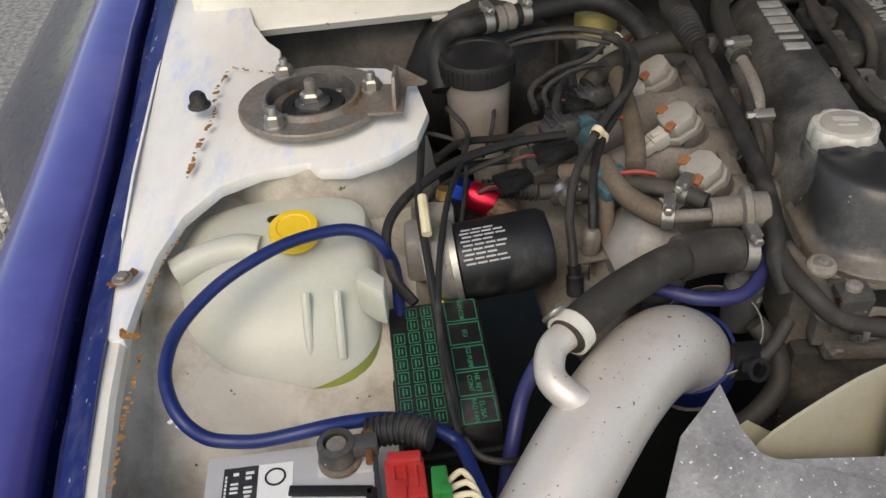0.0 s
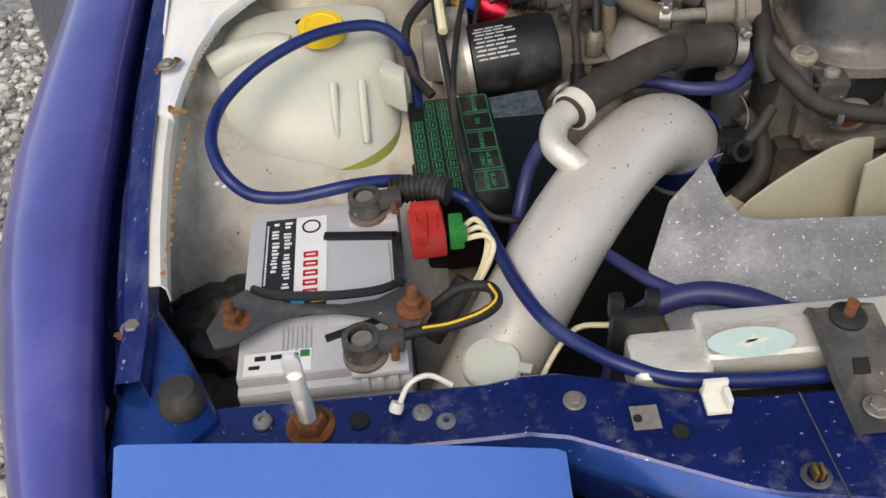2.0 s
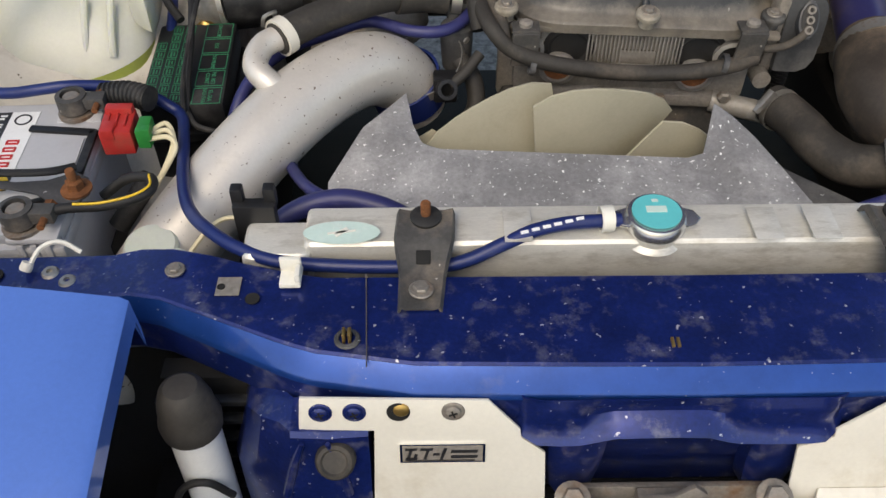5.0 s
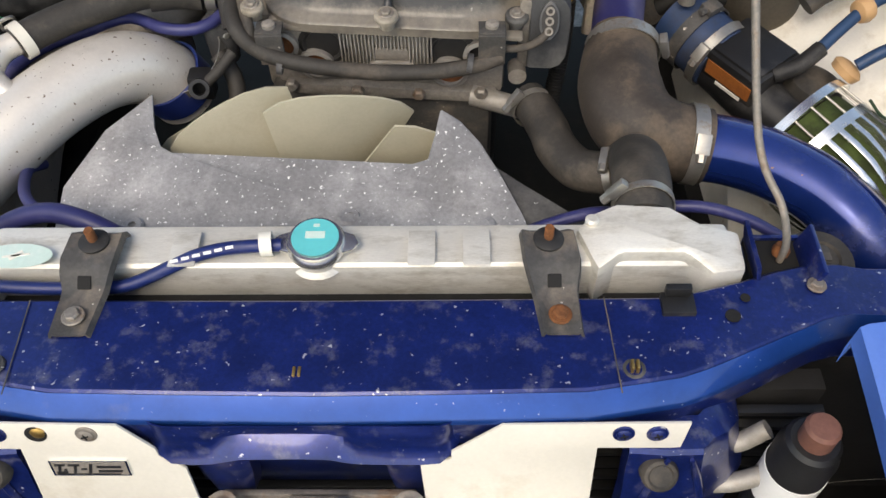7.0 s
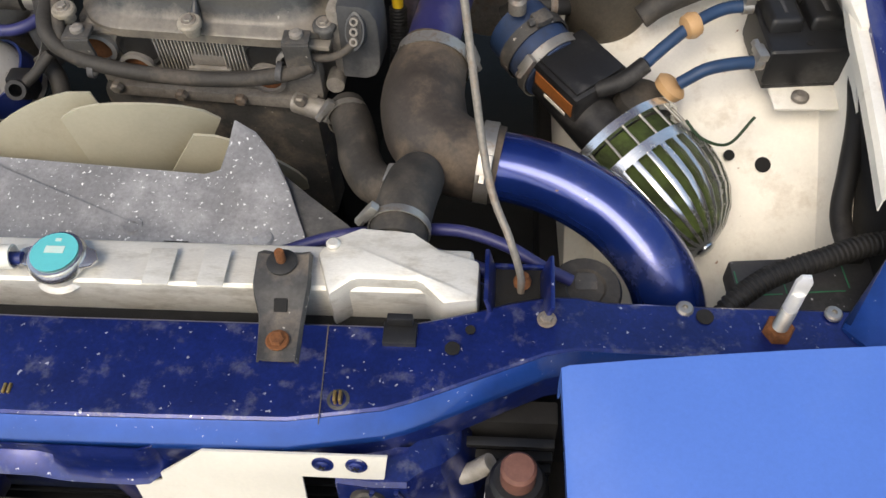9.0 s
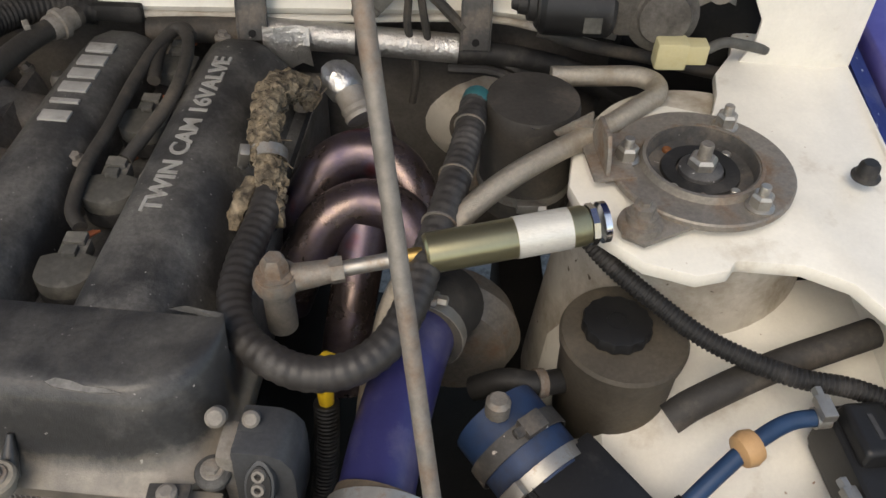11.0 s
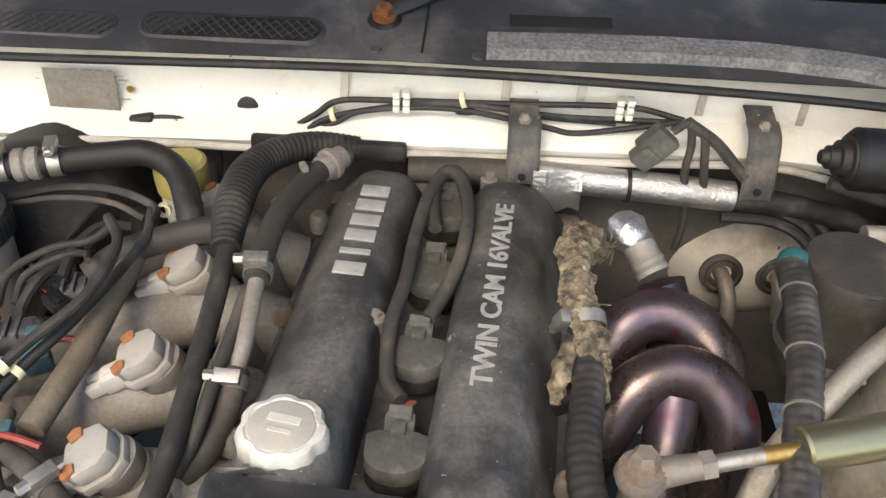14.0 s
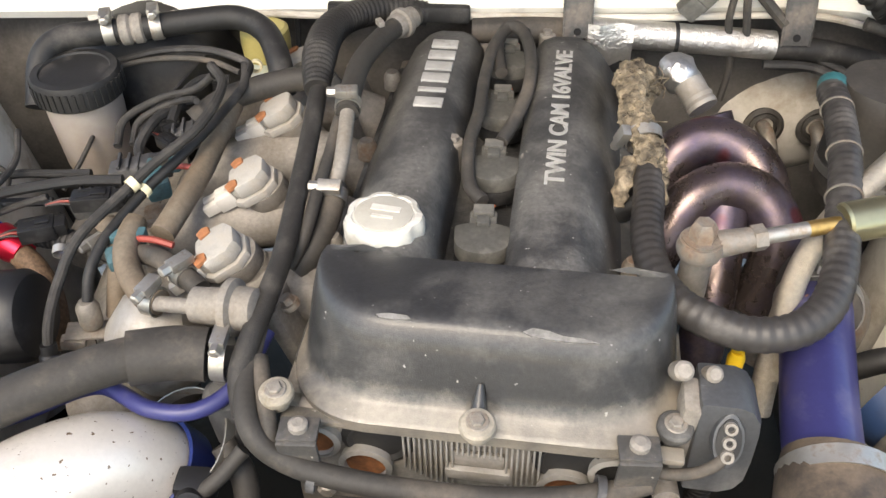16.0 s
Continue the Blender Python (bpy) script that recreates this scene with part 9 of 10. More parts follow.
for r in range(7):
    x = -0.334
    while x < -0.282:
        w = rnd.uniform(0.004, 0.013)
        if rnd.random() < 0.7:
            b = box((x + w / 2, 1.0985, 0.833 - 0.0062 * r), (w, 0.0006, 0.0022), 0, (-6, 0, 0), bm=b)
        x += w + 0.003
part("lettering", b, GREY_PRINT, vp, "rows of pale print bars")
part("lettering", box((-0.3247, 1.092, 0.7848), (0.06, 0.0006, 0.0035), 0, (-6, 0, 0)), BLACK_LABEL, vp, "dark print bar")
for x in (-0.341, -0.276):
    part("rivet", lathe([(0.004, 0), (0.003, 0.002)], (x, 1.0985, 0.8135), (0, -1, 0), 12), BRASS, vp)
for x, z in ((-0.057, 0.828), (0.105, 0.833), (0.180, 0.832), (0.300, 0.832), (0.401, 0.826)):
    part("stain", box((x, 1.1015, z - 0.002), (0.008, 0.003, 0.032), 0.0014, (-6, 3, 0)), WHITE_DIRTY, fw, "dirty pressed flute")
WIRE = RUBBER
lines = ([(-0.3086, 1.0735, 0.7484), (-0.2906, 1.0805, 0.7683), (-0.2704, 1.0836, 0.7853), (-0.2332, 1.0857, 0.7902), (-0.1774, 1.0841, 0.7813), (-0.1199, 1.0831, 0.7844), (-0.0868, 1.0857, 0.8013), (-0.0609, 1.0881, 0.818), (-0.0042, 1.0891, 0.8207), (0.1124, 1.0898, 0.8229), (0.2236, 1.0868, 0.8272), (0.2793, 1.0764, 0.8214)],
         [(-0.1841, 1.0545, 0.7189), (-0.1854, 1.0692, 0.7486), (-0.1794, 1.0772, 0.7714), (-0.1229, 1.0791, 0.7815), (-0.0711, 1.0822, 0.7935), (-0.0349, 1.0848, 0.8102), (0.052, 1.0859, 0.8163), (0.1428, 1.0828, 0.8031), (0.1733, 1.0795, 0.799), (0.2191, 1.0797, 0.8058), (0.2744, 1.0744, 0.8205)],
         [(-0.1017, 1.066, 0.7691), (-0.0866, 1.0789, 0.7936), (-0.0402, 1.0866, 0.8082), (0.0519, 1.0878, 0.8211), (0.1528, 1.0876, 0.8126), (0.2188, 1.0848, 0.8136), (0.2843, 1.0764, 0.8184)],
         [(0.1125, 1.0879, 0.8132), (0.1629, 1.0885, 0.8086), (0.2159, 1.0868, 0.8076)])
for i, pts in enumerate(lines):
    hose("firewall_wire", pts, 0.0032 if i < 3 else 0.0022, WIRE, "thin black line clipped along the firewall", "firewall wires", 8)
for x, z in ((0.002, 0.823), (0.222, 0.826)):
    ob = thing("wire_clip", (x, 1.085, z), "white plastic wire clip on the firewall", "clip", "wire clips")
    for k in range(3):
        part("tooth", box((x - 0.005, 1.086, z + 0.008 - 0.008 * k), (0.007, 0.012, 0.006), 0.001), NYLON, ob)
        part("tooth", box((x + 0.005, 1.086, z + 0.008 - 0.008 * k), (0.007, 0.012, 0.006), 0.001), NYLON, ob)
for x, z in ((-0.067, 0.803), (0.063, 0.826)):
    solo("cable_tie", lathe_ring([(0.006, -0.0025), (0.008, -0.0025), (0.008, 0.0025), (0.006, 0.0025)], along((x, 1.087, z), (1, 0, 0.3)), seg=14), CREAM, "pale cable tie round the firewall wires", "cable tie", "firewall ties")
part("wire_sleeve", lathe([(0.006, -0.012), (0.007, -0.01), (0.007, 0.01), (0.006, 0.012)], along((-0.2634, 1.0836, 0.7873), (1, 0, 0.2)), seg=14), RUBBER, fw)
solo("rubber_seal", box((-0.0678, 1.0552, 0.7836), (0.155, 0.012, 0.019), 0.004, (0, 1, 0)), RUBBER, "flat black rubber strip on the firewall ledge", "seal")
part("ledge_seam", tube([(-0.4157, 1.0555, 0.7715), (-0.3155, 1.0536, 0.7795), (-0.2551, 1.0488, 0.7836), (-0.2045, 1.0522, 0.7816), (-0.1532, 1.055, 0.7789), (0.0124, 1.0608, 0.7778), (0.1944, 1.0591, 0.7789), (0.3549, 1.0582, 0.7841), (0.4245, 1.0542, 0.7756), (0.5142, 1.0463, 0.7551), (0.6138, 1.0364, 0.7346)], 0.004, 8, 8), WHITE_DIRTY, fw, "grimy folded seam edge")
foil = thing("heater_tube", (0.2354, 1.0563, 0.7621), "silver foil wrapped tube under the ledge", "tube")
part("foil", tube([(0.1338, 1.0508, 0.7666), (0.1948, 1.0492, 0.7634), (0.2657, 1.0481, 0.7592), (0.3356, 1.048, 0.754)], 0.0155, 22, 8), material("quilted_foil", (0.60, 0.58, 0.54), 0.3, 0.85, 0.2, 60, (0.35, 0.3, 0.25), 0.3, 20, 1.0, 220), foil)
flap = sheet([[(0.135 + 0.012 * k, 1.0335 - 0.004 * math.sin(k * 1.7), 0.7835), (0.135 + 0.012 * k, 1.0285 - 0.003 * math.sin(k * 2.1), 0.766), (0.137 + 0.0115 * k, 1.0315, 0.748 - 0.004 * math.sin(k)), (0.140 + 0.011 * k, 1.034, 0.738 + 0.004 * math.cos(k * 2))] for k in range(5)], 0.001)
part("foil_flap", flap, bpy.data.materials["quilted_foil"], foil, "loose quilted foil end")
part("band", lathe_ring([(0.0156, -0.002), (0.017, -0.002), (0.017, 0.002), (0.0156, 0.002)], along((0.2304, 1.0484, 0.7612), (1, 0, 0)), seg=22), PLASTIC, foil)
hose("heater_tube", [(0.3356, 1.048, 0.754), (0.3954, 1.046, 0.7467), (0.4552, 1.0461, 0.7315), (0.5152, 1.0461, 0.7015)], 0.013, RUBBER, "black tube running on from the foil")
hose("heater_tube", [(0.0128, 1.0541, 0.7633), (0.0736, 1.0514, 0.7668), (0.1338, 1.0508, 0.7666)], 0.014, RUBBER_DUSTY, "dusty black tube behind the cover")
for x, z, h in ((0.124, 0.796, 0.052), (0.353, 0.796, 0.062)):
    ob = thing("tube_bracket", (x, 1.05, z), "grey steel tube bracket bolted to the firewall", "bracket", "tube brackets")
    w = 0.0145
    rows = [[(x - w, y, zz - 0.001), (x - w + 0.0015, y - 0.0015, zz), (x + w - 0.0015, y - 0.0015, zz), (x + w, y, zz - 0.001)] for y, zz in ((1.098, z + h * 0.5 + 0.004), (1.074, z + h * 0.5), (1.062, z + h * 0.46), (1.052, z + h * 0.36), (1.044, z + h * 0.1), (1.037, z - h * 0.3), (1.034, z - h * 0.55))]
    part("strap", sheet(rows, 0.002), BRACKET, ob)
    for e in (-1, 1):
        part("edge", tube([(x + e * w, p[0][1] - 0.001, p[0][2]) for p in rows[1:]], 0.0016, 6, 3), BRACKET, ob)
    part("bolt", lathe([(0.0065, 0), (0.0065, 0.005), (0.004, 0.007)], (x, 1.064, z + h * 0.46), (0, -0.6, 0.7), 6), STEEL_OLD, ob)
    part("hole", lathe([(0.004, 0), (0.004, 0.0012)], (x, 1.034, z - h * 0.42), (0, -1, 0.2), 12), DARK, ob)
ob = thing("wire_connector", (0.2531, 1.0463, 0.8115), "grey-brown wiring connector on the firewall", "connector")
part("shell", join(box((0.25, 1.0443, 0.8136), (0.03, 0.016, 0.03), 0.003, (0, 40, 0)), box((0.2402, 1.0423, 0.7998), (0.022, 0.018, 0.022), 0.003, (0, 40, 0))), COIL, ob)
for i, pts in enumerate(([(0.2629, 1.0463, 0.8262), (0.2767, 1.0463, 0.836), (0.2831, 1.0462, 0.8114), (0.2825, 1.044, 0.7819), (0.2919, 1.0409, 0.7324), (0.2881, 1.0359, 0.6927)], [(0.2767, 1.0463, 0.836), (0.2929, 1.0462, 0.8231), (0.2994, 1.0441, 0.7917), (0.3058, 1.0409, 0.7522)], [(0.2747, 1.0463, 0.8369), (0.3049, 1.0482, 0.8161), (0.3251, 1.0461, 0.7964), (0.3403, 1.041, 0.7816)])):
    hose("loom_wire", pts, 0.0042 if i < 2 else 0.006, RUBBER_DUSTY, "frayed wiring hanging from the firewall", "hanging wires", 8)
for i, pts in enumerate(([(0.3259, 1.0359, 0.7373), (0.3758, 1.0309, 0.7371), (0.4059, 1.0159, 0.7273), (0.4211, 0.9959, 0.7025)], [(0.3856, 1.041, 0.7419), (0.4157, 1.0309, 0.7271), (0.436, 1.0059, 0.6925)], [(0.3954, 1.046, 0.7467), (0.4306, 1.036, 0.7269), (0.451, 1.0059, 0.6924)])):
    hose("loom_wire", pts, 0.0055, RUBBER, "black wiring bending down the bulkhead", "bulkhead wires", 8)
GEARBOX = material("grimy_alloy", (0.13, 0.12, 0.105), 0.6, 0.4, 0.25, 40, (0.06, 0.052, 0.045), 0.45, 22, 0.25, 400)
wm = thing("wiper_motor", (0.4742, 0.9963, 0.8302), "black wiper motor with an alloy gearbox and yellow plug", "motor")
part("can", lathe([(0.024, -0.005), (0.0285, 0), (0.0285, 0.062), (0.025, 0.066)], along((0.4127, 0.9962, 0.8368), (1, 0, -0.03)), seg=34), PLASTIC, wm)
part("boot", lathe([(0.006, -0.030), (0.008, -0.024), (0.0105, -0.024), (0.0115, -0.016), (0.016, -0.015), (0.017, -0.008), (0.022, -0.007), (0.024, 0.0)], along((0.4127, 0.9962, 0.8368), (1, 0, -0.03)), seg=28), RUBBER, wm)
part("tag", box((0.457, 0.9676, 0.8312), (0.017, 0.001, 0.016), 0.0, (0, 0, 0)), COIL, wm, "small tan tag")
part("gear_cover", lathe([(0.026, 0.0), (0.024, 0.004), (0.008, 0.006)], along((0.5241, 0.9744, 0.837), (0, -1, 0.2)), seg=28), GEARBOX, wm)
gb = lathe([(0.03, -0.02), (0.035, -0.015), (0.035, 0.005), (0.026, 0.012)], along((0.5238, 0.9864, 0.8346), (0, -1, 0.2)), seg=28)
box((0.4889, 0.9914, 0.8398), (0.022, 0.03, 0.05), 0.006, bm=gb)
part("gearbox", gb, GEARBOX, wm)
arm = box((0.4835, 0.9815, 0.8673), (0.022, 0.012, 0.036), 0.005, (0, 12, 0))
lathe([(0.017, -0.006), (0.017, 0.006)], along((0.4831, 0.9816, 0.8808), (0, -1, 0.25)), seg=24, bm=arm)
part("mount_arm", arm, GEARBOX, wm)
part("mount_rubber", lathe([(0.0125, 0.005), (0.0125, 0.010), (0.007, 0.012), (0.006, 0.018)], along((0.4831, 0.9816, 0.8808), (0, -1, 0.25)), seg=20), RUBBER_DUSTY, wm)
part("mount_arm", join(box((0.5575, 0.9918, 0.853), (0.04, 0.012, 0.02), 0.005, (0, -30, 0)), lathe([(0.013, -0.006), (0.013, 0.006)], along((0.5741, 0.9889, 0.8605), (0, -1, 0.25)), seg=20)), ALLOY_DUSTY, wm)
part("plug", join(box((0.5329, 0.9611, 0.8091), (0.03, 0.02, 0.028), 0.003), box((0.5567, 0.9612, 0.8108), (0.02, 0.018, 0.02), 0.002)), material("pale_yellow_plug", (0.50, 0.45, 0.26), 0.5, 0, 0.1, 30, (0.4, 0.33, 0.15), 0.3, 30), wm, "pale yellow plug")
hose("loom_wire", [(0.5666, 0.9622, 0.8126), (0.5841, 0.9663, 0.8181), (0.6087, 0.9764, 0.8096), (0.6334, 0.9865, 0.7991)], 0.005, COIL, "grey wiring to the wiper motor")
# near-black sheet put in for the shadowed recess beside the motor
part("recess_shade_sheet", extrude([(0.49, 0.68), (0.66, 0.68), (0.66, 0.86), (0.565, 0.865), (0.535, 0.83), (0.505, 0.80)], pose(0, 1.055, 0, 90, 0, 0), 0.02, 0.004), DARK, body, "dark sheet added as the recess's shade behind the wiper motor")
part("cowl_gusset", extrude([(0.540, 0.900), (0.562, 0.883), (0.590, 0.868), (0.608, 0.853), (0.620, 0.832), (0.620, 0.812), (0.613, 0.793), (0.607, 0.780), (0.612, 0.766), (0.72, 0.766), (0.72, 0.900)], pose(0, 0.988, 0, 90, 0, 0), 0.004, 0.001), WHITE, body, "old white cowl gusset with a curved edge")
hose("loom_wire", [(0.4149, 1.0261, 0.7911), (0.4649, 1.0162, 0.781), (0.5246, 1.0062, 0.7757), (0.5944, 0.9963, 0.7654), (0.6441, 0.9964, 0.76)], 0.007, RUBBER_DUSTY, "dusty loom below the wiper motor")

# ---- cowl details ----
CZ = lambda y: 0.878 + 0.25 * (y - 1.09)
MESH = material("vent_mesh", (0.05, 0.05, 0.05), 0.6, 0.3, 0.3, 60)


def cowl_vent(cx, cy, hx, hy):
    ob = thing("cowl_vent", (cx, cy, CZ(cy)), "oval cowl air inlet with diamond mesh", "vent", "cowl vents")
    pts = [(cx + (hx - hy) * (1 if math.cos(a) > 0 else -1) + hy * math.cos(a), cy + hy * math.sin(a)) for a in np.linspace(0, 2 * math.pi, 40, endpoint=False)]
    part("dark_opening", slab([(x, y, CZ(y) + 0.0012) for x, y in pts], 0.001), DARK, ob)
    outer = [(x + 0.004 * (1 if x > cx else -1), cy + (y - cy) * 1.16) for x, y in pts]
    b = sheet([[(x, y, CZ(y) + 0.0005) for x, y in outer], [(x, y, CZ(y) + 0.003) for x, y in pts]], closed=True)
    part("rim", b, COWL, ob)
    b = None
    n = int(hx / 0.0052)
    for i in range(-n - 2, n + 3):
        for sl in (-1, 1):
            segs = []
            for k in range(9):
                y = cy - hy + 2 * hy * k / 8
                x = cx + i * 0.0105 + sl * (y - cy) * 0.9
                dx = max(0, abs(x - cx) - (hx - hy))
                if dx * dx + (y - cy) ** 2 < (hy * 0.97) ** 2:
                    segs.append((x, y, CZ(y) + 0.0022))
            if len(segs) > 1:
                b = tube([segs[0], segs[-1]], 0.0008, 4, 1, bm=b)
    part("mesh", b, MESH, ob)
    return ob


cowl_vent(-0.165, 1.105, 0.088, 0.017)
cowl_vent(-0.352, 1.10, 0.075, 0.017)
part("vent_slot", box((0.155, 1.135, CZ(1.135) + 0.002), (0.10, 0.014, 0.003), 0.001, (14, 0, 2)), DARK, cowl, "dark slot in the cowl")
FOAM = material("grey_foam_strip", (0.17, 0.17, 0.168), 0.95, 0, 0.35, 260, (0.3, 0.29, 0.28), 0.35, 30, 0.9, 400)
fs = []
for x, y in ((0.083, 1.095), (0.16, 1.098), (0.25, 1.10), (0.34, 1.098), (0.42, 1.09), (0.50, 1.075), (0.512, 1.072)):
    z = CZ(y)
    fs.append([(x, y - 0.017, z - 0.004), (x, y - 0.015, z + 0.007), (x, y + 0.012, z + 0.011), (x, y + 0.016, z + 0.002)])
solo("foam_strip", sheet(fs, 0.001), FOAM, "grey foam seal strip stuck on the cowl", "foam strip", "foam strips")
fs = []
for x, y, z in ((0.5043, 1.0683, 0.8583), (0.5404, 1.0553, 0.8533), (0.5807, 1.0372, 0.8438), (0.601, 1.0271, 0.8361)):
    fs.append([(x, y - 0.017, z - 0.004), (x, y - 0.015, z + 0.007), (x, y + 0.012, z + 0.011), (x, y + 0.016, z + 0.002)])
solo("foam_strip", sheet(fs, 0.001), FOAM, "short bent piece of grey foam seal", "foam strip", "foam strips")
part("cowl_seam", box((0.023, 1.12, CZ(1.12) + 0.0008), (0.0022, 0.075, 0.0016), 0, (14, 0, -2)), DARK, cowl, "panel joint in the cowl")
part("front_rubber", tube([(-0.7031, 1.0613, 0.8708), (-0.4157, 1.0615, 0.8634), (-0.009, 1.0702, 0.8647), (0.2935, 1.0655, 0.8604), (0.4911, 1.0551, 0.8542), (0.5905, 1.0423, 0.8405)], 0.0045, 8, 8), RUBBER, cowl, "black rubber edge")
wp = thing("wiper_pivot", (-0.0184, 1.1326, 0.8809), "rusty wiper pivot with a black wiper arm", "wiper")
part("boss", lathe([(0.024, -0.004), (0.022, 0.004), (0.015, 0.008)], (-0.0184, 1.1326, 0.8818), (0, -0.2, 1), 24), PLASTIC, wp)
part("nut", join(lathe([(0.012, 0.006), (0.012, 0.012)], (-0.0184, 1.1326, 0.8818), (0, -0.2, 1), 18), lathe([(0.0085, 0.012), (0.0085, 0.02), (0.006, 0.022)], (-0.0184, 1.1326, 0.8818), (0, -0.2, 1), 6)), RUST, wp, "rusty pivot nut")
part("arm", tube([(-0.0153, 1.1356, 0.8957), (0.0204, 1.156, 0.9051), (0.0712, 1.1966, 0.9195), (0.1318, 1.257, 0.9441)], [0.011, 0.012, 0.010], 12, 6, oval=0.5), PLASTIC, wp)
for x, y in ((-0.058, 1.205), (0.112, 1.21), (0.30, 1.215), (0.455, 1.225)):
    screw(cowl, (x, y, 0.905), (0, -0.2, 1), 0.006, STEEL)
part("screen_trim", sheet([[(x, 1.19 + 0.02 * abs(x), 0.903), (x, 1.196 + 0.02 * abs(x), 0.912), (x, 1.225 + 0.02 * abs(x), 0.914), (x, 1.24 + 0.02 * abs(x), 0.905)] for x in np.linspace(-0.68, 0.68, 11)], 0.001), PLASTIC, cowl, "black screen base trim")
for x, y in ((-0.023, 1.065), (0.075, 1.062)):
    part("cowl_screw", lathe([(0.006, 0), (0.005, 0.002)], (x, y + 0.02, CZ(y + 0.02)), (0, -0.2, 1), 14), PLASTIC_GREY, cowl)
part("hood_hinge", join(box((0.6484, 1.0978, 0.8628), (0.012, 0.10, 0.03), 0.004, (-20, 0, 8)), box((0.6442, 1.0576, 0.8489), (0.03, 0.03, 0.008), 0.003)), BLUE_DUSTY_SHADE, body, "dark blue hood hinge")
part("hood_hinge", join(box((-0.6611, 1.0997, 0.8806), (0.012, 0.10, 0.03), 0.004, (-20, 0, -8)), box((-0.6592, 1.059, 0.8686), (0.03, 0.03, 0.008), 0.003)), BLUE_DUSTY_SHADE, body, "dark blue hood hinge")


# ---- wiring and clutter over the intake side ----
hose("taped_branch_loom", [(-0.2302, 0.9011, 0.8024), (-0.2099, 0.8635, 0.8032), (-0.2186, 0.8116, 0.7937), (-0.2501, 0.7768, 0.7788), (-0.2732, 0.748, 0.7657), (-0.2979, 0.7043, 0.7536), (-0.3082, 0.6735, 0.7334), (-0.3102, 0.6434, 0.7152), (-0.3106, 0.6254, 0.6881)], 0.0045, TAPE, "taped black wiring branch over the intake runners", "branch looms", 10)
hose("taped_branch_loom", [(-0.3147, 0.8414, 0.7488), (-0.3157, 0.8732, 0.7586), (-0.2864, 0.896, 0.7681), (-0.2508, 0.898, 0.7778), (-0.2302, 0.8991, 0.7926)], 0.0038, TAPE, "taped black wiring branch over the intake runners", "branch looms", 10)
hose("taped_branch_loom", [(-0.3016, 0.8454, 0.7487), (-0.3006, 0.8712, 0.7586), (-0.2722, 0.8871, 0.7682), (-0.2478, 0.8802, 0.7782), (-0.2356, 0.8594, 0.7885)], 0.0032, TAPE, "taped black wiring branch over the intake runners", "branch looms", 8)
hose("taped_branch_loom", [(-0.3523, 0.767, 0.7457), (-0.3777, 0.7632, 0.7387), (-0.4026, 0.7615, 0.7287), (-0.4292, 0.7548, 0.7189), (-0.4504, 0.7361, 0.7039)], 0.0032, TAPE, "taped black wiring branch over the intake runners", "branch looms", 8)
hose("thin_wire", [(-0.4644, 0.833, 0.7447), (-0.4298, 0.8141, 0.7491), (-0.4016, 0.796, 0.7438), (-0.3997, 0.7584, 0.7337), (-0.4078, 0.7068, 0.7235), (-0.4196, 0.6609, 0.7034)], 0.0024, TAPE, "thin black wire hanging beside the tower", "thin wires", 8)
hose("thin_wire", [(-0.3724, 0.9282, 0.772), (-0.3569, 0.8989, 0.7433), (-0.3618, 0.8593, 0.7237), (-0.3765, 0.8296, 0.7038)], 0.0024, TAPE, "thin black wire hanging beside the tower", "thin wires", 8)


def plug(x, y, z, turn, size, mat):
    """A multi-pin plug: shell, locking tab and the wires that leave it."""
    m = pose(x, y, z, 0, 0, turn)
    ob = thing("wiring_plug", m, "dusty black multi-pin wiring plug", "plug", "wiring plugs")
    a, c, h = size
    shell = part("shell", join(box((0, 0, 0), (a, c, h), 0.0015), box((a * 0.55, 0, 0), (a * 0.5, c * 0.8, h * 0.8), 0.001)), mat, ob, "", True)
    for i in (-1, 1):
        part("rib", box((0, i * c * 0.28, h * 0.52), (a * 0.7, 0.0015, 0.0015), 0.0004), mat, shell, "", True)
    part("tab", box((a * 0.2, 0, h * 0.58), (a * 0.4, c * 0.35, 0.002), 0.0006), mat, ob, "", True)
    for i in (-1, 0, 1):
        part("wire", tube([(-a * 0.5, i * c * 0.25, 0), (-a * 0.8, i * c * 0.18, 0.001), (-a * 1.2, i * c * 0.05, -0.002)], 0.0011, 6, 4), TAPE if i else RED_WIRE, ob, "", True)


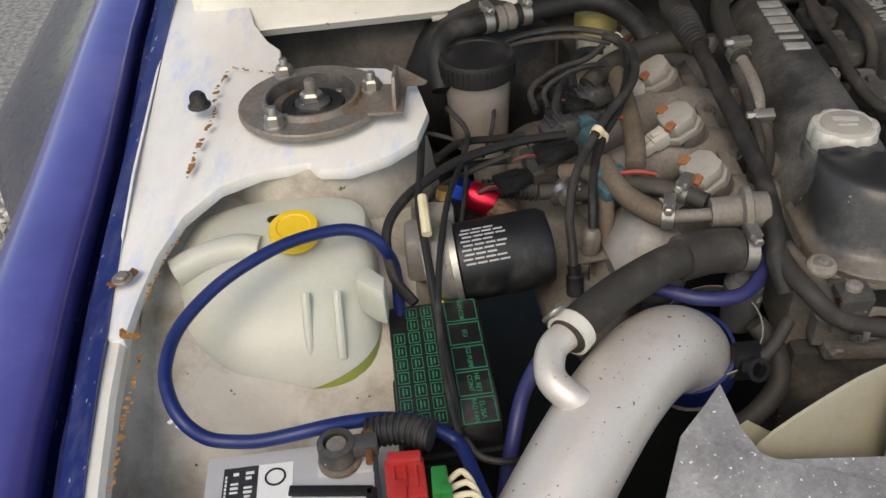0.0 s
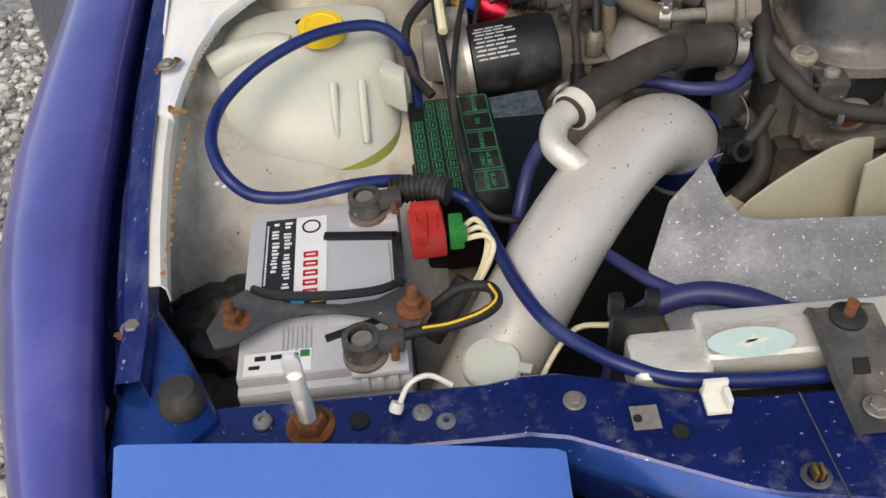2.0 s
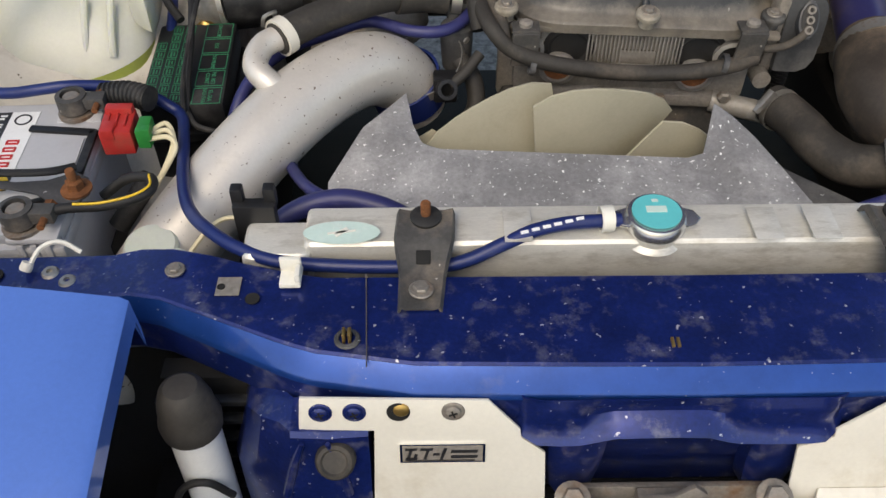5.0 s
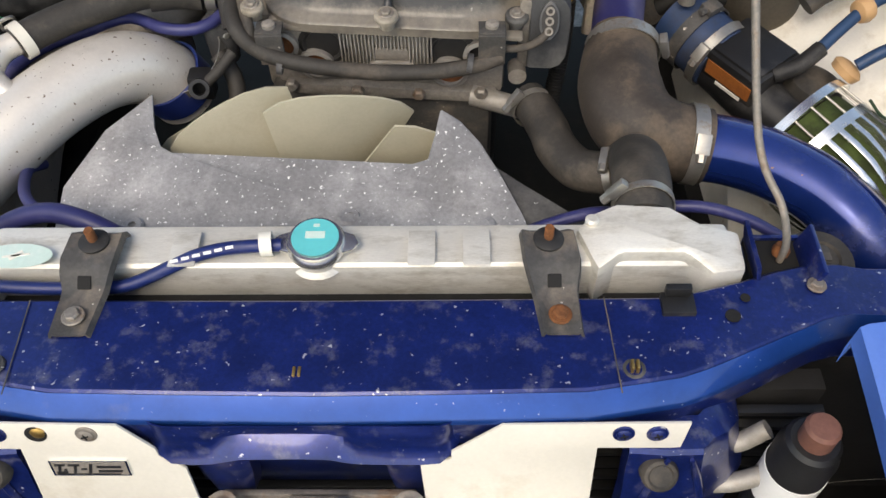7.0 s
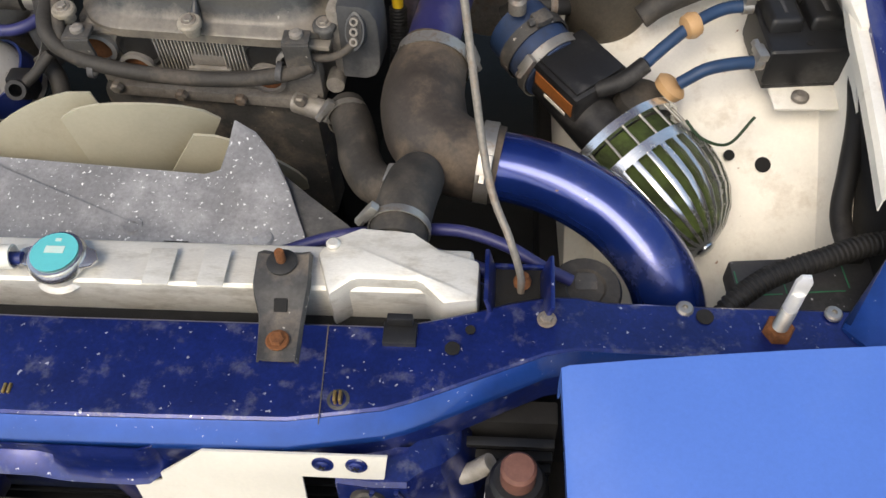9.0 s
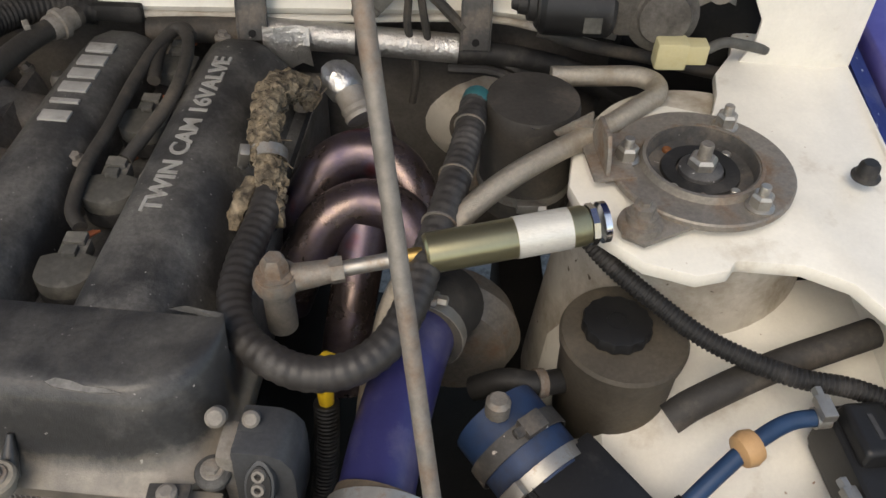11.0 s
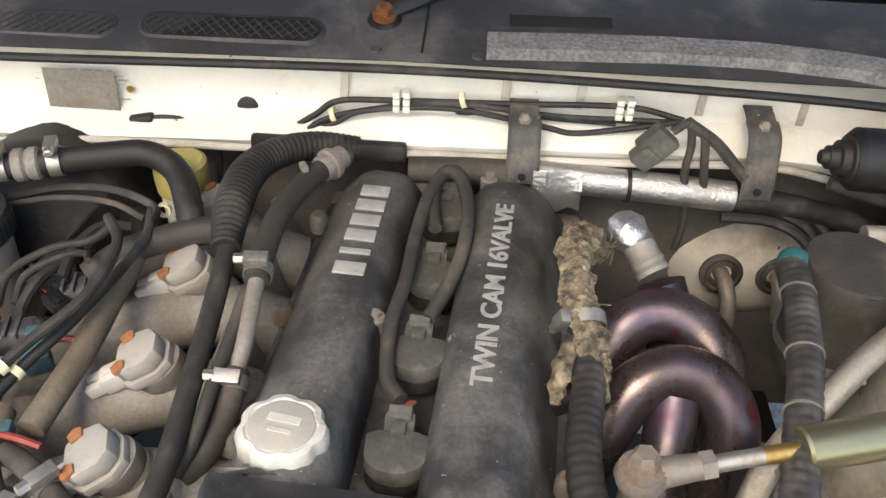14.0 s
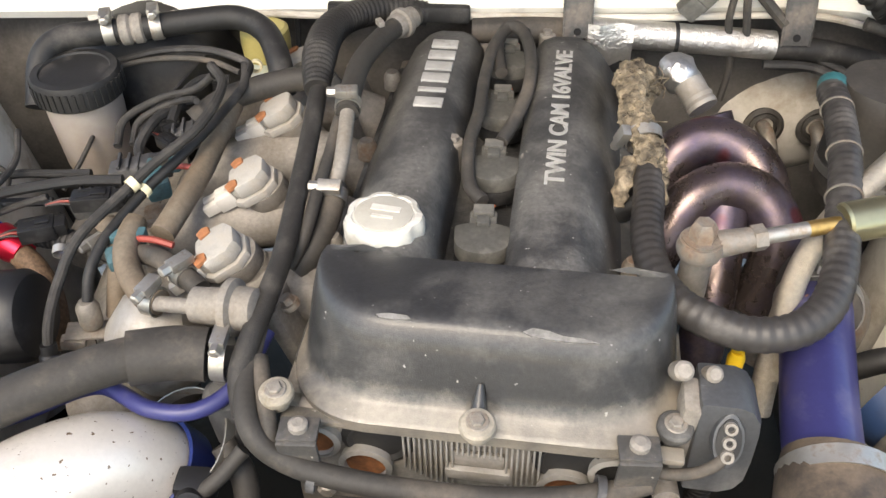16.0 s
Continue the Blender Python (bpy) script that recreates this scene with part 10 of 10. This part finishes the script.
for x, y, z, turn, size in ((-0.311, 0.765, 0.745, 10, (0.034, 0.018, 0.014)), (-0.357, 0.743, 0.728, 20, (0.03, 0.02, 0.015)), (-0.283, 0.876, 0.752, -35, (0.026, 0.016, 0.013)), (-0.268, 0.85, 0.748, -40, (0.024, 0.015, 0.012))):
    plug(x, y, z, turn, size, PLASTIC)
for p, a, r in (((-0.3116, 0.6964, 0.7455), (0.2, -0.9, -0.3), 0.0068), ((-0.2662, 0.7569, 0.7693), (-0.6, -0.75, -0.3), 0.0065)):
    solo("hose_clip", lathe_ring([(r - 0.0008, -0.0035), (r, -0.0035), (r, 0.0035), (r - 0.0008, 0.0035)], along(p, a), seg=18), CREAM if r == 0.0065 else STEEL, "small clip holding a wiring branch", "clip", "hose clips")

solo("sensor_plug", lathe([(0.006, 0), (0.0085, 0.002), (0.0085, 0.02), (0.0065, 0.022), (0.0065, 0.03)], along((-0.3099, 0.6225, 0.675), (0.0, 0.35, 1)), seg=16), PLASTIC, "black sensor plug at the end of a loom", "plug")

# frayed glass fibres of the heat wrap
rnd = random.Random(11)
for i in range(26):
    t0 = rnd.random()
    p = Vector((0.2043, 0.9471, 0.7624)).lerp(Vector((0.1645, 0.8869, 0.7928)), t0 * 2) if t0 < 0.5 else Vector((0.1645, 0.8869, 0.7928)).lerp(Vector((0.1769, 0.8029, 0.7626)), t0 * 2 - 1)
    d = Vector((rnd.uniform(-1, 1), rnd.uniform(-1, 1), rnd.uniform(0.1, 1))).normalized()
    q = p + d * 0.013
    part("fibre", tube([p, q, q + d * 0.008 + Vector((rnd.uniform(-1, 1), rnd.uniform(-1, 1), rnd.uniform(-1, 0.3))) * 0.009], 0.0006, 4, 4), bpy.data.materials["scorched_glass_wrap"], hw)

# rust along the white wing rail and at the tip of the wing plate
for pts, z, seed, w in (([(-0.674, 0.345), (-0.676, 0.40), (-0.678, 0.46), (-0.680, 0.52)], 0.748, 21, 0.003), ([(-0.684, 0.54), (-0.692, 0.538), (-0.70, 0.545)], 0.7535, 22, 0.004), ([(-0.686, 0.57), (-0.680, 0.61), (-0.668, 0.655)], 0.7575, 23, 0.002)):
    b = rust_seam(pts, z, seed, w)
    for v in b.verts:
        v.co.z = interp(v.co.y, [(0.3, 0.742), (0.54, 0.752), (0.64, 0.760), (0.72, 0.772)]) + (0.0012 if v.co.y > 0.53 else -0.0026)
    part("rust_seam", b, RUST_LIGHT, body, "flaking orange rust along a seam")
